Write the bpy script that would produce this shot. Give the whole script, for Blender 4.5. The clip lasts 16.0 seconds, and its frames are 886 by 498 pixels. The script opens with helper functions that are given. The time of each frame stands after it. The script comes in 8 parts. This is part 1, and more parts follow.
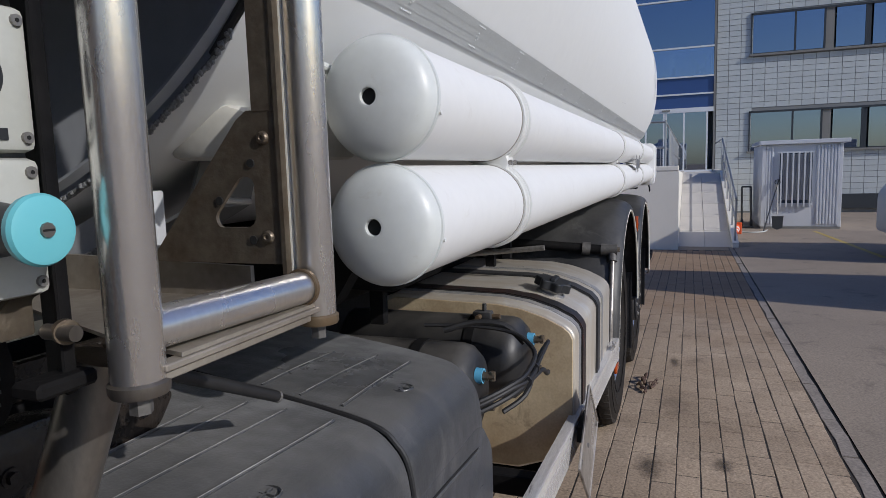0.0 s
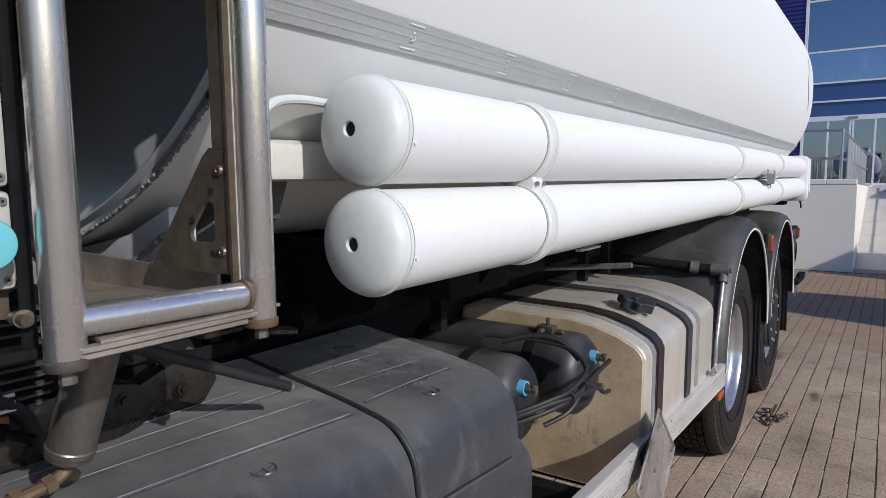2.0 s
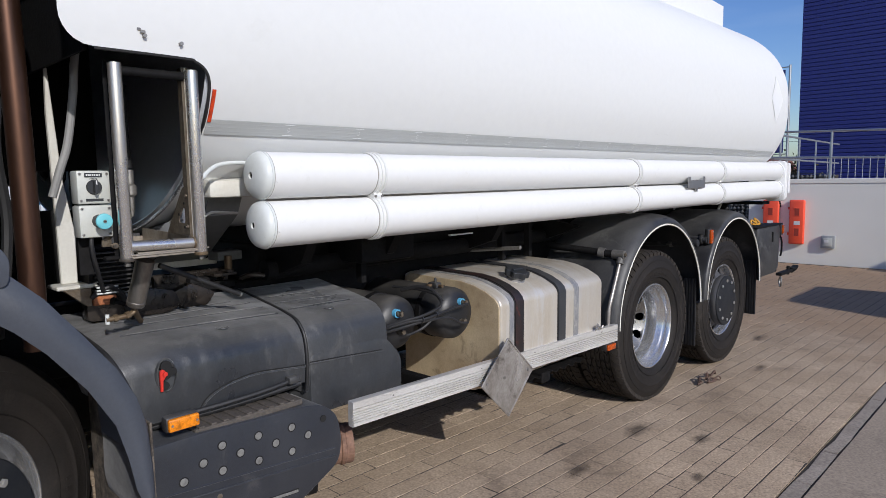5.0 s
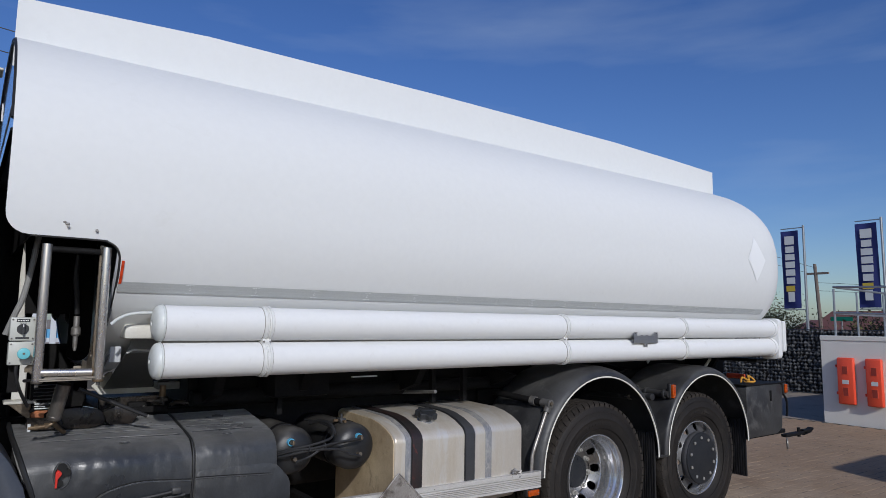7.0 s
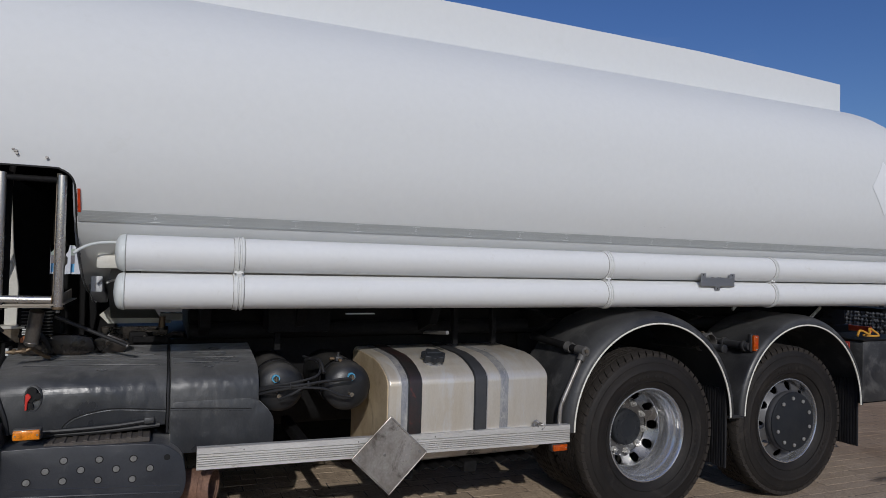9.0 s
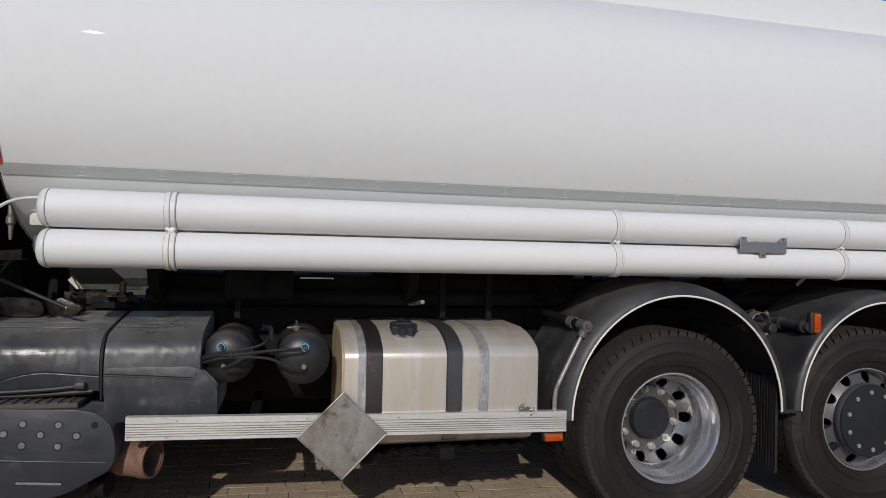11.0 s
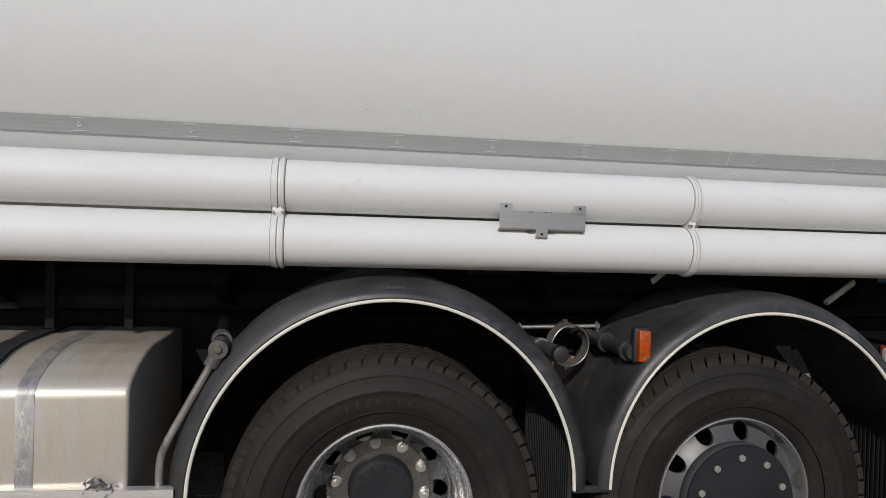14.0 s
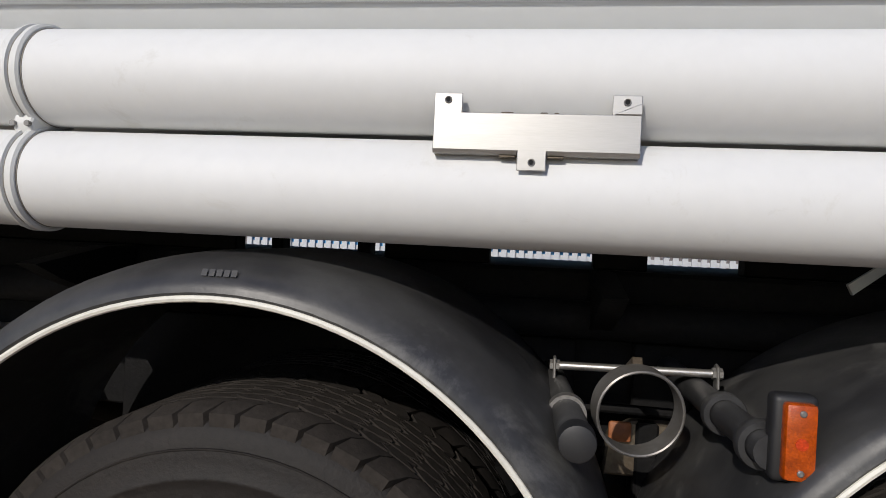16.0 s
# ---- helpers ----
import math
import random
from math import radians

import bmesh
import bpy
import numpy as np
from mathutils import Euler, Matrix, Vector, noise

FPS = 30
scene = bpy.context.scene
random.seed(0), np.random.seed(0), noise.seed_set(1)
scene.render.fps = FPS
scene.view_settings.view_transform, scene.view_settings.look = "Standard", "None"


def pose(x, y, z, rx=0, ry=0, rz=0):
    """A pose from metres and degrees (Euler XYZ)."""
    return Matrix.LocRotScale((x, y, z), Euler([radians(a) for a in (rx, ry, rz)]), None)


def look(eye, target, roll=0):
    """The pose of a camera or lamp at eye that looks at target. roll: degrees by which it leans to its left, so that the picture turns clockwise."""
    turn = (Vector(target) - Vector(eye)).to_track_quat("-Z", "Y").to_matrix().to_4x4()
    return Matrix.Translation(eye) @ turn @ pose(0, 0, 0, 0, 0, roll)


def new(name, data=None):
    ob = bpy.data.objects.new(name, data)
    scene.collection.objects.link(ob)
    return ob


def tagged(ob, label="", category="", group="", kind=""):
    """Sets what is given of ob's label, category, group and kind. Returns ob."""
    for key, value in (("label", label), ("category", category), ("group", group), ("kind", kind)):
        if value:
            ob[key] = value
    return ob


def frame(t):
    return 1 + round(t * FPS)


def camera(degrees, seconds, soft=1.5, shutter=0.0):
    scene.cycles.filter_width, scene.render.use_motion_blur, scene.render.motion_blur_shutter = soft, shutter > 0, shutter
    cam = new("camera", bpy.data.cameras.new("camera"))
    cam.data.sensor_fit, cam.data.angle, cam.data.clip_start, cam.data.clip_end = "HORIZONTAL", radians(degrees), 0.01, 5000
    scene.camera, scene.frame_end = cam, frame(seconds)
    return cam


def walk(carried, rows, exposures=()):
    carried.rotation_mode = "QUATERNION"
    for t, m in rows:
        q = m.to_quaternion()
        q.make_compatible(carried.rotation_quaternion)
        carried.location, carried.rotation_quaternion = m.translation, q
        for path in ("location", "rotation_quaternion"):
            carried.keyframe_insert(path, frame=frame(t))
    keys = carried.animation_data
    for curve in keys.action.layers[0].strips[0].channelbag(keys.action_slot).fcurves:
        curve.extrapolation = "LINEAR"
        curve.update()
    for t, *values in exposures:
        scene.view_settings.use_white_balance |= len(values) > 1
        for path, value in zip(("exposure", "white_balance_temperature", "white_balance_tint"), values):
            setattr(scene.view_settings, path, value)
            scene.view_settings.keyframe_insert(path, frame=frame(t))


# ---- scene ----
cam = camera(68.5, 16.0, soft=0.6)
PATH = [
    (0, (-1.342, -0.369, 1.518), (0.514, 0.338, 1.281), -1.7),
    (0.5, (-1.312, -0.428, 1.52), (0.479, 0.434, 1.293), -1.7),
    (1, (-1.283, -0.463, 1.507), (0.393, 0.606, 1.288), -0.6),
    (1.5, (-1.262, -0.547, 1.521), (0.371, 0.587, 1.305), -0.4),
    (2, (-1.293, -0.648, 1.542), (0.347, 0.477, 1.332), -0.6),
    (2.5, (-1.302, -0.726, 1.543), (0.369, 0.351, 1.326), -0.7),
    (3, (-1.306, -0.944, 1.505), (0.379, 0.112, 1.294), -1.2),
    (3.5, (-1.424, -1.19, 1.532), (0.249, -0.113, 1.327), -1.0),
    (3.7, (-1.488, -1.327, 1.509), (0.149, -0.193, 1.321), -1.3),
    (5.8, (-1.779, -2.73, 1.634), (-0.455, -1.24, 1.461), 0.0),
    (6, (-1.718, -2.95, 1.595), (-0.425, -1.426, 1.524), -0.4),
    (6.5, (-1.545, -3.157, 1.623), (-0.295, -1.605, 1.785), 0.3),
    (7, (-1.269, -3.243, 1.636), (-0.091, -1.643, 1.863), 0.7),
    (7.5, (-0.966, -3.402, 1.589), (0.101, -1.725, 1.808), 0.9),
    (8, (-0.744, -3.445, 1.556), (0.171, -1.674, 1.718), 1.0),
    (8.5, (-0.557, -3.336, 1.59), (0.297, -1.531, 1.705), 1.7),
    (8.7, (-0.466, -3.328, 1.612), (0.367, -1.511, 1.68), 1.7),
    (10.8, (0.366, -3.09, 1.442), (0.861, -1.153, 1.465), 1.2),
    (11, (0.511, -3.131, 1.438), (0.976, -1.186, 1.464), 1.2),
    (11.5, (0.797, -3.093, 1.449), (1.244, -1.144, 1.471), 1.5),
    (12, (1.128, -2.903, 1.459), (1.547, -0.948, 1.473), 1.4),
    (12.5, (1.406, -2.73, 1.449), (1.813, -0.772, 1.451), 1.2),
    (13, (1.774, -2.58, 1.479), (2.161, -0.617, 1.464), 1.5),
    (13.5, (2.08, -2.383, 1.45), (2.436, -0.415, 1.438), 1.5),
    (14, (2.382, -2.141, 1.449), (2.709, -0.168, 1.43), 1.6),
    (14.5, (2.685, -1.925, 1.469), (2.959, 0.056, 1.443), 1.8),
    (15, (2.866, -1.596, 1.435), (2.989, 0.4, 1.42), 1.8),
    (15.5, (2.95, -1.325, 1.401), (2.86, 0.673, 1.387), 2.2),
    (16, (3.079, -1.004, 1.366), (2.784, 0.974, 1.345), 2.8),
]
EXPOSURE = [(0.0, -0.44, 6310, 11), (0.5, -0.32, 6310, 11), (1.0, -0.18, 6310, 11), (3.7, -0.16, 6310, 11), (6.0, -0.22, 6260, 11), (7.0, -0.60, 6120, 10), (8.5, -0.96, 6200, 10), (11.0, -0.70, 6600, 9.5), (13.0, -0.74, 6720, 9), (15.0, -0.72, 6720, 9), (16.0, -0.48, 6740, 9.5)]
walk(cam, [(t, look(e, g, r)) for t, e, g, r in PATH], EXPOSURE)

# ---- world, sun ----
SUN_TO = Vector((-0.252, -0.845, 0.472)).normalized()
world = bpy.data.worlds.new("sky")
scene.world = world
world.use_nodes = True
wn, wl = world.node_tree.nodes, world.node_tree.links
wn.clear()
sky = wn.new("ShaderNodeTexSky")
sky.sky_type = "NISHITA"
sky.sun_disc = False
sky.sun_elevation = math.asin(SUN_TO.z)
sky.sun_rotation = math.atan2(SUN_TO.x, SUN_TO.y)
sky.air_density, sky.dust_density, sky.ozone_density = 1.0, 0.9, 4.2
bg = wn.new("ShaderNodeBackground")
bg.inputs["Strength"].default_value = 0.142
wout = wn.new("ShaderNodeOutputWorld")
# thin high cloud streaks mixed into the sky
wtc = wn.new("ShaderNodeTexCoord")
wmap = wn.new("ShaderNodeMapping")
wmap.inputs["Scale"].default_value = (1.6, 1.6, 9.0)
wnoise = wn.new("ShaderNodeTexNoise")
wnoise.inputs["Scale"].default_value = 1.7
wnoise.inputs["Detail"].default_value = 6
wramp = wn.new("ShaderNodeValToRGB")
wramp.color_ramp.elements[0].position = 0.52
wramp.color_ramp.elements[1].position = 0.80
wmix = wn.new("ShaderNodeMix")
wmix.data_type = "RGBA"
wmix.inputs["B"].default_value = (5.4, 6.2, 7.0, 1)
wscale = wn.new("ShaderNodeMath")
wscale.operation = "MULTIPLY"
wscale.inputs[1].default_value = 0.15
wl.new(wtc.outputs["Generated"], wmap.inputs["Vector"])
wl.new(wmap.outputs["Vector"], wnoise.inputs["Vector"])
wl.new(wnoise.outputs["Fac"], wramp.inputs["Fac"])
wl.new(wramp.outputs["Color"], wscale.inputs[0])
wl.new(wscale.outputs["Value"], wmix.inputs["Factor"])
whs = wn.new("ShaderNodeHueSaturation")
whs.inputs["Saturation"].default_value = 1.17
whs.inputs["Hue"].default_value = 0.515
wl.new(sky.outputs["Color"], whs.inputs["Color"])
wl.new(whs.outputs["Color"], wmix.inputs["A"])
wl.new(wmix.outputs["Result"], bg.inputs["Color"])
wl.new(bg.outputs["Background"], wout.inputs["Surface"])

sun_data = bpy.data.lights.new("sun", "SUN")
sun_data.energy, sun_data.angle, sun_data.color = 4.05, radians(0.5), (1.0, 0.955, 0.90)
sun = new("sun", sun_data)
sun.matrix_world = look(SUN_TO * 60, (0, 0, 0))
scene.view_settings.exposure = 0.0


# ---- mesh helpers ----
HOME = {}


def thing(name, at, label, category, group="", kind=""):
    """A top-level Empty at the base of a thing."""
    ob = new(name)
    ob.location = at
    ob.empty_display_size = 0.1
    HOME[ob] = Vector(at)
    return tagged(ob, label, category, group, kind)


def finish(me, smooth=True, angle=32):
    if smooth:
        me.polygons.foreach_set("use_smooth", [True] * len(me.polygons))
        me.set_sharp_from_angle(angle=radians(angle))


def part(name, bm, material, parent, label="", smooth=True, angle=32, kind=""):
    """One mesh, given in world metres, under a thing or a part."""
    home = HOME[parent]
    bmesh.ops.translate(bm, verts=bm.verts, vec=-home)
    me = bpy.data.meshes.new(name)
    bm.to_mesh(me)
    bm.free()
    finish(me, smooth, angle)
    me.materials.append(material)
    ob = new(name, me)
    ob.parent = parent
    HOME[ob] = home
    return tagged(ob, label, "", "", kind)


def single(name, bm, material, at, label, category, group="", kind="", smooth=True, angle=32):
    """A top-level thing of one mesh."""
    bmesh.ops.translate(bm, verts=bm.verts, vec=-Vector(at))
    me = bpy.data.meshes.new(name)
    bm.to_mesh(me)
    bm.free()
    finish(me, smooth, angle)
    me.materials.append(material)
    ob = new(name, me)
    ob.location = at
    HOME[ob] = Vector(at)
    return tagged(ob, label, category, group, kind)


def share(name, me, m, parent):
    """A piece on shared mesh data."""
    ob = new(name, me)
    ob.parent = parent
    ob.matrix_local = m
    return ob


def box(lo, hi, bevel=0.0, seg=2, bm=None):
    bm2 = bmesh.new()
    bmesh.ops.create_cube(bm2, size=1)
    lo, hi = Vector(lo), Vector(hi)
    for v in bm2.verts:
        v.co = Vector([(lo[i] + hi[i]) / 2 + v.co[i] * (hi[i] - lo[i]) for i in range(3)])
    if bevel > 0:
        bmesh.ops.bevel(bm2, geom=bm2.edges[:], offset=bevel, segments=seg, profile=0.5, affect="EDGES", clamp_overlap=True)
    return merge(bm, bm2)


def merge(bm, other):
    """other joined into bm (if there is one)."""
    if bm is None:
        return other
    me = bpy.data.meshes.new("tmp")
    other.to_mesh(me)
    other.free()
    bm.from_mesh(me)
    bpy.data.meshes.remove(me)
    return bm


def moved(bm, m):
    bmesh.ops.transform(bm, matrix=m, verts=bm.verts)
    return bm


def rod(a, b, r, r2=None, seg=16, bm=None, caps=True):
    """A round bar from a to b."""
    a, b = Vector(a), Vector(b)
    r2 = r if r2 is None else r2
    bm2 = bmesh.new()
    bmesh.ops.create_cone(bm2, cap_ends=caps, segments=seg, radius1=r, radius2=r2, depth=(b - a).length)
    q = (b - a).to_track_quat("Z", "Y").to_matrix().to_4x4()
    moved(bm2, Matrix.Translation((a + b) / 2) @ q)
    return merge(bm, bm2)


def hose(points, r, seg=10, smooth=4, bm=None, caps=True):
    """A round hose through points, eased by Catmull-Rom."""
    P = [Vector(p) for p in points]
    path = []
    for i in range(len(P) - 1):
        p0, p1, p2, p3 = P[max(i - 1, 0)], P[i], P[i + 1], P[min(i + 2, len(P) - 1)]
        for k in range(smooth):
            t = k / smooth
            path.append(0.5 * (2 * p1 + (p2 - p0) * t + (2 * p0 - 5 * p1 + 4 * p2 - p3) * t * t + (3 * p1 - p0 - 3 * p2 + p3) * t ** 3))
    path.append(P[-1])
    bm2 = bmesh.new()
    rings, side = [], None
    for i, p in enumerate(path):
        d = (path[min(i + 1, len(path) - 1)] - path[max(i - 1, 0)]).normalized()
        if side is None:
            side = d.orthogonal().normalized()
        side = (side - d * side.dot(d)).normalized()
        up = d.cross(side)
        rings.append([bm2.verts.new(p + r * (math.cos(a) * side + math.sin(a) * up)) for a in [2 * math.pi * k / seg for k in range(seg)]])
    for A, B in zip(rings, rings[1:]):
        for k in range(seg):
            bm2.faces.new((A[k], A[(k + 1) % seg], B[(k + 1) % seg], B[k]))
    if caps:
        bm2.faces.new(rings[0][::-1])
        bm2.faces.new(rings[-1])
    return merge(bm, bm2)


def lathe(profile, centre, axis="Y", seg=48, closed=False, bm=None):
    """Turns (along, radius) pairs about an axis through centre."""
    bm2 = bmesh.new()
    rings = []
    for along, r in profile:
        ring = []
        for k in range(seg):
            a = 2 * math.pi * k / seg
            c, s = r * math.cos(a), r * math.sin(a)
            co = {"X": (along, c, s), "Y": (c, along, s), "Z": (c, s, along)}[axis]
            ring.append(bm2.verts.new(Vector(co) + Vector(centre)))
        rings.append(ring)
    pairs = list(zip(rings, rings[1:])) + ([(rings[-1], rings[0])] if closed else [])
    for A, B in pairs:
        for k in range(seg):
            bm2.faces.new((A[k], A[(k + 1) % seg], B[(k + 1) % seg], B[k]))
    if not closed:
        for ring, rr in ((rings[0], profile[0][1]), (rings[-1], profile[-1][1])):
            if rr < 0.004:
                bmesh.ops.contextual_create(bm2, geom=ring)
    bmesh.ops.remove_doubles(bm2, verts=bm2.verts, dist=1e-5)
    bmesh.ops.recalc_face_normals(bm2, faces=bm2.faces)
    return merge(bm, bm2)


def prism(poly, axis, lo, hi, bevel=0.0, seg=2, bm=None):
    """A polygon of (u, v) pushed along an axis: X takes (y, z), Y takes (x, z), Z takes (x, y)."""
    def put(u, v, w):
        return {"X": (w, u, v), "Y": (u, w, v), "Z": (u, v, w)}[axis]
    bm2 = bmesh.new()
    A = [bm2.verts.new(put(u, v, lo)) for u, v in poly]
    B = [bm2.verts.new(put(u, v, hi)) for u, v in poly]
    n = len(poly)
    bm2.faces.new(A[::-1])
    bm2.faces.new(B)
    for k in range(n):
        bm2.faces.new((A[k], A[(k + 1) % n], B[(k + 1) % n], B[k]))
    bmesh.ops.recalc_face_normals(bm2, faces=bm2.faces)
    if bevel > 0:
        bmesh.ops.bevel(bm2, geom=bm2.edges[:], offset=bevel, segments=seg, profile=0.5, affect="EDGES", clamp_overlap=True)
    return merge(bm, bm2)


def grid_sheet(fn, nu, nv, thick=0.0, bm=None):
    """A sheet of points fn(u, v), u and v from 0 to 1; thick pushes a back side along the normal."""
    bm2 = bmesh.new()
    V = [[bm2.verts.new(fn(i / nu, j / nv)) for j in range(nv + 1)] for i in range(nu + 1)]
    for i in range(nu):
        for j in range(nv):
            bm2.faces.new((V[i][j], V[i + 1][j], V[i + 1][j + 1], V[i][j + 1]))
    if thick:
        bmesh.ops.recalc_face_normals(bm2, faces=bm2.faces)
        bmesh.ops.solidify(bm2, geom=bm2.faces[:], thickness=thick)
    return merge(bm, bm2)


def rounded(pts, r, seg=4):
    """A polygon with its corners rounded by r."""
    out, n = [], len(pts)
    for i in range(n):
        p0, p, p1 = Vector(pts[i - 1]), Vector(pts[i]), Vector(pts[(i + 1) % n])
        rr = min(r, (p0 - p).length * 0.45, (p1 - p).length * 0.45)
        a, b = p + (p0 - p).normalized() * rr, p + (p1 - p).normalized() * rr
        for k in range(seg + 1):
            t = k / seg
            out.append(tuple((1 - t) ** 2 * a + 2 * t * (1 - t) * p + t * t * b))
    return out


# ---- materials ----
def material(name, base, rough=0.5, metal=0.0, var=0.0, var_scale=3.0, second=None, spots=0.5, grain=0.0, grain_scale=60.0,
             bump=0.0, bump_scale=80.0, coat=0.0, stretch=(1, 1, 1), rough_var=0.0, random_tint=0.0, spec=0.5, wear=None, dust_light=None, laid=False, sheen=0.0, dents=0.0):
    """A surface with large patches (towards second), fine grain, relief and uneven gloss."""
    m = bpy.data.materials.new(name)
    m.use_nodes = True
    N, L = m.node_tree.nodes, m.node_tree.links
    b = N["Principled BSDF"]
    b.inputs["Metallic"].default_value = metal
    b.inputs["Roughness"].default_value = rough
    b.inputs["Specular IOR Level"].default_value = spec
    b.inputs["Coat Weight"].default_value = coat
    b.inputs["Coat Roughness"].default_value = 0.035
    b.inputs["Sheen Weight"].default_value = sheen
    b.inputs["Sheen Roughness"].default_value = 0.45
    tc = N.new("ShaderNodeTexCoord")
    mp = N.new("ShaderNodeMapping")
    mp.inputs["Scale"].default_value = stretch
    geo = N.new("ShaderNodeNewGeometry")
    # laid pieces share one pattern that runs on from piece to piece
    L.new(geo.outputs["Position"] if laid else tc.outputs["Object"], mp.inputs["Vector"])
    col = N.new("ShaderNodeMix")
    col.data_type = "RGBA"
    col.inputs["A"].default_value = (*base, 1)
    col.inputs["B"].default_value = (*(second or tuple(c * 0.7 for c in base)), 1)
    n1 = N.new("ShaderNodeTexNoise")
    n1.inputs["Scale"].default_value = var_scale
    n1.inputs["Detail"].default_value = 7
    n1.inputs["Roughness"].default_value = 0.62
    L.new(mp.outputs["Vector"], n1.inputs["Vector"])
    r1 = N.new("ShaderNodeMapRange")
    r1.inputs["From Min"].default_value = spots - 0.13
    r1.inputs["From Max"].default_value = spots + 0.22
    r1.inputs["To Max"].default_value = var
    L.new(n1.outputs["Fac"], r1.inputs["Value"])
    L.new(r1.outputs["Result"], col.inputs["Factor"])
    out = col.outputs["Result"]
    n2 = N.new("ShaderNodeTexNoise")
    n2.inputs["Scale"].default_value = grain_scale
    n2.inputs["Detail"].default_value = 4
    L.new(mp.outputs["Vector"], n2.inputs["Vector"])
    if grain > 0:
        g = N.new("ShaderNodeMapRange")
        g.inputs["From Min"].default_value, g.inputs["From Max"].default_value = 0.25, 0.75
        g.inputs["To Min"].default_value, g.inputs["To Max"].default_value = 1 - grain, 1 + grain
        L.new(n2.outputs["Fac"], g.inputs["Value"])
        mul = N.new("ShaderNodeMix")
        mul.data_type, mul.blend_type = "RGBA", "MULTIPLY"
        mul.inputs["Factor"].default_value = 1
        L.new(out, mul.inputs["A"])
        L.new(g.outputs["Result"], mul.inputs["B"])
        out = mul.outputs["Result"]
    if wear:
        tone, amount, size, limit = wear
        n4 = N.new("ShaderNodeTexNoise")
        n4.inputs["Scale"].default_value = size
        n4.inputs["Detail"].default_value = 9
        n4.inputs["Roughness"].default_value = 0.72
        n4.inputs["Distortion"].default_value = 0.6
        L.new(mp.outputs["Vector"], n4.inputs["Vector"])
        r4 = N.new("ShaderNodeMapRange")
        r4.inputs["From Min"].default_value, r4.inputs["From Max"].default_value = limit, limit + 0.10
        r4.inputs["To Max"].default_value = amount
        L.new(n4.outputs["Fac"], r4.inputs["Value"])
        scuff = N.new("ShaderNodeMix")
        scuff.data_type = "RGBA"
        scuff.inputs["B"].default_value = (*tone, 1)
        L.new(r4.outputs["Result"], scuff.inputs["Factor"])
        L.new(out, scuff.inputs["A"])
        out = scuff.outputs["Result"]
    if dust_light:
        # lighter tone on faces which look up: dust, plus top light put into colour
        tone, amount = dust_light
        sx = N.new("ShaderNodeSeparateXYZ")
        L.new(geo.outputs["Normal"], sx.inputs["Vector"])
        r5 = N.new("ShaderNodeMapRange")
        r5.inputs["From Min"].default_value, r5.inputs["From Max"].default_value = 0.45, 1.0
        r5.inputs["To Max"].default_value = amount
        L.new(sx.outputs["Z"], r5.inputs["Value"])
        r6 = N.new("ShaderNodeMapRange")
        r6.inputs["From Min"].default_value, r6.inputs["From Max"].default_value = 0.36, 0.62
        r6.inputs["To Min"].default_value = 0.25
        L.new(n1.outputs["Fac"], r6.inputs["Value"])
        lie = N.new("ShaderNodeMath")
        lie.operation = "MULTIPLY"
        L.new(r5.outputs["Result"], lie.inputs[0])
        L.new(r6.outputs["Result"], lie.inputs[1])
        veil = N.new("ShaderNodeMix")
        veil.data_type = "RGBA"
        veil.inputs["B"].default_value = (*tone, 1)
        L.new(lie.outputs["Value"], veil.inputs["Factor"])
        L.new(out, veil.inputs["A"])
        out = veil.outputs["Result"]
    if random_tint > 0:
        oi = N.new("ShaderNodeObjectInfo")
        add = N.new("ShaderNodeMath")
        add.operation = "ADD"
        L.new(oi.outputs["Random"], add.inputs[0])
        L.new(geo.outputs["Random Per Island"], add.inputs[1])
        fr = N.new("ShaderNodeMath")
        fr.operation = "FRACT"
        L.new(add.outputs["Value"], fr.inputs[0])
        g2 = N.new("ShaderNodeMapRange")
        g2.inputs["To Min"].default_value, g2.inputs["To Max"].default_value = 1 - random_tint, 1 + random_tint
        L.new(fr.outputs["Value"], g2.inputs["Value"])
        mul2 = N.new("ShaderNodeMix")
        mul2.data_type, mul2.blend_type = "RGBA", "MULTIPLY"
        mul2.inputs["Factor"].default_value = 1
        L.new(out, mul2.inputs["A"])
        L.new(g2.outputs["Result"], mul2.inputs["B"])
        out = mul2.outputs["Result"]
    L.new(out, b.inputs["Base Color"])
    if rough_var > 0:
        rr = N.new("ShaderNodeMapRange")
        rr.inputs["From Min"].default_value, rr.inputs["From Max"].default_value = 0.3, 0.7
        rr.inputs["To Min"].default_value, rr.inputs["To Max"].default_value = max(rough - rough_var, 0.02), min(rough + rough_var, 1)
        L.new(n1.outputs["Fac"], rr.inputs["Value"])
        L.new(rr.outputs["Result"], b.inputs["Roughness"])
    if bump > 0:
        n3 = N.new("ShaderNodeTexNoise")
        n3.inputs["Scale"].default_value = bump_scale
        n3.inputs["Detail"].default_value = 5
        L.new(mp.outputs["Vector"], n3.inputs["Vector"])
        bp = N.new("ShaderNodeBump")
        bp.inputs["Strength"].default_value = bump
        bp.inputs["Distance"].default_value = 0.004
        L.new(n3.outputs["Fac"], bp.inputs["Height"])
        L.new(bp.outputs["Normal"], b.inputs["Normal"])
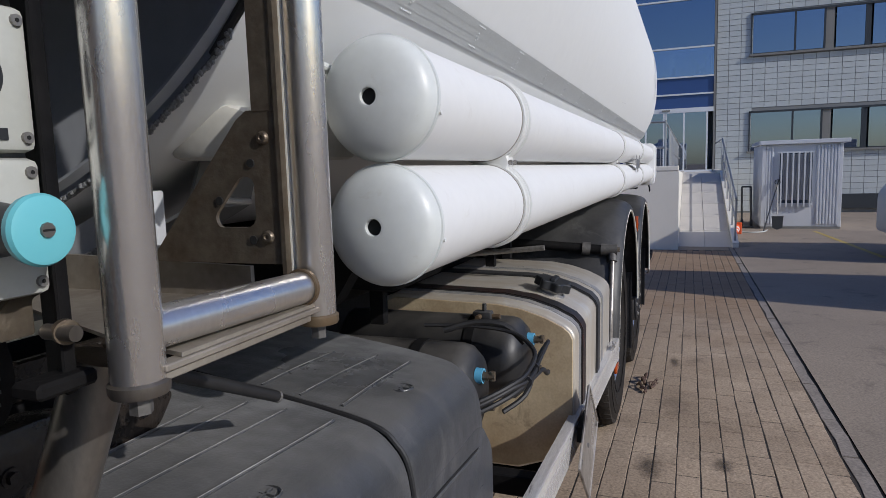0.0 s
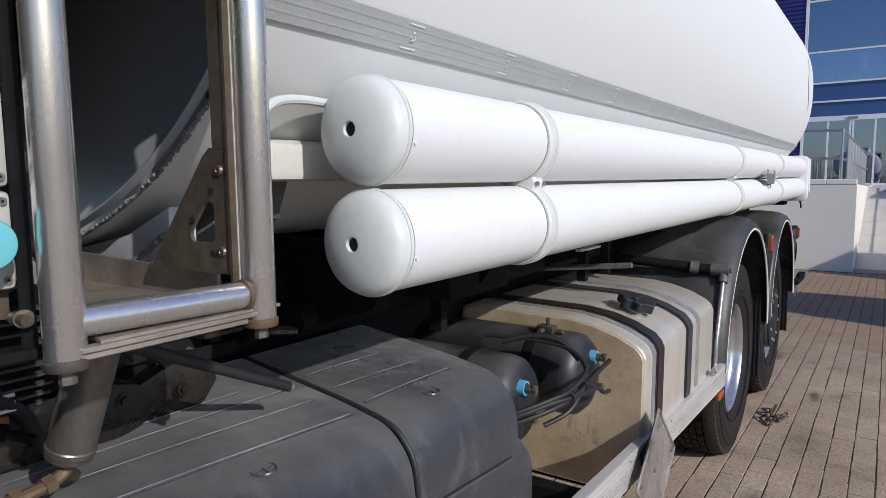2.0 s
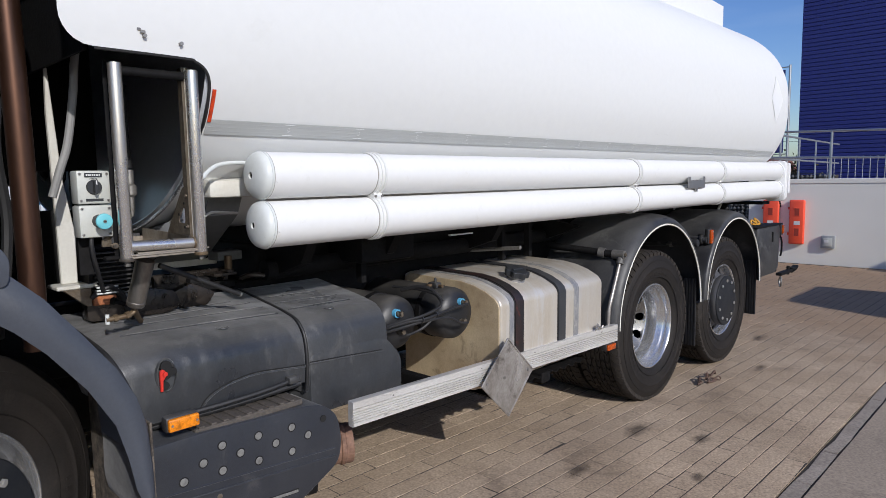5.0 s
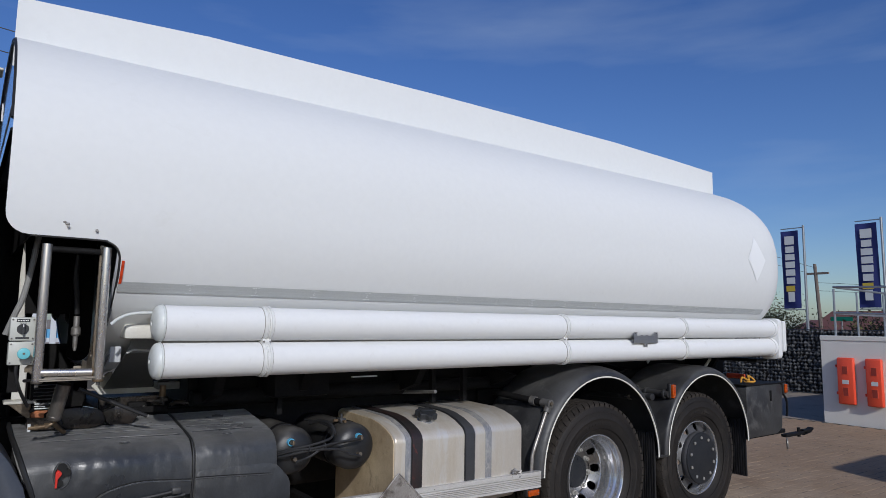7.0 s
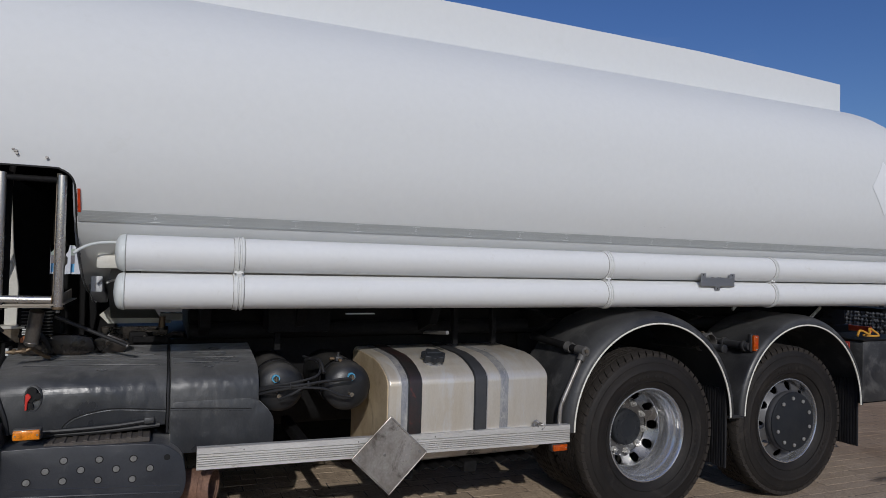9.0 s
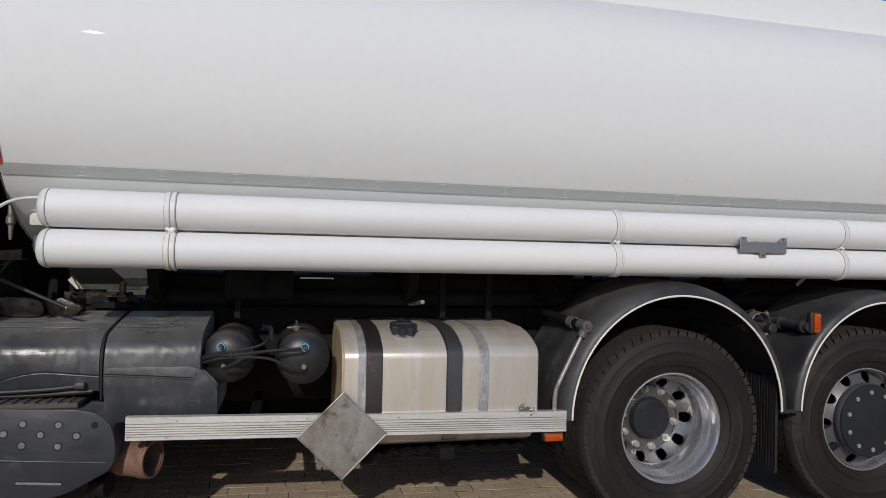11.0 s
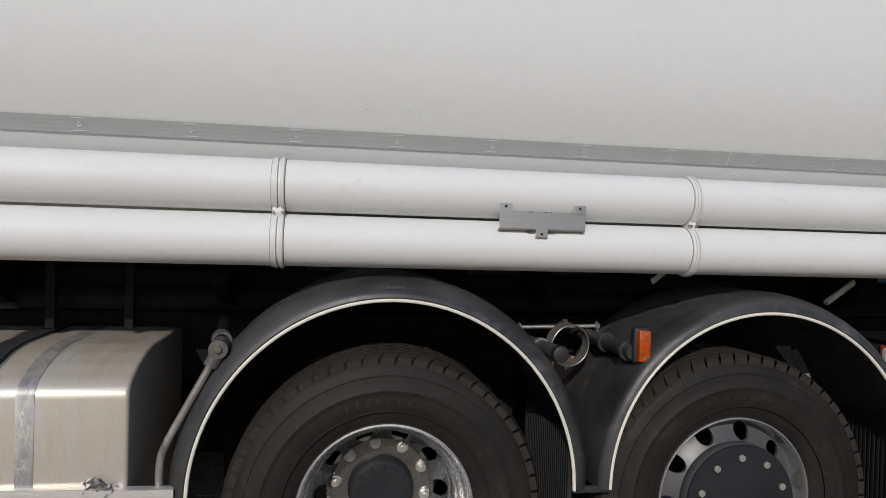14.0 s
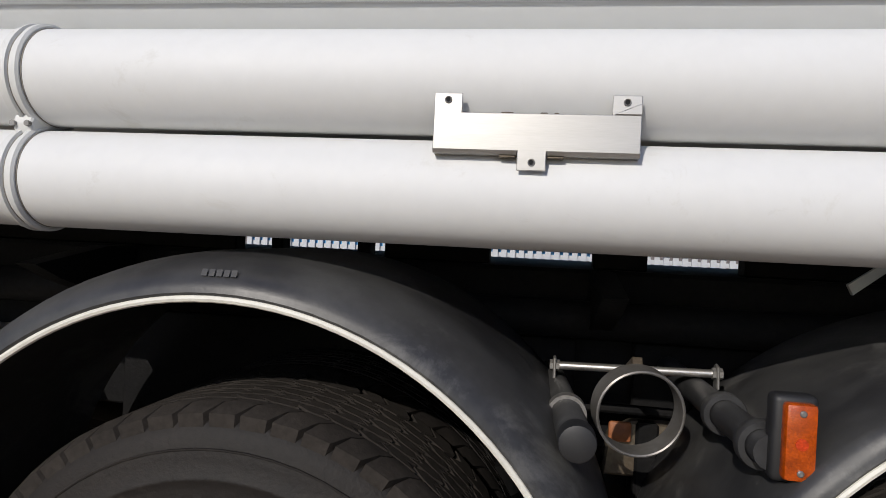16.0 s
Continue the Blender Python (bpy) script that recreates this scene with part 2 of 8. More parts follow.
        if dents > 0:
            # broad shallow dents under the fine relief
            n6 = N.new("ShaderNodeTexNoise")
            n6.inputs["Scale"].default_value = 8
            n6.inputs["Detail"].default_value = 2
            L.new(mp.outputs["Vector"], n6.inputs["Vector"])
            b6 = N.new("ShaderNodeBump")
            b6.inputs["Strength"].default_value = dents
            b6.inputs["Distance"].default_value = 0.02
            L.new(n6.outputs["Fac"], b6.inputs["Height"])
            L.new(b6.outputs["Normal"], bp.inputs["Normal"])
    return m


TANK_WHITE = material("tank white paint", (0.665, 0.675, 0.67), 0.62, 0, 0.25, 0.7, (0.64, 0.65, 0.64), 0.5, 0.015, 25, 0.0, 6, 0.02, spec=0.25, wear=((0.55, 0.55, 0.52), 0.25, 3.0, 0.62))
TUBE_WHITE = material("tube white paint", (0.685, 0.69, 0.685), 0.6, 0, 0.4, 2.5, (0.645, 0.645, 0.63), 0.52, 0.02, 40, 0.03, 30, 0.0, rough_var=0.07, wear=((0.50, 0.48, 0.43), 0.35, 9.0, 0.60))
CAP_WHITE = material("tube cap paint", (0.60, 0.625, 0.61), 0.40, 0, 0.5, 7, (0.52, 0.54, 0.515), 0.55, 0.03, 60, 0.03, 60, 0.2, wear=((0.42, 0.40, 0.34), 0.5, 18, 0.63))
STRIPE = material("reflective tape", (0.425, 0.44, 0.435), 0.42, 0.1, 0.5, 12, (0.365, 0.375, 0.37), 0.5, 0.14, 420, 0.0, 300, 0.1, wear=((0.50, 0.51, 0.50), 0.5, 10, 0.60))
STRIPE_MARK = material("tape print", (0.60, 0.615, 0.61), 0.5, 0.0, 0.6, 60, (0.52, 0.535, 0.53), 0.5)
HEAD_PAINT = material("tank head paint", (0.40, 0.42, 0.45), 0.32, 0, 0.4, 4, (0.34, 0.36, 0.38), 0.5, 0.05, 40, 0.05, 30, 0.2)
WELD = material("weld bead", (0.20, 0.205, 0.21), 0.5, 0.1, 0.6, 30, (0.11, 0.11, 0.11), 0.5, 0.2, 150, 0.6, 150)
GREY_PLASTIC = material("grey moulded plastic", (0.019, 0.0215, 0.0255), 0.36, 0, 0.9, 2.6, (0.040, 0.042, 0.0445), 0.47, 0.18, 120, 0.16, 190, rough_var=0.14, stretch=(1, 1, 0.6), spec=0.6, wear=((0.14, 0.137, 0.131), 0.42, 5, 0.555), dust_light=((0.17, 0.165, 0.157), 0.55), sheen=0.25, dents=0.8)
GREY_STEP = material("grey step plastic", (0.022, 0.0245, 0.031), 0.40, 0, 0.6, 5, (0.035, 0.0375, 0.044), 0.52, 0.10, 110, 0.2, 240, rough_var=0.10, spec=0.5, wear=((0.10, 0.095, 0.09), 0.25, 10, 0.58), sheen=0.15, dents=0.3)
BLACK_PLASTIC = material("black mudguard plastic", (0.022, 0.022, 0.024), 0.46, 0, 0.9, 3.0, (0.058, 0.058, 0.057), 0.49, 0.18, 70, 0.06, 190, rough_var=0.12, spec=0.5, wear=((0.13, 0.128, 0.124), 0.55, 4.0, 0.545), dust_light=((0.13, 0.128, 0.122), 0.45), dents=0.25)
RUBBER = material("tyre rubber", (0.0105, 0.0092, 0.0085), 0.66, 0, 0.7, 4, (0.023, 0.0185, 0.0155), 0.5, 0.22, 80, 0.3, 150, spec=0.3, wear=((0.050, 0.042, 0.035), 0.35, 7, 0.57))
BLACK_RUBBER = material("black rubber", (0.014, 0.014, 0.015), 0.55, 0, 0.3, 20, (0.04, 0.04, 0.04), 0.55, 0.1, 100)
# dirty near-black; deep shade under the truck is also put into this colour
CHASSIS = material("dirty shaded chassis paint", (0.007, 0.007, 0.0075), 0.7, 0, 0.5, 8, (0.016, 0.014, 0.013), 0.55, 0.3, 60, 0.3, 90, spec=0.15)
RIM = material("silver wheel paint", (0.55, 0.555, 0.565), 0.24, 0.8, 0.25, 4, (0.47, 0.47, 0.46), 0.58, 0.03, 200, rough_var=0.04, wear=((0.30, 0.28, 0.25), 0.25, 16, 0.62))
HUB = material("dark grey hub", (0.018, 0.020, 0.024), 0.5, 0, 0.5, 12, (0.034, 0.034, 0.034), 0.5, 0.1, 90, 0.1, 120, spec=0.15, wear=((0.07, 0.067, 0.064), 0.3, 25, 0.64))
NUT = material("steel nut", (0.30, 0.29, 0.275), 0.42, 0.6, 0.6, 60, (0.12, 0.105, 0.09), 0.5)
CREAM = material("cream edge trim", (0.70, 0.68, 0.60), 0.5, 0, 0.6, 14, (0.48, 0.46, 0.40), 0.6, 0.06, 80)
FUEL_ALU = material("tarnished aluminium", (0.64, 0.605, 0.54), 0.36, 0.42, 0.9, 2.2, (0.49, 0.415, 0.31), 0.48, 0.06, 160, 0.05, 90, stretch=(2.4, 1, 0.45), rough_var=0.10, wear=((0.62, 0.61, 0.59), 0.7, 4, 0.52))
FUEL_END = material("tan tarnished tank end", (0.60, 0.49, 0.32), 0.5, 0.05, 1.0, 3.2, (0.33, 0.235, 0.135), 0.47, 0.10, 120, 0.08, 60, rough_var=0.08, wear=((0.17, 0.12, 0.075), 0.6, 8, 0.58))
FUEL_BARE = material("bare scraped aluminium", (0.24, 0.245, 0.26), 0.45, 0.45, 1.0, 13, (0.50, 0.475, 0.43), 0.5, 0.16, 120, stretch=(1.5, 1, 0.5), wear=((0.60, 0.57, 0.52), 0.7, 20, 0.56))
STRAP = material("black steel strap", (0.016, 0.0145, 0.0145), 0.40, 0, 0.9, 7, (0.036, 0.016, 0.013), 0.52, 0.2, 80, 0.2, 90, wear=((0.15, 0.030, 0.018), 0.75, 9, 0.575))
BAR_ALU = material("side bar aluminium", (0.78, 0.765, 0.735), 0.36, 0.5, 0.8, 5, (0.56, 0.535, 0.495), 0.51, 0.12, 110, 0.08, 90, stretch=(0.4, 3, 3), wear=((0.12, 0.10, 0.085), 0.8, 13, 0.60))
PLATE_ALU = material("dull aluminium plate", (0.44, 0.42, 0.395), 0.36, 0.5, 1.0, 6, (0.19, 0.165, 0.14), 0.44, 0.16, 90, 0.14, 12, rough_var=0.14, stretch=(1, 1, 0.8), wear=((0.07, 0.055, 0.045), 0.75, 7, 0.535))
OILY = material("oily black iron", (0.018, 0.015, 0.013), 0.30, 0.2, 0.8, 14, (0.045, 0.034, 0.026), 0.52, 0.3, 70, 0.5, 60, rough_var=0.15)
STAINLESS = material("stainless steel", (0.72, 0.70, 0.67), 0.31, 0.9, 0.8, 9, (0.56, 0.51, 0.44), 0.52, 0.05, 200, 0.04, 200, stretch=(1, 1, 0.3), rough_var=0.10, wear=((0.30, 0.24, 0.18), 0.6, 12, 0.575))
DULL_STEEL = material("dusty dull steel", (0.22, 0.205, 0.185), 0.40, 0.75, 0.9, 9, (0.11, 0.092, 0.075), 0.5, 0.15, 120, 0.1, 120, stretch=(1, 1, 0.4), rough_var=0.10)
DUSTY_IRON = material("dusty grey iron", (0.075, 0.072, 0.068), 0.55, 0.1, 0.8, 18, (0.15, 0.142, 0.13), 0.5, 0.2, 90, 0.2, 90)
STAINLESS_FLAT = material("brushed stainless sheet", (0.47, 0.46, 0.445), 0.42, 0.9, 0.5, 8, (0.36, 0.345, 0.32), 0.5, 0.05, 200, 0.02, 300, stretch=(0.2, 2, 4))
RUSTY = material("rust-stained steel", (0.200, 0.170, 0.130), 0.40, 0.65, 0.85, 16, (0.105, 0.072, 0.047), 0.5, 0.2, 90, 0.2, 140, rough_var=0.1)
DIRTY_TRAY = material("dirty tray aluminium", (0.33, 0.295, 0.245), 0.5, 0.5, 0.85, 10, (0.14, 0.11, 0.08), 0.52, 0.1, 90, 0.1, 90)
WHITE_STEEL = material("white frame paint", (0.58, 0.57, 0.52), 0.5, 0, 0.6, 9, (0.42, 0.38, 0.31), 0.58, 0.05, 90)
BOX_GREY = material("grey control box", (0.46, 0.47, 0.43), 0.45, 0, 0.3, 20, (0.38, 0.38, 0.34), 0.55, 0.04, 120, 0.05, 200)
TURQUOISE = material("turquoise plastic", (0.13, 0.45, 0.50), 0.45, 0, 0.3, 30, (0.18, 0.50, 0.54), 0.5)
ORANGE_RUST = material("orange primer with rust", (0.36, 0.12, 0.04), 0.6, 0, 0.8, 22, (0.16, 0.07, 0.04), 0.5, 0.2, 90, 0.3, 90)
BRASS = material("dirty brass", (0.17, 0.125, 0.075), 0.5, 0.5, 0.7, 30, (0.12, 0.07, 0.04), 0.5, 0.1, 80)
RES_PAINT = material("black air tank paint", (0.012, 0.0125, 0.014), 0.45, 0, 0.8, 6, (0.024, 0.024, 0.024), 0.52, 0.15, 80, 0.1, 150, rough_var=0.12, wear=((0.06, 0.055, 0.05), 0.35, 11, 0.58), dust_light=((0.15, 0.14, 0.125), 0.6))
BLUE_RING = material("light blue plastic", (0.10, 0.36, 0.55), 0.4)
EXHAUST_RUST = material("rusty exhaust", (0.22, 0.125, 0.085), 0.75, 0.2, 0.8, 16, (0.10, 0.055, 0.04), 0.5, 0.25, 90, 0.4, 90)
STACK_BROWN = material("brown heat-stained pipe", (0.10, 0.05, 0.032), 0.35, 0.8, 0.7, 5, (0.05, 0.028, 0.02), 0.5, 0.1, 90, stretch=(1, 1, 0.3))
RED_SWITCH = material("red plastic", (0.55, 0.03, 0.02), 0.4)
EXT_RED = material("red-orange cabinet plastic", (0.80, 0.085, 0.035), 0.42, 0, 0.2, 5, (0.7, 0.07, 0.03), 0.5, 0.03, 60)
CAB_WHITE = material("cab white paint", (0.68, 0.74, 0.73), 0.3, 0, 0.2, 3, (0.62, 0.68, 0.67), 0.5, 0.01, 30, coat=0.4)
CAB_GREY = material("cab grey trim", (0.050, 0.057, 0.072), 0.45, 0, 0.5, 4, (0.068, 0.073, 0.086), 0.5, 0.07, 90, 0.1, 170, spec=0.5, wear=((0.12, 0.12, 0.125), 0.2, 8, 0.59))
WHITE_LABEL = material("pale print", (0.62, 0.62, 0.60), 0.5)
DARK_LABEL = material("dark label", (0.02, 0.022, 0.025), 0.45)
YELLOW_STRAP = material("yellow webbing", (0.55, 0.27, 0.03), 0.7)
# near-black that stands for the shade inside holes, slots and grooves
DARK_HOLE = material("dark hole shade", (0.008, 0.008, 0.008), 0.9)


def lens_material(name, colour):
    m = material(name, colour, 0.15, 0, 0.9, 45, tuple(c * 0.35 for c in colour), 0.5, 0.25, 300, 0.25, 350, 0.5)
    return m


CLAMP_WHITE = material("clamp paint", (0.655, 0.66, 0.645), 0.5, 0, 0.5, 14, (0.58, 0.58, 0.55), 0.55, 0.03, 60, 0.05, 60, 0.1, wear=((0.40, 0.36, 0.28), 0.5, 24, 0.62))
# grime of the cap seams; on clamps it paints the shadow in the gaps
GRIME_SHADE = material("brown grime and gap shade", (0.22, 0.20, 0.17), 0.8, 0, 0.6, 30, (0.30, 0.28, 0.24), 0.5)
STUD = material("dull grey stud", (0.19, 0.19, 0.18), 0.5, 0, 0.8, 60, (0.09, 0.085, 0.08), 0.5)
AMBER = lens_material("amber lens", (0.50, 0.075, 0.003))
BRIGHT_AMBER = lens_material("bright amber lens", (0.90, 0.27, 0.008))
RED_LENS = lens_material("orange-red reflector", (0.62, 0.055, 0.010))

# ---- tanker truck ----
TY, TZ, TA, TB, TN = 1.17, 2.24, 1.248, 0.865, 2.4      # tank section: centre, half width, half height, fullness


def section(th, grow=0.0):
    """Point (y, z) on the tank's section at angle th; th = 180 degrees faces the camera's side."""
    c, s = math.cos(th), math.sin(th)
    e = 2 / TN
    return (TY + (TA + grow) * math.copysign(abs(c) ** e, c), TZ + (TB + grow) * math.copysign(abs(s) ** e, s))


def side_y(z, grow=0.0):
    """y of the tank's side at the height z."""
    u = (1 - min(abs((z - TZ) / (TB + grow)), 0.9999) ** TN) ** (1 / TN)
    return TY - (TA + grow) * u


truck = thing("tanker_truck", (2.0, 1.17, 0.0), "white tanker truck with oval tank on brick paving", "truck")
XF, XS, XR, XL = -1.153, -0.705, 4.93, 0.77             # skirt front, shell front, straight end, rear dome length


ZCUT = 1.985                                             # lower edge of the skirt over the reel bay


def tank_shell():
    bm = bmesh.new()
    n, rings = 240, []
    base = [section(2 * math.pi * k / n) for k in range(n)]
    keep = [p[1] >= ZCUT for p in base]
    snap = list(base)

    def on_side(k, z):
        return side_y(z) if base[k][0] < TY else 2 * TY - side_y(z)
    for k in range(n):                                   # the lowest kept points lie on the cut line
        if keep[k] and not (keep[k - 1] and keep[(k + 1) % n]):
            snap[k] = (on_side(k, ZCUT), ZCUT)
    front = []
    for x in (XF, XF + 0.004, XF + 0.012, XF + 0.024, XF + 0.04, XF + 0.065, XF + 0.095, -0.92, -0.81):
        d = max(0.0, 0.09 - (x - XF))                    # rounded lower front corner
        low = ZCUT + 0.09 - math.sqrt(max(0.0, 0.09 ** 2 - d ** 2))
        ring = []
        for k in range(n):
            y, z = snap[k]
            if keep[k] and z < low:
                y, z = on_side(k, low), low
            ring.append(bm.verts.new((x, y, z)) if keep[k] else None)
        front.append(ring)
    for x in (XS, -0.5, 0.2, 1.0, 1.8, 2.6, 3.4, 4.2, XR):
        ring = []
        for k in range(n):
            y, z = snap[k] if x == XS else base[k]
            up = min(max(z - (ZCUT - 0.085), 0.0), 0.085)
            back = 0.085 - math.sqrt(0.085 ** 2 - up ** 2) if x == XS and z <= ZCUT else 0.0
            ring.append(bm.verts.new((x - back, y, z)))
        rings.append(ring)
    for j in range(1, 21):
        th = (math.pi / 2) * j / 21
        f = math.cos(th) ** (2 / 2.5)
        x = XR + XL * math.sin(th) ** (2 / 2.5)
        rings.append([bm.verts.new((x, TY + (p[0] - TY) * f, TZ + (p[1] - TZ) * f)) for p in base])
    for A, B in zip(front + rings[:1], (front + rings[:1])[1:]):
        for k in range(n):
            j = (k + 1) % n
            if A[k] and A[j] and keep[k] and keep[j]:
                bm.faces.new((A[k], A[j], B[j], B[k]))
    for A, B in zip(rings, rings[1:]):
        for k in range(n):
            bm.faces.new((A[k], A[(k + 1) % n], B[(k + 1) % n], B[k]))
    bm.faces.new(rings[-1])
    bmesh.ops.remove_doubles(bm, verts=bm.verts, dist=2e-5)
    bmesh.ops.recalc_face_normals(bm, faces=bm.faces)
    return bm


tank = part("tank", tank_shell(), TANK_WHITE, truck, "white oval steel tank with rounded rear end", angle=60)

# rounded black edge of the cut-out
edge_pts = [(x, side_y(z) + 0.003, z) for x, z in ((-1.06, 1.983), (-0.80, 1.983), (-0.765, 1.978), (-0.730, 1.958), (-0.712, 1.925), (-0.707, 1.88), (-0.706, 1.80), (-0.706, 1.66))]
part("edge_seal", hose(edge_pts, 0.0055, 6), BLACK_RUBBER, truck)

# the side upstand falls slightly to the rear
bmw = bmesh.new()
for y in (0.585, 1.751):
    prism([(-1.155, 2.9), (5.15, 2.9), (5.15, 3.288), (4.5, 3.31), (3.5, 3.335), (1.5, 3.336), (-0.2, 3.318), (-1.155, 3.262)], "Y", y, y + 0.004, bm=bmw)
part("upstand", bmw, TANK_WHITE, truck, "white sheet upstand along the tank crown")
part("rear_sheet", box((5.144, 0.591, 2.9), (5.148, 1.749, 3.28)), TANK_WHITE, truck)
FRONT_PANEL = material("pale front panel paint", (0.50, 0.53, 0.55), 0.07, 0, 0.3, 3, (0.44, 0.47, 0.49), 0.5, 0.03, 60, coat=0.6)
ring = [section(2 * math.pi * k / 120, -0.012) for k in range(120)]
upper = [p for p in ring if p[1] > 2.425]
fp = part("front_panel", prism([(2 * TY - side_y(2.425) - 0.012, 2.425)] + upper + [(side_y(2.425) + 0.012, 2.425)], "X", -1.150, -1.142), FRONT_PANEL, truck, "glossy pale grey front closing panel", smooth=False)
part("panel_seal", hose([(-1.152, y, z) for y, z in [upper[k] for k in range(0, len(upper), 4)]], 0.012, 6, 2), BLACK_RUBBER, fp)
part("panel_groove", box((-1.1525, 0.02, 2.590), (-1.150, 2.30, 2.622)), PLATE_ALU, fp)
part("panel_lip", box((-1.160, -0.03, 2.415), (-1.142, 2.37, 2.432), 0.003, 1), CHASSIS, fp)
# black plate added to stand for the dark inside of the skirt
part("bulkhead", box((-1.06, 0.05, 1.99), (-1.05, 2.29, 2.44)), CHASSIS, truck)
part("crown_seam", hose([(-1.15, 0.578, section(math.radians(118))[1] + 0.012), (2.0, 0.578, 3.046), (5.1, 0.578, 3.03)], 0.008, 6), TANK_WHITE, truck)


def stripe(z0, z1, x0, x1, grow, dx=0.0):
    return grid_sheet(lambda u, v: Vector((x0 + (x1 - x0) * u, side_y(z0 + (z1 - z0) * v) - grow, z0 + (z1 - z0) * v)), 40, 5, 0.0015)


tape = part("reflective_tape", stripe(1.761, 1.808, XS + 0.004, XR + 0.08, 0.004), STRIPE, truck, "grey reflective tape along the tank")
for z in (1.7725, 1.7845, 1.7965):
    part("tape_ridge", stripe(z - 0.0012, z + 0.0012, XS + 0.01, XR + 0.06, 0.0046), STRIPE, tape)
part("tape_joint", stripe(1.761, 1.808, 3.788, 3.791, 0.0062), STRIPE_MARK, tape)
for k in range(17):
    x = -0.38 + 0.3285 * k
    if x < XR and abs(x - 3.79) > 0.06:
        bm = bmesh.new()
        for dz, w in ((1.767, 0.021), (1.7785, 0.004), (1.7905, 0.004), (1.802, 0.021)):
            n = 5 if w > 0.01 else 1
            for j in range(n):
                xa = x - w + 2 * w * j / n
                box((xa, side_y(dz) - 0.0070, dz - 0.0014), (xa + 2 * w / n * 0.72, side_y(dz) - 0.0058, dz + 0.0014), bm=bm)
        merge(bm, lathe([(side_y(1.7845) - 0.0070, 0.0042), (side_y(1.7845) - 0.0070, 0.0060), (side_y(1.7845) - 0.0058, 0.0060)], (x, 0, 1.7845), "Y", 12))
        part("tape_mark", bm, STRIPE_MARK, tape)
part("reflector", grid_sheet(lambda u, v: Vector((-0.700 + 0.012 * u, side_y(1.80 + 0.10 * v) - 0.004, 1.80 + 0.10 * v)), 1, 6, 0.004), RED_LENS, truck, "orange-red side reflector")
for x, z, big in ((-0.925, 2.03, True), (-0.815, 2.022, False)):
    bm = rod((x, side_y(z) - 0.012, z), (x, side_y(z) + 0.004, z), 0.006, seg=8)
    if big:
        box((x - 0.012, side_y(z) - 0.008, z + 0.006), (x + 0.004, side_y(z) - 0.003, z + 0.016), 0.002, 1, bm=bm)
        box((x - 0.020, side_y(z) - 0.006, z + 0.013), (x - 0.008, side_y(z) - 0.002, z + 0.022), 0.002, 1, bm=bm)
    part("bolt", bm, NUT, truck)
# pale square diamond sign near the rear
def sign_point(u, v):
    cx, cz, h = 4.74, 2.27, 0.155
    a, b = u - 0.5, v - 0.5
    x, z = cx + (a - b) * h * 1.0, cz + (a + b) * h * 1.35
    return Vector((x, side_y(z) - 0.004, z))


PALE = material("pale vinyl", (0.78, 0.79, 0.79), 0.3)
part("hazard_sign_ground", grid_sheet(sign_point, 8, 8, 0.001), PALE, truck, "plain white diamond sticker")
# scratches
for x, z in ((2.465, 1.873), (2.605, 1.876)):
    part("scratch", hose([(x, side_y(z) - 0.001, z), (x + 0.02, side_y(z) - 0.001, z + 0.004), (x + 0.045, side_y(z) - 0.001, z - 0.001)], 0.0006, 5), STRIPE, tank)

# front head of the tank, its flange and welds
def head():
    bm = bmesh.new()
    n, rings = 72, []
    for j in range(0, 11):
        f = 0.992 * (1 - j / 11)
        x = -0.585 + 0.075 * (1 - f * f)
        rings.append([bm.verts.new((x, TY + (p[0] - TY) * f, TZ + (p[1] - TZ) * f)) for p in [section(2 * math.pi * k / n) for k in range(n)]])
    for A, B in zip(rings, rings[1:]):
        for k in range(n):
            bm.faces.new((A[k], A[(k + 1) % n], B[(k + 1) % n], B[k]))
    bm.faces.new(rings[-1])
    bmesh.ops.recalc_face_normals(bm, faces=bm.faces)
    return bm


part("tank_head", head(), HEAD_PAINT, truck, "grey painted front head of the tank", angle=60)


def ring_band(x0, x1, grow0, grow1, a0, a1, n=60):
    return grid_sheet(lambda u, v: Vector((x0 + (x1 - x0) * v, *section(a0 + (a1 - a0) * u, grow0 + (grow1 - grow0) * v))), n, 3, 0.006)


part("head_flange", ring_band(XS - 0.015, XS - 0.004, -0.016, -0.010, math.radians(181), math.radians(359)), HEAD_PAINT, truck)
random.seed(4)
for xw, g in ((XS - 0.002, 0.0), (-0.592, -0.012)):
    bm = bmesh.new()
    for k in range(300):
        a = math.radians(216 + 54 * k / 300)
        y, z = section(a, g)
        p = Vector((xw + random.uniform(-0.003, 0.003), y, z))
        bmesh.ops.create_icosphere(bm, subdivisions=1, radius=random.uniform(0.0030, 0.0050), matrix=Matrix.Translation(p))
    part("weld", bm, WELD, truck)

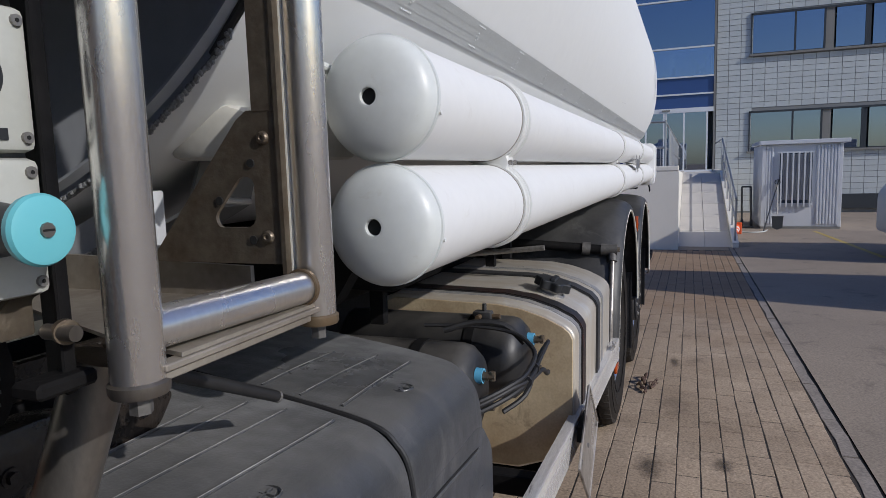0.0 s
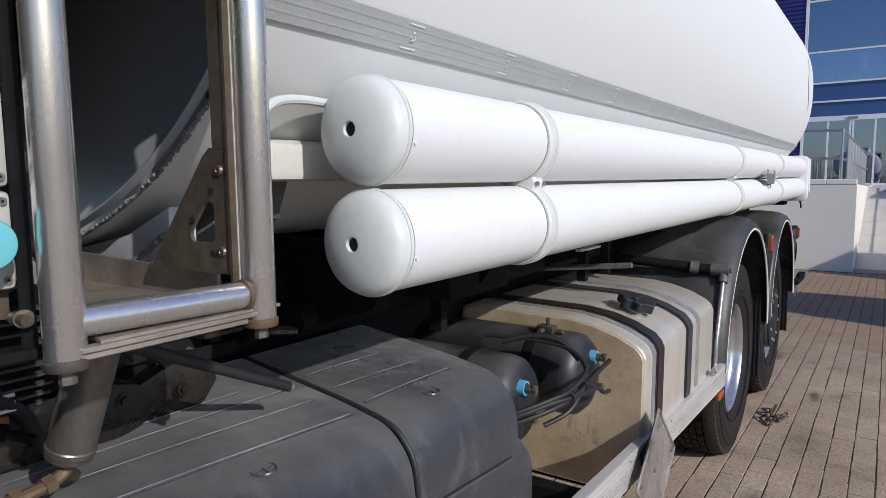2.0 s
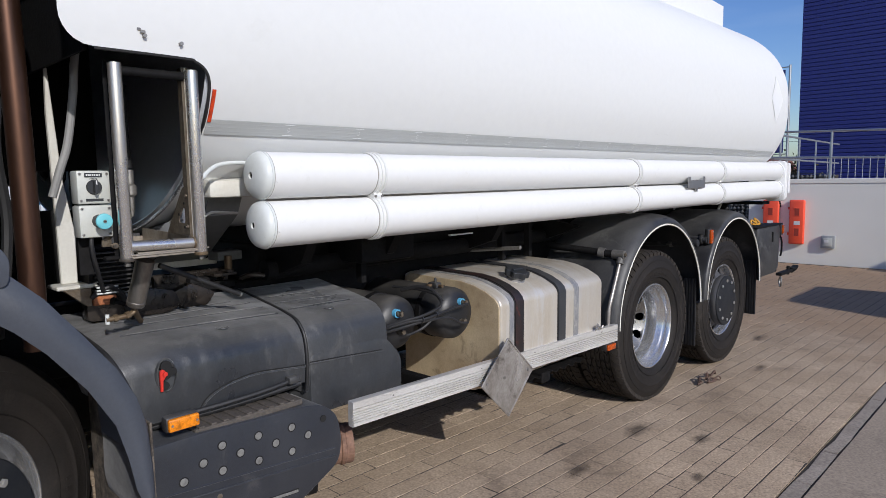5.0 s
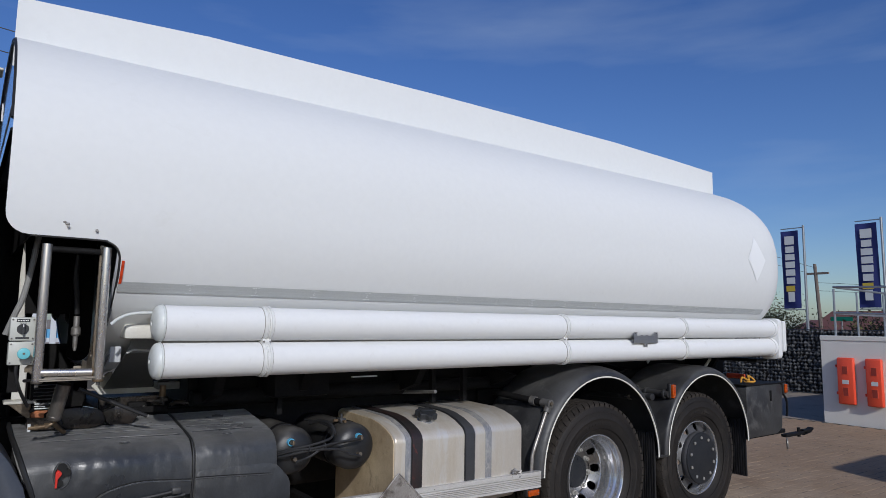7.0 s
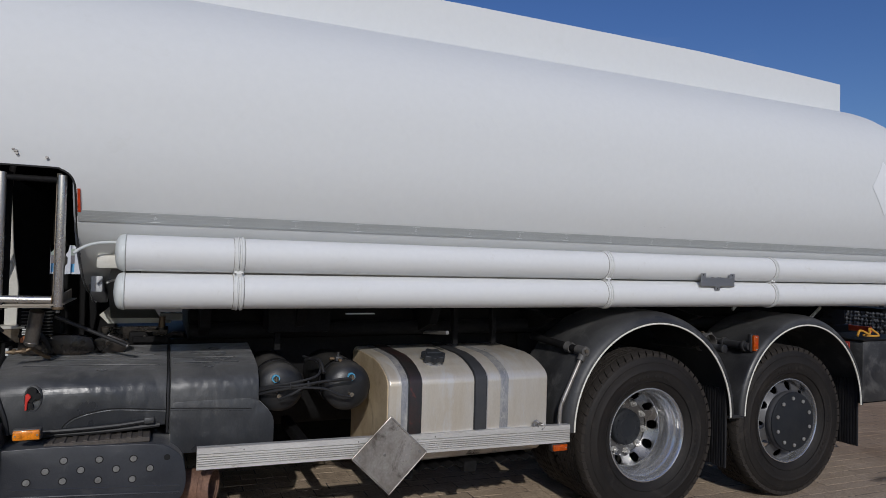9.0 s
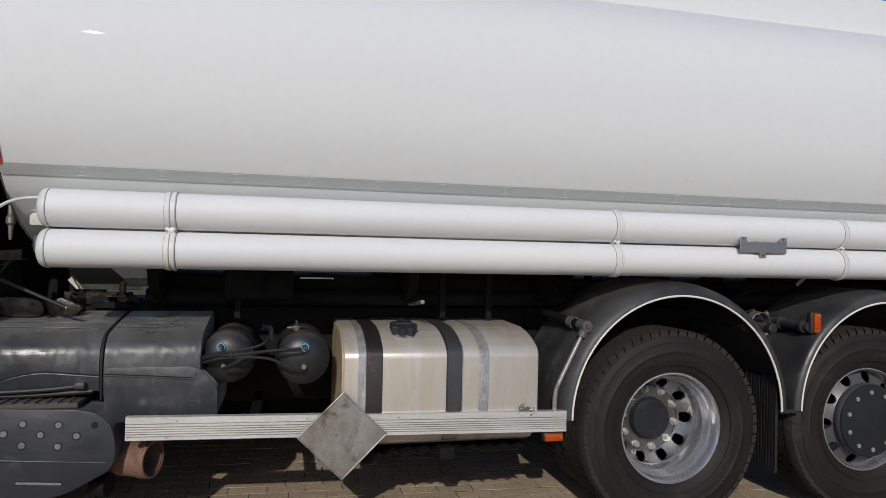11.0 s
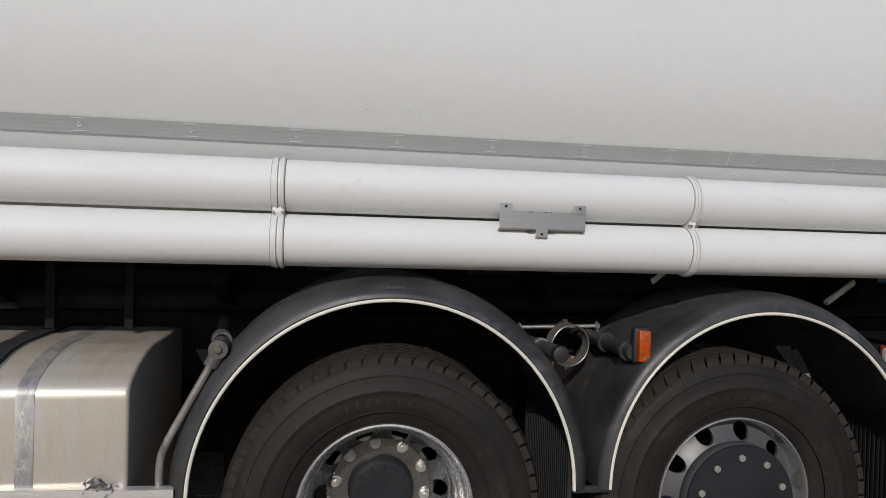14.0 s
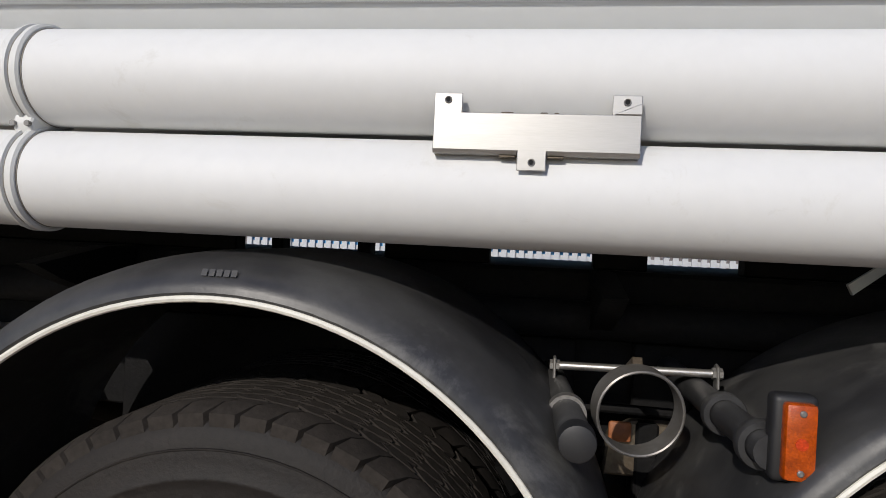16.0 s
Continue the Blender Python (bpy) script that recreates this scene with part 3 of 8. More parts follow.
# ---- side tubes with their clamps ----
UY, UZ, LZ, UR = 0.036, 1.621, 1.444, 0.0845
for z in (UZ, LZ):
    prof = [(-0.508, UR)] + [(x, UR) for x in (0.2, 1.5, 3.0, 4.5, 5.13)]
    tube = part("side_tube", lathe([(-0.508, UR - 0.006)] + prof[0:] + [(5.13, UR - 0.01)], (0, UY, z), "X", 64), TUBE_WHITE, truck, "long white round storage tube")
    dome = [(-0.500, UR - 0.0005), (-0.508, UR + 0.0014), (-0.512, UR + 0.0006)]
    for dx, rr in ((0.004, 0.994), (0.009, 0.972), (0.0135, 0.935), (0.018, 0.88), (0.022, 0.80), (0.0255, 0.70), (0.0285, 0.58), (0.031, 0.45), (0.0325, 0.32), (0.0332, 0.2)):
        dome.append((-0.512 - dx, UR * rr))
    dome += [(-0.5455, 0.0135), (-0.5452, 0.0120), (-0.540, 0.0112), (-0.51, 0.0112)]
    part("end_cap", lathe(dome, (0, UY, z), "X", 56), CAP_WHITE, tube, "pale domed tube cap with a drilled hole", angle=50)
    part("seal", lathe([(-0.5085, UR + 0.0002), (-0.5070, UR + 0.0036), (-0.5010, UR + 0.0038), (-0.4985, UR + 0.0020), (-0.4970, UR + 0.0002)], (0, UY, z), "X", 56), CAP_WHITE, tube)
    part("seam", lathe([(-0.4982, UR + 0.0001), (-0.4980, UR + 0.0022), (-0.4968, UR + 0.0022), (-0.4964, UR + 0.0001)], (0, UY, z), "X", 56), GRIME_SHADE, tube)
    part("bore", lathe([(-0.5385, 0.0001), (-0.5385, 0.0118)], (0, UY, z), "X", 20), DARK_HOLE, tube)
    part("rivet", rod((-0.488, UY - UR * 0.95, z - 0.022), (-0.488, UY - UR * 0.95 - 0.004, z - 0.0222), 0.0032, seg=8), TUBE_WHITE, tube)


def clamp(x, w):
    bm = bmesh.new()
    f = w / 0.024
    for z in (UZ, LZ):
        lathe([(x - w, UR - 0.001), (x - w, UR + 0.0045), (x - w + 0.004 * f, UR + 0.0045), (x - 0.010 * f, UR + 0.0045), (x - 0.008 * f, UR + 0.0085), (x - 0.003 * f, UR + 0.0085), (x - 0.001 * f, UR + 0.003), (x + 0.009 * f, UR + 0.003),
               (x + 0.011 * f, UR + 0.0085), (x + w - 0.004 * f, UR + 0.0085), (x + w, UR + 0.0045), (x + w, UR - 0.001)], (0, UY, z), "X", 48, bm=bm)
    ob = part("clamp", bm, CLAMP_WHITE, truck, "white painted pipe clamp", angle=25)
    zm = (UZ + LZ) / 2
    kn = prism([(UY - 0.055, zm), (UY - 0.048, zm + 0.018), (UY - 0.012, zm + 0.010), (UY - 0.012, zm - 0.010), (UY - 0.048, zm - 0.018)], "X", x - 0.022 * f, x + 0.022 * f, 0.003, 1)
    part("clamp_knuckle", kn, CLAMP_WHITE, ob)
    for z in (UZ, LZ):
        for xg in (x - w - 0.0016, x + w + 0.0006, x - 0.0016):
            g = 0.0012 if xg != x - 0.0016 else 0.0036
            part("grime_line", lathe([(xg - 0.0006, UR + 0.0001), (xg - 0.0004, UR + g), (xg + 0.0018, UR + g), (xg + 0.002, UR + 0.0001)], (0, UY, z), "X", 48), GRIME_SHADE, ob)
    for dx in (-0.017 * f, 0.016 * f):
        part("clamp_bolt", rod((x + dx, UY - 0.060, zm), (x + dx, UY - 0.045, zm), 0.0052, seg=6), NUT, ob)


for x, w in ((0.0, 0.024), (2.2, 0.020), (3.628, 0.015)):
    clamp(x, w)
# rear closing plate of the tubes
endp = rounded([(-0.058, 1.330), (0.13, 1.330), (0.13, 1.722), (-0.058, 1.722)], 0.05)
part("tube_end_plate", prism(endp, "X", 5.13, 5.20, 0.008, 2), TUBE_WHITE, truck, "white end plate of the side tubes")
part("tube_end_collar", prism(rounded([(-0.066, 1.40), (0.0, 1.40), (0.0, 1.70), (-0.066, 1.70)], 0.02), "X", 5.205, 5.262, 0.006, 2), TUBE_WHITE, truck)
for z in (UZ, LZ):
    part("tube_collar", lathe([(5.085, UR), (5.085, UR + 0.006), (5.128, UR + 0.006), (5.128, UR)], (0, UY, z), "X", 48), TUBE_WHITE, truck)
part("hook", hose([(5.17, 0.0, 1.335), (5.17, -0.01, 1.30), (5.18, -0.01, 1.27)], 0.007, 6), CHASSIS, truck)

# stainless hook bracket on the tubes
def hook_bracket():
    x0, x1, y0 = 2.914, 3.212, -0.052
    front = [(x0, 1.503), (x0 + 0.125, 1.503), (x0 + 0.125, 1.475), (x0 + 0.167, 1.475), (x0 + 0.167, 1.503), (x1, 1.503), (x1, 1.586), (x1 - 0.041, 1.586),
             (x1 - 0.041, 1.558), (x0 + 0.042, 1.558), (x0 + 0.042, 1.586), (x0, 1.586)]
    bm = prism(front, "Y", y0 - 0.003, y0, 0.0012, 2)
    # folded lower lip, open towards the tubes
    prism([(y0 - 0.003, 1.5035), (y0 + 0.002, 1.4985), (y0 + 0.034, 1.4975), (y0 + 0.034, 1.5005), (y0 + 0.001, 1.5025)], "X", x0, x0 + 0.124, bm=bm)
    prism([(y0 - 0.003, 1.5035), (y0 + 0.002, 1.4985), (y0 + 0.034, 1.4975), (y0 + 0.034, 1.5005), (y0 + 0.001, 1.5025)], "X", x0 + 0.168, x1, bm=bm)
    box((x0 + 0.042, y0, 1.555), (x1 - 0.042, y0 + 0.022, 1.558), bm=bm)
    return bm


brk = part("hook_bracket", hook_bracket(), STAINLESS_FLAT, truck, "stainless steel hook bracket on the tubes", smooth=False)
for x, z in ((2.935, 1.576), (3.191, 1.576), (3.060, 1.487)):
    part("rivet_hole", rod((x, -0.0565, z), (x, -0.0545, z), 0.0036, seg=10), DARK_HOLE, brk)
    part("rivet_rim", lathe([(-0.0563, 0.0036), (-0.0572, 0.0050), (-0.0552, 0.0056)], (x, 0, z), "Y", 12), NUT, brk)
part("bent_corner", prism([(3.172, 1.558), (3.212, 1.558), (3.212, 1.575)], "Y", -0.0575, -0.0552, 0.001, 1), STAINLESS_FLAT, brk)
for x, w in ((3.022, 0.010), (3.075, 0.006), (3.093, 0.004)):
    part("sealant", box((x - w, -0.050, 1.557), (x + w, -0.042, 1.561), 0.002, 1), RUSTY, brk)
for x in (3.024, 3.094):
    part("rust_streak", box((x - 0.012, -0.0508, 1.4945), (x + 0.012, -0.030, 1.4972), 0.001, 1), RUSTY, brk)

# pale box and pipe behind the tube ends
hb = prism([(0.17, 1.543), (0.30, 1.543), (0.30, 1.614), (0.20, 1.614), (0.17, 1.606)], "X", -0.632, -0.33, 0.012, 2)
part("tube_rest", hb, WHITE_STEEL, truck, "pale box bracket behind the tubes")

# paler than its sheet: the fold's highlight is put into this colour
SADDLE_PALE = material("fold highlight grey", (0.46, 0.47, 0.47), 0.4, 0, 0.5, 12, (0.36, 0.36, 0.35), 0.5)
# sheet and ledge grey, darkened to hold the tubes' shadow
SHADED_GREY = material("shaded bay sheet grey", (0.14, 0.147, 0.15), 0.42, 0, 0.6, 7, (0.10, 0.104, 0.105), 0.5, 0.08, 60, 0.05, 60, wear=((0.24, 0.22, 0.18), 0.4, 14, 0.62))
lefts = [(-0.571, 0.300, 1.552), (-0.592, 0.312, 1.476), (-0.600, 0.824, 1.256)]
rights = [(-0.436, 0.300, 1.547), (-0.452, 0.312, 1.476), (-0.346, 0.824, 1.256)]


def pedestal(u, v):
    k = min(int(2 * v), 1)
    f = 2 * v - k
    return Vector(lefts[k]).lerp(Vector(lefts[k + 1]), f).lerp(Vector(rights[k]).lerp(Vector(rights[k + 1]), f), u)


part("bay_sheet", grid_sheet(pedestal, 4, 8, 0.005), SHADED_GREY, truck, "grey sheet behind the tube ends, darkened as in shade", angle=25)
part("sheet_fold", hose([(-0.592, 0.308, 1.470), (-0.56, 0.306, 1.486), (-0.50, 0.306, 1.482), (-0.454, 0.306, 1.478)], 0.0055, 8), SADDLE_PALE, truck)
part("bay_foot", prism([(-0.615, 1.221), (-0.660, 1.270), (-0.580, 1.343), (-0.560, 1.345), (-0.552, 1.254), (-0.286, 1.250), (-0.286, 1.221)], "Y", 0.828, 0.838, 0.002, 1), WHITE_STEEL, truck, "pale painted bracket foot")
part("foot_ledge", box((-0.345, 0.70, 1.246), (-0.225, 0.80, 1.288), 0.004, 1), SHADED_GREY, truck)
part("breather_pipe", hose([(-0.46, 0.125, 1.667), (-0.56, 0.108, 1.668), (-0.63, 0.092, 1.660), (-0.68, 0.07, 1.640), (-0.715, 0.055, 1.612)], 0.0075, 10), CAP_WHITE, truck, "white bent breather pipe")


part("foot_stub", rod((-0.335, 0.63, 1.215), (-0.333, 0.63, 1.275), 0.017, seg=16), BRASS, truck)
part("stub_base", rod((-0.335, 0.63, 1.205), (-0.335, 0.63, 1.216), 0.030, seg=16), OILY, truck)
part("stub_arm", box((-0.42, 0.60, 1.192), (-0.31, 0.70, 1.2045), 0.002, 1), OILY, truck)

# ---- reel bay: stainless posts, tray, gusset, control boxes ----
SADDLE_GREY = material("dull grey hose cover", (0.24, 0.24, 0.235), 0.6, 0, 0.5, 12, (0.17, 0.17, 0.165), 0.5)
for x, py in ((-0.990, 0.006), (-0.760, -0.004)):
    post = part("bay_post", lathe([(1.372, 0.0), (1.372, 0.0185), (1.3745, 0.0195), (1.955, 0.0195), (1.957, 0.0)], (x, py, 0), "Z", 28), STAINLESS, truck, "stainless steel round bay post")
    part("collar", lathe([(1.363, 0.006), (1.363, 0.0205), (1.366, 0.0218), (1.372, 0.0218), (1.374, 0.0196)], (x, py, 0), "Z", 28), BRASS if x > -0.9 else DULL_STEEL, post)
    part("nut", rod((x, py, 1.348), (x, py, 1.364), 0.0085, seg=6), DUSTY_IRON, post)
part("lower_bar", rod((-0.985, 0.006, 1.408), (-0.782, -0.002, 1.405), 0.0165, seg=24), STAINLESS, truck, "stainless steel cross bar")
part("bar_ring", lathe([(-0.7865, 0.0168), (-0.7865, 0.0195), (-0.7815, 0.0195), (-0.7815, 0.0168)], (0, -0.002, 1.405), "X", 24), BRASS, truck)
part("upper_bar", rod((-0.985, 0.01, 1.935), (-0.782, 0.01, 1.935), 0.014, seg=16), CHASSIS, truck)
tray = part("tray", prism([(-0.965, -0.012), (-0.735, -0.012), (-0.735, 0.46), (-0.80, 0.46), (-0.950, 0.06)], "Z", 1.3845, 1.388), DIRTY_TRAY, truck, "dirty aluminium drip tray", smooth=False)
part("tray_edge", box((-0.985, -0.016, 1.3785), (-0.768, 0.000, 1.384), 0.001, 1), DIRTY_TRAY, tray)
part("tray_flange", box((-0.985, -0.012, 1.371), (-0.785, 0.004, 1.378), 0.001, 1), DIRTY_TRAY, tray)
part("tray_back", box((-0.80, 0.455, 1.388), (-0.766, 0.46, 1.405)), DIRTY_TRAY, tray)
part("tray_side", prism([(0.075, 1.388), (0.075, 1.422), (0.46, 1.434), (0.46, 1.388)], "X", -0.764, -0.758), DIRTY_TRAY, tray)


def gusset():
    """Drilled triangular plate with an upright strip, facing the front."""
    x0, x1 = -0.782, -0.776
    bm = bmesh.new()
    outer = [(0.020, 1.428), (0.190, 1.428), (0.186, 1.438), (0.068, 1.576), (0.055, 1.585), (0.020, 1.585)]
    hole = rounded([(0.050, 1.466), (0.098, 1.466), (0.102, 1.478), (0.066, 1.520), (0.050, 1.516)], 0.013, 4)
    n = len(hole)
    # ring of faces between the hole and the outline
    c = (sum(p[0] for p in hole) / n, sum(p[1] for p in hole) / n)

    def out_point(ang):
        d = (math.cos(ang), math.sin(ang))
        best = 9.0
        for (ax, ay), (bx, by) in zip(outer, outer[1:] + outer[:1]):
            ex, ey = bx - ax, by - ay
            det = d[0] * ey - d[1] * ex
            if abs(det) > 1e-9:
                t = ((ax - c[0]) * ey - (ay - c[1]) * ex) / det
                s = ((ax - c[0]) * d[1] - (ay - c[1]) * d[0]) / det
                if t > 0 and -1e-6 <= s <= 1 + 1e-6:
                    best = min(best, t)
        return c[0] + d[0] * best, c[1] + d[1] * best
    angs = sorted([math.atan2(p[1] - c[1], p[0] - c[0]) for p in outer] + [math.atan2(p[1] - c[1], p[0] - c[0]) for p in hole])

    def hole_point(ang):
        d = (math.cos(ang), math.sin(ang))
        best = 9.0
        for (ax, ay), (bx, by) in zip(hole, hole[1:] + hole[:1]):
            ex, ey = bx - ax, by - ay
            det = d[0] * ey - d[1] * ex
            if abs(det) > 1e-9:
                t = ((ax - c[0]) * ey - (ay - c[1]) * ex) / det
                s = ((ax - c[0]) * d[1] - (ay - c[1]) * d[0]) / det
                if t > 0 and -1e-6 <= s <= 1 + 1e-6:
                    best = min(best, t)
        return c[0] + d[0] * best, c[1] + d[1] * best
    A = [bm.verts.new((x0, *out_point(a))) for a in angs]
    B = [bm.verts.new((x0, *hole_point(a))) for a in angs]
    for k in range(len(angs)):
        j = (k + 1) % len(angs)
        bm.faces.new((A[k], A[j], B[j], B[k]))
    bmesh.ops.recalc_face_normals(bm, faces=bm.faces)
    bmesh.ops.solidify(bm, geom=bm.faces[:], thickness=0.005)
    box((x0 - 0.001, 0.018, 1.583), (x1, 0.048, 1.965), 0.001, 1, bm=bm)
    box((x0 - 0.003, 0.014, 1.418), (x1 + 0.012, 0.019, 1.965), bm=bm)
    return bm


gus = part("gusset", gusset(), RUSTY, truck, "rust-stained drilled steel gusset plate", smooth=False)
for y, z in ((0.036, 1.456), (0.036, 1.557)):
    part("bolt", lathe([(-0.7845, 0.0022), (-0.7858, 0.0028), (-0.7855, 0.0052), (-0.7840, 0.0066), (-0.7820, 0.0072)], (0, y, z), "X", 14), RUSTY, gus)
for y, z in ((0.054, 1.453), (0.052, 1.532), (0.094, 1.494)):
    part("drilled_hole", rod((-0.7838, y, z), (-0.780, y, z), 0.0045, seg=10), DARK_HOLE, gus)
part("gusset_edge", box((-0.776, 0.012, 1.42), (-0.771, 0.020, 1.965)), CREAM, gus)

CBO = Matrix.Translation((0.044, 0.080, -0.012))        # place of the control boxes


def shifted(name, bm, mat, parent, label=""):
    return part(name, moved(bm, CBO), mat, parent, label)


# control boxes with rotary switch and turquoise button
for z0, z1, nm in ((1.552, 1.652, "upper"), (1.450, 1.548, "lower")):
    cb = shifted("control_box", box((-1.140, -0.012, z0), (-1.046, 0.05, z1), 0.006, 2), BOX_GREY, truck, "grey moulded control box")
    for x in (-1.131, -1.055):
        for z in (z0 + 0.010, z1 - 0.010):
            shifted("screw", rod((x, -0.0145, z), (x, -0.010, z), 0.0042, seg=10), NUT, cb)
            shifted("screw_slot", rod((x, -0.0150, z), (x, -0.0142, z), 0.0016, seg=6), DARK_HOLE, cb)
    if nm == "upper":
        shifted("name_plate", box((-1.118, -0.0135, 1.632), (-1.069, -0.0115, 1.645)), DARK_LABEL, cb)
        bm = bmesh.new()
        for k, (dx, w) in enumerate(((0.004, 0.004), (0.009, 0.004), (0.014, 0.006), (0.021, 0.005), (0.027, 0.004), (0.033, 0.006), (0.040, 0.004))):
            box((-1.118 + dx, -0.0142, 1.636), (-1.118 + dx + w * 0.8, -0.0132, 1.641), bm=bm)
        shifted("print", bm, WHITE_LABEL, cb)
        shifted("lower_plate", box((-1.118, -0.0135, 1.560), (-1.069, -0.0115, 1.568)), DARK_LABEL, cb)
        shifted("knob_base", lathe([(-0.020, 0.0), (-0.020, 0.020), (-0.012, 0.0225)], (-1.093, 0, 1.602), "Y", 24), DARK_LABEL, cb)
        shifted("knob", prism(rounded([(-1.098, 1.582), (-1.088, 1.582), (-1.088, 1.624), (-1.098, 1.624)], 0.004), "Y", -0.036, -0.018, 0.001, 1), DARK_LABEL, cb)
        shifted("knob_mark", box((-1.0945, -0.0372, 1.610), (-1.0915, -0.0358, 1.622)), WHITE_LABEL, cb)
    else:
        shifted("button_base", lathe([(-0.054, 0.0), (-0.054, 0.016), (-0.030, 0.017), (-0.010, 0.020)], (-1.086, 0, 1.500), "Y", 20), DARK_LABEL, cb)
        shifted("mushroom_button", lathe([(-0.0625, 0.0), (-0.0623, 0.0185), (-0.061, 0.0225), (-0.058, 0.0240), (-0.053, 0.0232), (-0.052, 0.015)], (-1.086, 0, 1.500), "Y", 36), TURQUOISE, cb, "round turquoise push button")
        shifted("button_screw", rod((-1.086, -0.0645, 1.500), (-1.086, -0.062, 1.500), 0.005, seg=10), DULL_STEEL, cb)
        shifted("screw_slot", box((-1.090, -0.0652, 1.4993), (-1.082, -0.0642, 1.5007)), DARK_HOLE, cb)
# lettering on the switch plates
def lettering(txt, size, m, parent, mat, name="lettering"):
    cu = bpy.data.curves.new(name, "FONT")
    cu.body, cu.size, cu.extrude, cu.align_x, cu.align_y = txt, size, 0.0003, "CENTER", "CENTER"
    tmp = new("tmp", cu)
    me = bpy.data.meshes.new_from_object(tmp.evaluated_get(bpy.context.evaluated_depsgraph_get()))
    bpy.data.objects.remove(tmp)
    bpy.data.curves.remove(cu)
    bm = bmesh.new()
    bm.from_mesh(me)
    bpy.data.meshes.remove(me)
    moved(bm, m)
    return part(name, bm, mat, parent, smooth=False)


lettering("FERME", 0.008, CBO @ pose(-1.093, -0.0128, 1.6265, 90, 0, 0), truck, DARK_LABEL)
part("bay_rail", prism([(-1.006, 0.062), (-0.994, 0.062), (-0.966, 0.118), (-0.976, 0.118)], "Z", 1.36, 1.97, 0.002, 1), CHASSIS, truck)
part("box_rail", box((-1.085, 0.132, 1.32), (-1.045, 0.147, 1.62)), CHASSIS, truck)
part("cable_gland", hose([(-1.06, 0.09, 1.45), (-1.06, 0.09, 1.40), (-1.04, 0.12, 1.33), (-1.0, 0.2, 1.25)], 0.007, 8), BLACK_RUBBER, truck)
part("angle_strut", prism([(-1.046, 2.01), (-1.040, 2.01), (-1.017, 1.615), (-0.990, 1.432), (-0.993, 1.252), (-1.046, 1.252), (-1.047, 1.436), (-1.052, 1.84)], "Y", 0.470, 0.490, 0.003, 1), WHITE_STEEL, truck, "pale painted leaning strut")
part("strut_foot", box((-1.078, 0.412, 1.238), (-0.948, 0.52, 1.2515), 0.003, 1), WHITE_STEEL, truck)
part("bay_hose", hose([(-1.000, 0.30, 2.03), (-1.007, 0.30, 1.98), (-1.017, 0.30, 1.887), (-1.043, 0.30, 1.734), (-1.069, 0.30, 1.655), (-1.10, 0.30, 1.56)], 0.013, 10), SADDLE_GREY, truck, "grey hose hanging in the reel bay")
# electric motor with ribs on a rust-orange bracket
motor = part("motor", rod((-0.975, 0.505, 1.285), (-0.80, 0.505, 1.285), 0.095, seg=28), CHASSIS, truck, "black finned electric motor")
for k in range(10):
    z = 1.205 + 0.0165 * k
    part("cooling_fin", box((-0.962, 0.392 + 0.0010 * (k - 5) ** 2, z), (-0.830, 0.45, z + 0.004)), BLACK_PLASTIC, motor)
part("motor_box", box((-0.94, 0.44, 1.36), (-0.84, 0.54, 1.378), 0.006, 1), CHASSIS, motor)
part("motor_bracket", prism([(-0.967, 1.171), (-0.890, 1.169), (-0.888, 1.203), (-0.967, 1.208)], "Y", 0.410, 0.50, 0.003, 1), ORANGE_RUST, truck, "orange primed bracket with rust")
part("bracket_web", prism([(-1.06, 1.238), (-0.969, 1.238), (-0.969, 1.172), (-0.985, 1.172)], "Y", 0.415, 0.45, 0.002, 1), RUSTY, truck)
part("bracket_bolt", rod((-0.905, 0.42, 1.182), (-0.872, 0.372, 1.168), 0.008, seg=8), CHASSIS, truck)
part("bracket_washer", rod((-0.903, 0.413, 1.181), (-0.899, 0.406, 1.179), 0.014, seg=12), CHASSIS, truck)
for k in range(3):
    part("vent_slat", box((-0.957, 0.395, 1.212 + 0.011 * k), (-0.885, 0.402, 1.217 + 0.011 * k)), CAP_WHITE, truck)
part("latch_hook", prism(rounded([(-1.03, 1.405), (-1.002, 1.405), (-1.002, 1.432), (-0.988, 1.437), (-0.988, 1.443), (-1.01, 1.443), (-1.03, 1.425)], 0.003), "Y", 0.092, 0.10, 0.001, 1), RUSTY, truck)
part("button_bolt", rod((-1.006, 0.045, 1.409), (-1.006, 0.075, 1.409), 0.0060, seg=16), DULL_STEEL, truck)
part("bolt_washer", rod((-1.004, 0.056, 1.409), (-1.002, 0.062, 1.409), 0.0095, seg=18), RUSTY, truck)
part("grey_tab", box((-1.035, 0.05, 1.366), (-0.985, 0.08, 1.378), 0.003, 1), CHASSIS, truck)
# hanging filter cylinder with brass fittings
fa, fb = Vector((-0.893, 0.232, 1.180)), Vector((-0.866, 0.188, 1.340))
fdir = (fb - fa).to_track_quat("Z", "Y").to_matrix().to_4x4()
part("filter_bowl", moved(lathe([(0.0, 0.0), (0.001, 0.024), (0.006, 0.0295), (0.012, 0.0300), (0.014, 0.0315), (0.020, 0.0315), (0.022, 0.0300), (0.17, 0.0305), (0.172, 0.0)], (0, 0, 0), "Z", 30), Matrix.Translation(fa) @ fdir), DULL_STEEL, truck, "dusty steel filter bowl")
part("fitting", hose([(-0.893, 0.232, 1.180), (-0.895, 0.236, 1.166), (-0.91, 0.235, 1.156), (-0.94, 0.232, 1.152), (-0.99, 0.23, 1.150)], 0.009, 10), BRASS, truck, "dirty brass elbow fitting")
part("fitting_nut", rod((-0.925, 0.233, 1.1535), (-0.912, 0.234, 1.156), 0.013, seg=6), BRASS, truck)
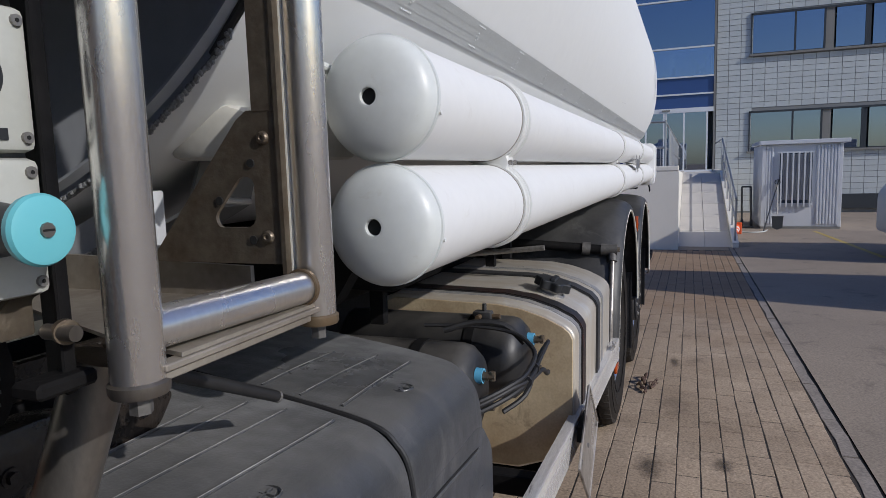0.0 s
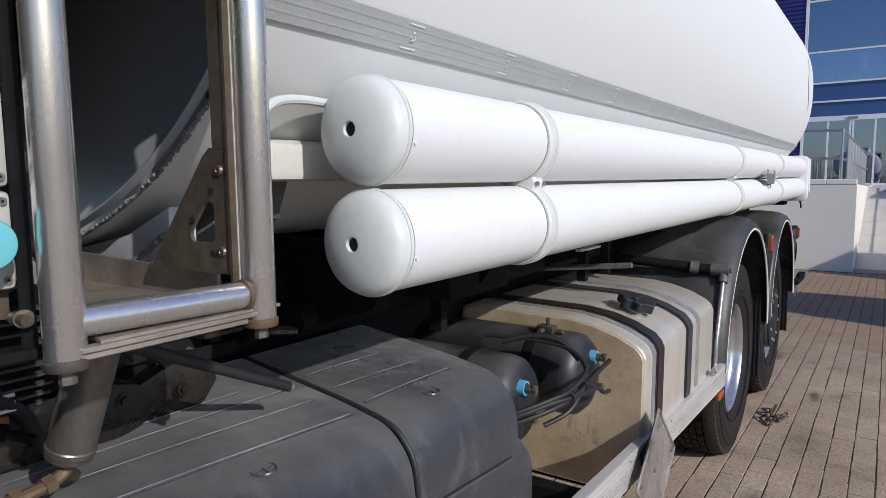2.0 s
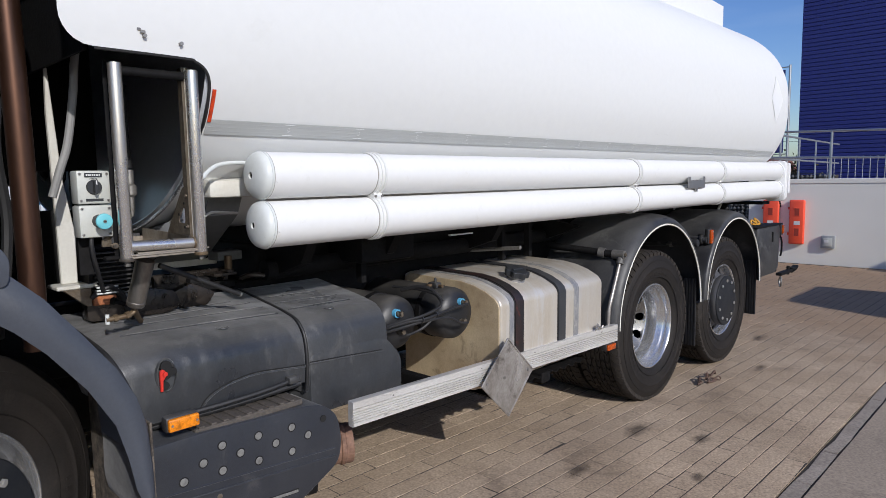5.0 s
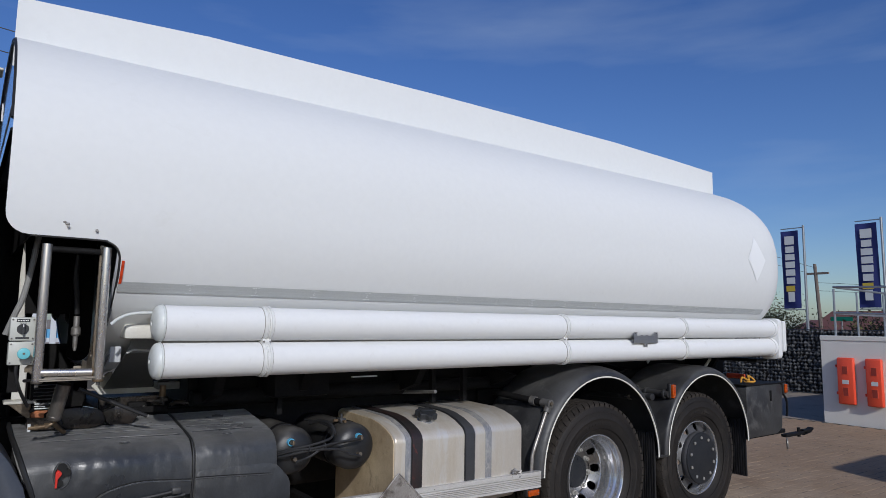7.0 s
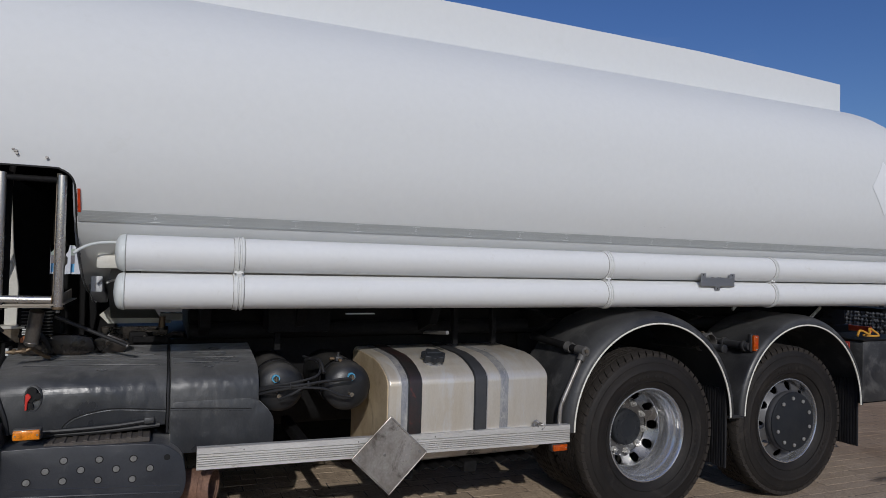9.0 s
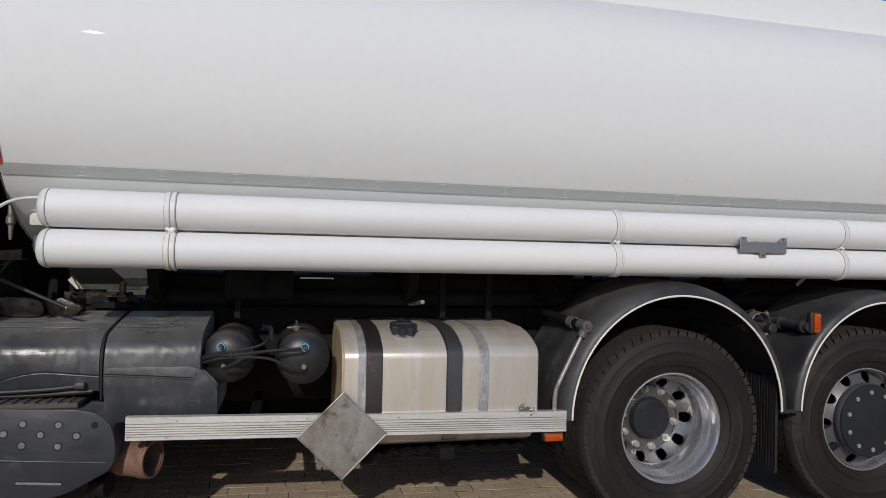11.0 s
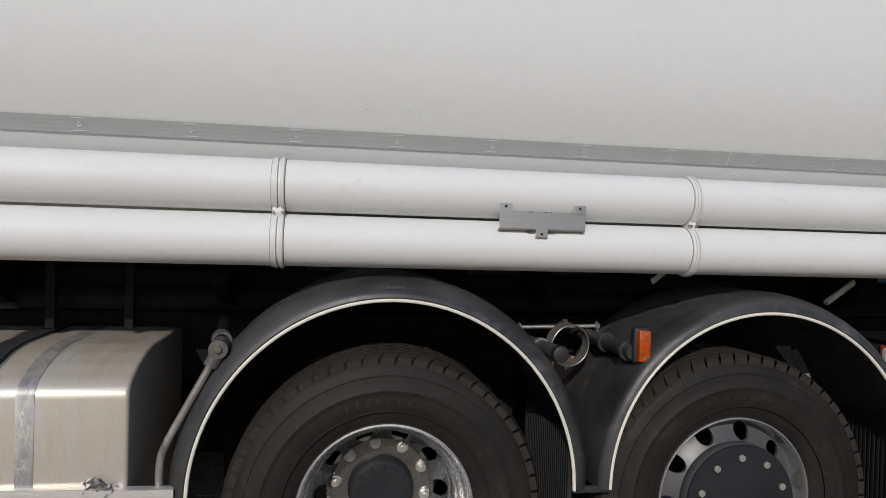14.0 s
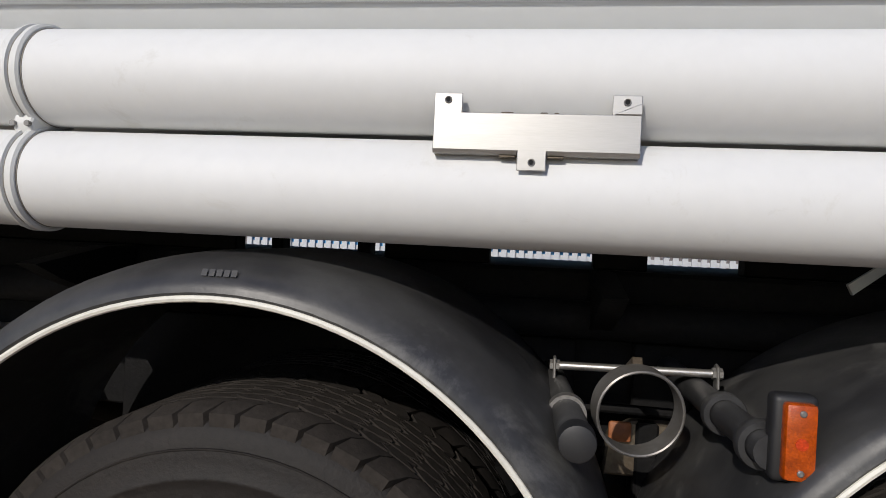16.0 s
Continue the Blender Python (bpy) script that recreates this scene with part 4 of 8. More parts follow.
part("fitting_nut", rod((-0.965, 0.231, 1.151), (-0.952, 0.231, 1.152), 0.013, seg=6), BRASS, truck)
part("drain_valve", rod((-0.985, 0.23, 1.135), (-0.985, 0.23, 1.168), 0.007, seg=8), CAP_WHITE, truck)
part("drain_pipe", hose([(-0.895, 0.236, 1.17), (-0.86, 0.30, 1.13), (-0.833, 0.349, 1.105)], 0.010, 8), BRASS, truck)
# bay interior: saddle under the tank, hanging hose, far cabinet
SADDLE = material("grey-white saddle paint", (0.50, 0.52, 0.54), 0.4, 0, 0.5, 6, (0.38, 0.39, 0.40), 0.5, 0.05, 60, 0.05, 60, 0.1, wear=((0.30, 0.24, 0.17), 0.6, 14, 0.62))
saddle = part("tank_saddle", prism([(0.33, 1.505), (0.46, 1.452), (0.75, 1.40), (0.75, 1.345), (0.46, 1.385), (0.33, 1.425)], "X", -0.665, -0.612, 0.006, 2), SADDLE, truck, "grey-white painted saddle under the tank")
bm = bmesh.new()
for k in range(90):
    u = k / 89
    p = Vector((-0.668 + random.uniform(-0.002, 0.002), 0.33 + 0.40 * u, 1.462 - 0.11 * u + 0.035 * math.sin(math.pi * u) * -1))
    bmesh.ops.create_icosphere(bm, subdivisions=1, radius=random.uniform(0.004, 0.0065), matrix=Matrix.Translation(p))
part("saddle_weld", bm, WELD, saddle)
far = part("far_bay_cabinet", box((-1.16, 1.55, 1.735), (-0.70, 2.30, 1.98), 0.02, 1), CHASSIS, truck)
for k in range(6):
    x = -1.10 + 0.075 * k
    part("hanging_hose", hose([(x, 1.60, 1.76), (x + 0.02, 1.58, 1.655 - 0.022 * (k % 3)), (x + 0.05, 1.60, 1.76)], 0.014, 6), BLACK_RUBBER, truck)
part("hose_drop", hose([(-0.82, 0.40, 1.95), (-0.825, 0.40, 1.84), (-0.81, 0.43, 1.74), (-0.803, 0.443, 1.66)], 0.012, 8), BLACK_RUBBER, truck)
part("delivery_nozzle", lathe([(1.45, 0.006), (1.47, 0.010), (1.52, 0.012), (1.53, 0.022), (1.56, 0.022), (1.57, 0.014), (1.62, 0.014)], (-0.803, 0.443, 0.03), "Z", 14), NUT, truck, "steel delivery nozzle on its hose")
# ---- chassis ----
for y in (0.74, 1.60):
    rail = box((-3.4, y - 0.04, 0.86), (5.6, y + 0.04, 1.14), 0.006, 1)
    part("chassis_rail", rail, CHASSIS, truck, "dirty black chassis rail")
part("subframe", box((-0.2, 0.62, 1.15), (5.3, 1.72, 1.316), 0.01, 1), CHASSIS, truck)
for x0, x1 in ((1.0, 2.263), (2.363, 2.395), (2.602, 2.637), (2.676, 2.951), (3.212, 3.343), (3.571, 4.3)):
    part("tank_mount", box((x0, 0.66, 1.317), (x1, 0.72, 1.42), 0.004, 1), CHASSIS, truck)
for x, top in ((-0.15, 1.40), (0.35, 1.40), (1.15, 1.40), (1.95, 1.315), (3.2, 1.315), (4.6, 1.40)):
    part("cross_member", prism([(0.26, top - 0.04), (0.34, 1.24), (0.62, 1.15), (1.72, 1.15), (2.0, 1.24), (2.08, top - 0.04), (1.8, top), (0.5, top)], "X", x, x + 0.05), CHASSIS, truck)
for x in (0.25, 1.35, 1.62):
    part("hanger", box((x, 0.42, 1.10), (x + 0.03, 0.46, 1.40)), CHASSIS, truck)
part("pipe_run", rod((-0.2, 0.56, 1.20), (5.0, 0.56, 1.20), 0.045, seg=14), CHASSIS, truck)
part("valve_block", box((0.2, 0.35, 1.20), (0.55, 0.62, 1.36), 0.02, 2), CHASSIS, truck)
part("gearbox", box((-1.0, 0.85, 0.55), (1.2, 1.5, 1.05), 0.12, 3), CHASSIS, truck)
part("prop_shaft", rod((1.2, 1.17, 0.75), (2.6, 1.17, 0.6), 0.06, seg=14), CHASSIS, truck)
for x in (2.572, 3.861):
    part("axle", rod((x, 0.30, 0.53), (x, 2.04, 0.53), 0.07, seg=14), CHASSIS, truck)
    part("leaf_spring", hose([(x - 0.6, 0.75, 0.78), (x, 0.75, 0.66), (x + 0.6, 0.75, 0.78)], 0.05, 8), CHASSIS, truck)
part("differential", lathe([(-0.2, 0.0), (-0.16, 0.14), (0.0, 0.19), (0.16, 0.14), (0.2, 0.0)], (2.572, 1.17, 0.53), "Y", 20), CHASSIS, truck)
# small rods that stick out from the frame
part("stub_rod", rod((1.197, 0.168, 1.205), (1.20, 0.62, 1.16), 0.011, seg=10), NUT, truck)
part("stub_plate", box((0.575, 0.12, 1.320), (0.736, 0.14, 1.326)), CAP_WHITE, truck)
stick = part("prop_stick", rod((-0.490, 0.250, 1.165), (-0.80, 0.238, 1.313), 0.0095, seg=12), BLACK_RUBBER, truck, "black prop rod with bare end")
part("stick_tip", rod((-0.4875, 0.2501, 1.1638), (-0.493, 0.2499, 1.1664), 0.0100, seg=12), NUT, stick)
for p in ((-0.465, 0.70, 1.155), (-0.42, 0.70, 1.165)):
    part("bolt", rod(p, (p[0], p[1] - 0.05, p[2] - 0.008), 0.011, seg=6), NUT, truck)
part("small_valve", box((-0.50, 0.66, 1.10), (-0.38, 0.74, 1.19), 0.012, 2), CHASSIS, truck)
part("link_plate", box((-0.48, 0.64, 1.13), (-0.30, 0.66, 1.165), 0.004, 1), CHASSIS, truck)
# oily brackets and bolts on the frame behind the covers
part("frame_bracket", prism(rounded([(-0.98, 1.11), (-0.70, 1.10), (-0.64, 1.12), (-0.66, 1.185), (-0.74, 1.205), (-0.98, 1.20)], 0.02, 3), "Y", 0.44, 0.50, 0.008, 2), OILY, truck, "oily black frame bracket")
part("frame_bracket", prism(rounded([(-0.62, 1.10), (-0.52, 1.10), (-0.48, 1.15), (-0.58, 1.20), (-0.66, 1.17)], 0.015, 3), "Y", 0.47, 0.52, 0.006, 2), OILY, truck, "oily black frame bracket")
for x, z in ((-0.90, 1.175), (-0.80, 1.145), (-0.70, 1.165), (-0.585, 1.155)):
    part("bolt", rod((x, 0.428, z), (x, 0.445, z), 0.009, seg=6), OILY, truck)
    part("washer", rod((x, 0.436, z), (x, 0.4405, z), 0.013, seg=14), OILY, truck)
part("frame_plate", box((-0.64, 0.70, 1.145), (-0.30, 0.72, 1.215), 0.004, 1), OILY, truck)
part("air_hose", hose([(-0.97, 0.42, 1.20), (-0.92, 0.40, 1.235), (-0.87, 0.41, 1.20), (-0.84, 0.43, 1.13)], 0.011, 8), BLACK_RUBBER, truck)
part("frame_elbow", hose([(-0.30, 0.60, 1.17), (-0.27, 0.55, 1.19), (-0.22, 0.52, 1.185)], 0.012, 8), OILY, truck)
# unseen dark blocks and sheets, added to keep light out under and behind
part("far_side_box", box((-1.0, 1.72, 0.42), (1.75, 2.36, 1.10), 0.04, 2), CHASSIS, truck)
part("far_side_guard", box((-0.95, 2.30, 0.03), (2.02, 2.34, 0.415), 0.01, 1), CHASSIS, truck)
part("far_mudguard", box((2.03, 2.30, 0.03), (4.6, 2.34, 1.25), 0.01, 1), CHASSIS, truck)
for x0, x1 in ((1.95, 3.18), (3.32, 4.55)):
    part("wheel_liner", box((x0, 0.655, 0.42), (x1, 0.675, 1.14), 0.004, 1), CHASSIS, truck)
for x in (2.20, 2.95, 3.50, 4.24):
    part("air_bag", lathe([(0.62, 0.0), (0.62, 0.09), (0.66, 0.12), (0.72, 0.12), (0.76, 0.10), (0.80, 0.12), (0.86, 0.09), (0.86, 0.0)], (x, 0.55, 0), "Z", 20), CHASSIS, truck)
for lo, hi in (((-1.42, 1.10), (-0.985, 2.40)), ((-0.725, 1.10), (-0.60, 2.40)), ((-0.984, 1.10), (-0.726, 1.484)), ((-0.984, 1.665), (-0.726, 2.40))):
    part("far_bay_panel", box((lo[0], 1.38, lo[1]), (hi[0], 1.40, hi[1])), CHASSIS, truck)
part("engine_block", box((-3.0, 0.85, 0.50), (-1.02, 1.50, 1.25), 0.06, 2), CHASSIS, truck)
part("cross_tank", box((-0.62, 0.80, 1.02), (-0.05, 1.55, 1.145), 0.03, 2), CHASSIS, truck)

# ---- moulded battery cover ----
COVER = rounded([(0.66, 1.128), (0.28, 1.073), (0.165, 1.048), (0.112, 0.992), (0.098, 0.90), (0.112, 0.74), (0.66, 0.74)], 0.06, 6)


def cover_line(x, z_low=0.76, off=0.003):
    """The cover's outer line from the low front edge over the top."""
    pts = [(x, 0.112 - off, z_low), (x, 0.100 - off, 0.88), (x, 0.108 - off, 0.97), (x, 0.132 - off * 0.7, 1.016), (x, 0.19, 1.053 + off), (x, 0.40, 1.090 + off), (x, 0.62, 1.121 + off)]
    return pts


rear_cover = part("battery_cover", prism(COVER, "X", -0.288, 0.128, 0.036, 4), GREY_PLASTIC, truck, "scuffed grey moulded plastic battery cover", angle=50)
front_shape = prism([(y, z if z > 0.8 else 0.80) for y, z in COVER], "X", -0.955, -0.306, 0.028, 3)


def lean(z):
    """The front end leans forward along the wheel arch."""
    return -0.075 * min(max((z - 0.84) / 0.22, 0.0), 1.2)


for v in front_shape.verts:
    if v.co.x < -0.7:
        v.co.x += lean(v.co.z)
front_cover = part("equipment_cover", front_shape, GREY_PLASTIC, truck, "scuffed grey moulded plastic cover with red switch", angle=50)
part("end_lip", hose([(x + lean(z), y, z) for x, y, z in cover_line(-0.950, 0.80)], 0.011, 8), BLACK_RUBBER, front_cover)
part("cover_seam", hose(cover_line(-0.297, off=-0.001), 0.0062, 8), BLACK_RUBBER, truck)
# lower flared end of the rear cover
flare = prism(rounded([(-0.283, 0.655), (-0.283, 0.905), (0.085, 0.905), (0.130, 0.890), (0.158, 0.858), (0.190, 0.825), (0.206, 0.79), (0.206, 0.655)], 0.03, 4), "Y", 0.1000, 0.60, 0.018, 3)
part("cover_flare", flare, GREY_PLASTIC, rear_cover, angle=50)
WORN = material("worn plastic edge", (0.24, 0.235, 0.225), 0.6, 0, 1.0, 14, (0.07, 0.07, 0.07), 0.5, 0.2, 120)
# creases of the faces: lips beside near-black cords that paint the grooves' shade
part("cover_crease", hose([(-0.286, 0.0985, 0.877), (-0.10, 0.0985, 0.866), (0.04, 0.0985, 0.856), (0.115, 0.104, 0.850)], 0.0026, 6), DARK_HOLE, rear_cover)
part("crease_lip", hose([(-0.286, 0.0995, 0.870), (-0.10, 0.0995, 0.859), (0.04, 0.0995, 0.849), (0.110, 0.104, 0.844)], 0.0042, 6), GREY_PLASTIC, rear_cover)
part("moulded_ridge", hose([(-0.262, 0.108, 0.781), (-0.10, 0.106, 0.766), (0.04, 0.105, 0.751), (0.124, 0.104, 0.743)], 0.0045, 8), GREY_PLASTIC, rear_cover)
part("cover_crease", hose([(-0.745, 0.106, 0.802), (-0.732, 0.104, 0.828), (-0.70, 0.101, 0.855), (-0.65, 0.0995, 0.874), (-0.58, 0.0985, 0.888), (-0.511, 0.098, 0.891), (-0.40, 0.098, 0.881), (-0.306, 0.098, 0.872)], 0.0024, 6), DARK_HOLE, front_cover)
part("crease_lip", hose([(-0.736, 0.107, 0.802), (-0.724, 0.105, 0.824), (-0.695, 0.102, 0.849), (-0.65, 0.1005, 0.867), (-0.58, 0.0995, 0.881), (-0.511, 0.099, 0.884), (-0.40, 0.099, 0.874), (-0.306, 0.099, 0.865)], 0.0040, 6), GREY_PLASTIC, front_cover)


def cover_top(x, y, up=0.0):
    return (x, y, 1.0612 + (y - 0.20) * 0.1435 + up)


# raised ribs with worn crests, slightly splayed
for cover, ribs in ((front_cover, ((-0.93, 0.288, -0.336, 0.240), (-0.92, 0.372, -0.344, 0.337), (-0.90, 0.425, -0.36, 0.413), (-0.88, 0.462, -0.42, 0.466))),
                    (rear_cover, ((-0.271, 0.259, 0.040, 0.251), (-0.275, 0.352, 0.030, 0.332), (-0.275, 0.441, -0.010, 0.427)))):
    for xa, ya, xb, yb in ribs:
        part("cover_rib", hose([cover_top(xa, ya), cover_top((xa + xb) / 2, (ya + yb) / 2 + 0.003), cover_top(xb, yb)], 0.0036, 6), GREY_PLASTIC, cover)
        part("worn_edge", hose([cover_top(xa + 0.02, ya, 0.0028), cover_top((xa + xb) / 2, (ya + yb) / 2 + 0.003, 0.0030), cover_top(xb - 0.01, yb, 0.0028)], 0.0015, 5), WORN, cover)
for x, y in ((-0.594, 0.205), (-0.107, 0.205)):
    z = 1.0585 + (y - 0.20) * 0.1435
    bm = lathe([(z - 0.002, 0.021), (z + 0.0006, 0.0225), (z + 0.0006, 0.0240), (z - 0.002, 0.0255)], (x, y, 0), "Z", 28)
    box((x - 0.016, y - 0.002, z - 0.004), (x + 0.016, y + 0.002, z + 0.0003), bm=bm)
    box((x - 0.002, y - 0.016, z - 0.004), (x + 0.002, y + 0.012, z + 0.0003), bm=bm)
    part("moulded_emblem", bm, GREY_PLASTIC, front_cover if x < -0.3 else rear_cover)
# raised near-black discs paint the shade of the switch recess
bm = bmesh.new()
for x, z, r in ((-0.860, 0.990, 0.019), (-0.838, 0.968, 0.014), (-0.862, 0.962, 0.017), (-0.866, 0.925, 0.014)):
    rod((x, 0.087 + 0.02 * r, z), (x, 0.11, z), r, seg=20, bm=bm)
part("switch_recess", bm, DARK_HOLE, front_cover)
part("recess_rim", moved(lathe([(0.008, 0.034), (-0.002, 0.037), (-0.001, 0.041), (0.008, 0.044)], (0, 0, 0), "Y", 32), Matrix.Translation((-0.856, 0.0985, 0.955)) @ Matrix.Diagonal((0.85, 1, 1.4, 1))), GREY_PLASTIC, front_cover)
sw = prism([(-0.884, 0.908), (-0.876, 0.908), (-0.874, 0.945), (-0.864, 0.958), (-0.866, 0.978), (-0.876, 0.984), (-0.884, 0.975), (-0.884, 0.950)], "Y", 0.080, 0.092, 0.002, 1)
rod((-0.869, 0.074, 0.968), (-0.869, 0.09, 0.968), 0.008, seg=12, bm=sw)
part("isolator_switch", sw, RED_SWITCH, front_cover, "red battery isolator switch")
part("cover_clip", box((-0.40, 0.070, 0.815), (-0.355, 0.11, 0.845), 0.008, 2), BLACK_PLASTIC, truck)
part("cable", hose([(-0.93, 0.12, 0.80), (-0.7, 0.10, 0.805), (-0.5, 0.09, 0.815), (-0.36, 0.09, 0.83)], 0.010, 8), BLACK_RUBBER, truck)
part("cable", hose([(-0.93, 0.14, 0.78), (-0.6, 0.12, 0.785), (-0.33, 0.11, 0.80)], 0.012, 8), BLACK_RUBBER, truck)

# ---- step panel ----
STEP = rounded([(-0.985, 0.755), (-0.80, 0.757), (-0.36, 0.738), (-0.290, 0.722), (-0.225, 0.668), (-0.205, 0.56), (-0.222, 0.470), (-0.405, 0.372), (-0.52, 0.352), (-0.84, 0.368), (-0.945, 0.42), (-0.99, 0.56)], 0.045, 5)
step = part("step_panel", prism(STEP, "Y", 0.012, 0.36, 0.02, 3), GREY_STEP, truck, "grey plastic step panel with round studs", angle=50)
part("step_crease", prism([(-0.925, 0.578), (-0.235, 0.529), (-0.235, 0.536), (-0.925, 0.586)], "Y", 0.0095, 0.03, 0.003, 1), GREY_STEP, step)
part("step_crease", prism([(-0.925, 0.545), (-0.235, 0.496), (-0.235, 0.505), (-0.925, 0.555)], "Y", 0.007, 0.03, 0.004, 2), GREY_STEP, step)
part("rust_spot", rod((-0.735, 0.0105, 0.513), (-0.735, 0.02, 0.513), 0.010, seg=12), RUSTY, step)
STEP_DIRT = material("caked step dirt", (0.085, 0.072, 0.060), 0.8, 0, 0.7, 14, (0.04, 0.037, 0.034), 0.5, 0.3, 90, 0.4, 90)
part("step_tread", box((-0.80, 0.03, 0.742), (-0.37, 0.34, 0.765), 0.004, 1), STEP_DIRT, step)
for k in range(9):
    part("tread_rib", box((-0.785 + 0.045 * k, 0.032, 0.764), (-0.763 + 0.045 * k, 0.33, 0.771), 0.003, 1), STEP_DIRT, step)
for x, z in ((-0.857, 0.609), (-0.787, 0.651), (-0.717, 0.692), (-0.719, 0.602), (-0.649, 0.644), (-0.577, 0.684), (-0.579, 0.592), (-0.507, 0.635), (-0.437, 0.675), (-0.439, 0.582), (-0.366, 0.624)):
    hole = part("step_stud", lathe([(0.014, 0.0), (0.0095, 0.0), (0.0095, 0.0125), (0.0105, 0.0135), (0.014, 0.014)], (x, 0, z), "Y", 18), STUD, step)
    # shadow around the stud, painted as a near-black ring
    part("stud_rim", lathe([(0.0108, 0.0125), (0.0108, 0.0175), (0.0125, 0.0178)], (x, 0, z), "Y", 18), DARK_HOLE, step)
part("step_hole", rod((-0.294, 0.009, 0.669), (-0.294, 0.02, 0.669), 0.014, seg=16), DARK_HOLE, step)
for x0, x1, z0, z1 in ((-0.849, -0.666, 0.444, 0.430), (-0.598, -0.419, 0.425, 0.412)):
    part("step_slot", prism([(x0, z0), (x1, z1), (x1, z1 + 0.013), (x0, z0 + 0.013)], "Y", 0.0095, 0.02, 0.003, 2), STUD, step)
    # dark outline in near-black, painted shade around the slot
    part("slot_rim", prism([(x0 - 0.005, z0 - 0.004), (x1 + 0.005, z1 - 0.004), (x1 + 0.005, z1 + 0.018), (x0 - 0.005, z0 + 0.018)], "Y", 0.0105, 0.02, 0.003, 1), DARK_HOLE, step)
lamp = part("side_marker", box((-0.913, -0.012, 0.797), (-0.803, 0.03, 0.848), 0.008, 2), BLACK_PLASTIC, truck, "amber side marker lamp")
part("lens", box((-0.909, -0.026, 0.802), (-0.807, -0.008, 0.844), 0.006, 2), BRIGHT_AMBER, lamp)
for x in (-0.899, -0.817):
    part("screw", rod((x, -0.029, 0.8235), (x, -0.022, 0.8235), 0.004, seg=8), NUT, lamp)

# ---- exhaust outlet ----
ex = part("exhaust_outlet", lathe([(0.0, 0.075), (0.0, 0.084), (0.012, 0.086), (0.03, 0.084), (0.035, 0.0885), (0.05, 0.0885), (0.055, 0.083), (0.16, 0.083), (0.16, 0.075), (0.01, 0.075)], (0, 0, 0), "X", 32), EXHAUST_RUST, truck, "rusty round exhaust outlet")
ex.matrix_local = Matrix.Translation(Vector((-0.072, 0.135, 0.470)) - HOME[truck]) @ Matrix.Rotation(math.pi + radians(-24), 4, "Z") @ Matrix.Translation(HOME[truck])
part("exhaust_box", box((-0.75, 0.30, 0.32), (-0.22, 0.75, 0.66), 0.06, 3), CHASSIS, truck)
part("exhaust_elbow", hose([(-0.20, 0.19, 0.47), (-0.30, 0.27, 0.47), (-0.42, 0.36, 0.48)], 0.078, 16), EXHAUST_RUST, truck)
part("rubber_buffer", rod((-0.33, 0.16, 0.36), (-0.26, 0.14, 0.36), 0.05, seg=16), CHASSIS, truck)

# ---- air reservoirs ----
def reservoir(x, y0, z, r, vx, vz):
    prof = [(y0, 0.0), (y0 + 0.006, r * 0.45), (y0 + 0.020, r * 0.78), (y0 + 0.045, r * 0.96), (y0 + 0.07, r), (y0 + 0.62, r), (y0 + 0.66, r * 0.8), (y0 + 0.68, 0.0)]
    res = part("air_reservoir", lathe(prof, (x, 0, z), "Y", 40), RES_PAINT, truck, "black painted steel air reservoir", angle=60)
    part("reservoir_band", lathe([(y0 + 0.16, r), (y0 + 0.16, r + 0.004), (y0 + 0.19, r + 0.004), (y0 + 0.19, r)], (x, 0, z), "Y", 40), CHASSIS, res)
    part("blue_ring", lathe([(y0 + 0.004, 0.012), (y0 - 0.008, 0.015), (y0 - 0.008, 0.020), (y0 + 0.012, 0.021)], (x + vx, 0, z + vz), "Y", 16), BLUE_RING, res)
    bm = rod((x + vx, y0 - 0.022, z + vz), (x + vx, y0 + 0.03, z + vz), 0.012, seg=8)
    rod((x + vx, y0 - 0.032, z + vz - 0.010), (x + vx, y0 - 0.032, z + vz + 0.014), 0.008, seg=8, bm=bm)
    rod((x + vx, y0 - 0.038, z + vz), (x + vx, y0 - 0.02, z + vz), 0.009, seg=8, bm=bm)
    part("push_in_fitting", bm, RUSTY, res)
    bm = rod((x + vx * 0.5, y0 - 0.03, z - 0.03), (x + vx * 0.5, y0 + 0.02, z - 0.035), 0.012, seg=8)
    part("drain_fitting", bm, RUSTY, res)
    return res


reservoir(0.245, 0.13, 0.935, 0.128, -0.03, 0.055)
reservoir(0.598, 0.085, 0.930, 0.130, 0.006, 0.060)
for pts in ([(0.10, 0.17, 0.917), (0.15, 0.10, 0.942), (0.21, 0.050, 0.962), (0.29, 0.018, 0.968), (0.44, 0.022, 0.984), (0.585, 0.03, 0.992)],
            [(0.10, 0.17, 0.900), (0.15, 0.10, 0.925), (0.21, 0.050, 0.945), (0.30, 0.022, 0.958), (0.44, 0.018, 0.948), (0.52, 0.022, 0.912), (0.585, 0.03, 0.897)],
            [(0.10, 0.17, 0.927), (0.15, 0.10, 0.952), (0.21, 0.050, 0.972), (0.28, 0.025, 0.984), (0.40, 0.03, 1.01), (0.44, 0.10, 1.05), (0.43, 0.22, 1.066), (0.40, 0.36, 1.068)],
            [(0.225, 0.075, 0.895), (0.28, 0.03, 0.925), (0.36, 0.022, 0.968), (0.46, 0.03, 0.982), (0.59, 0.035, 0.984)]):
    part("air_line", hose(pts, 0.0068, 8), BLACK_RUBBER, truck)
for x, z in ((0.36, 0.975), (0.27, 0.966)):
    part("cable_tie", rod((x - 0.003, 0.024, z), (x + 0.003, 0.024, z), 0.017, seg=10), BLACK_PLASTIC, truck)
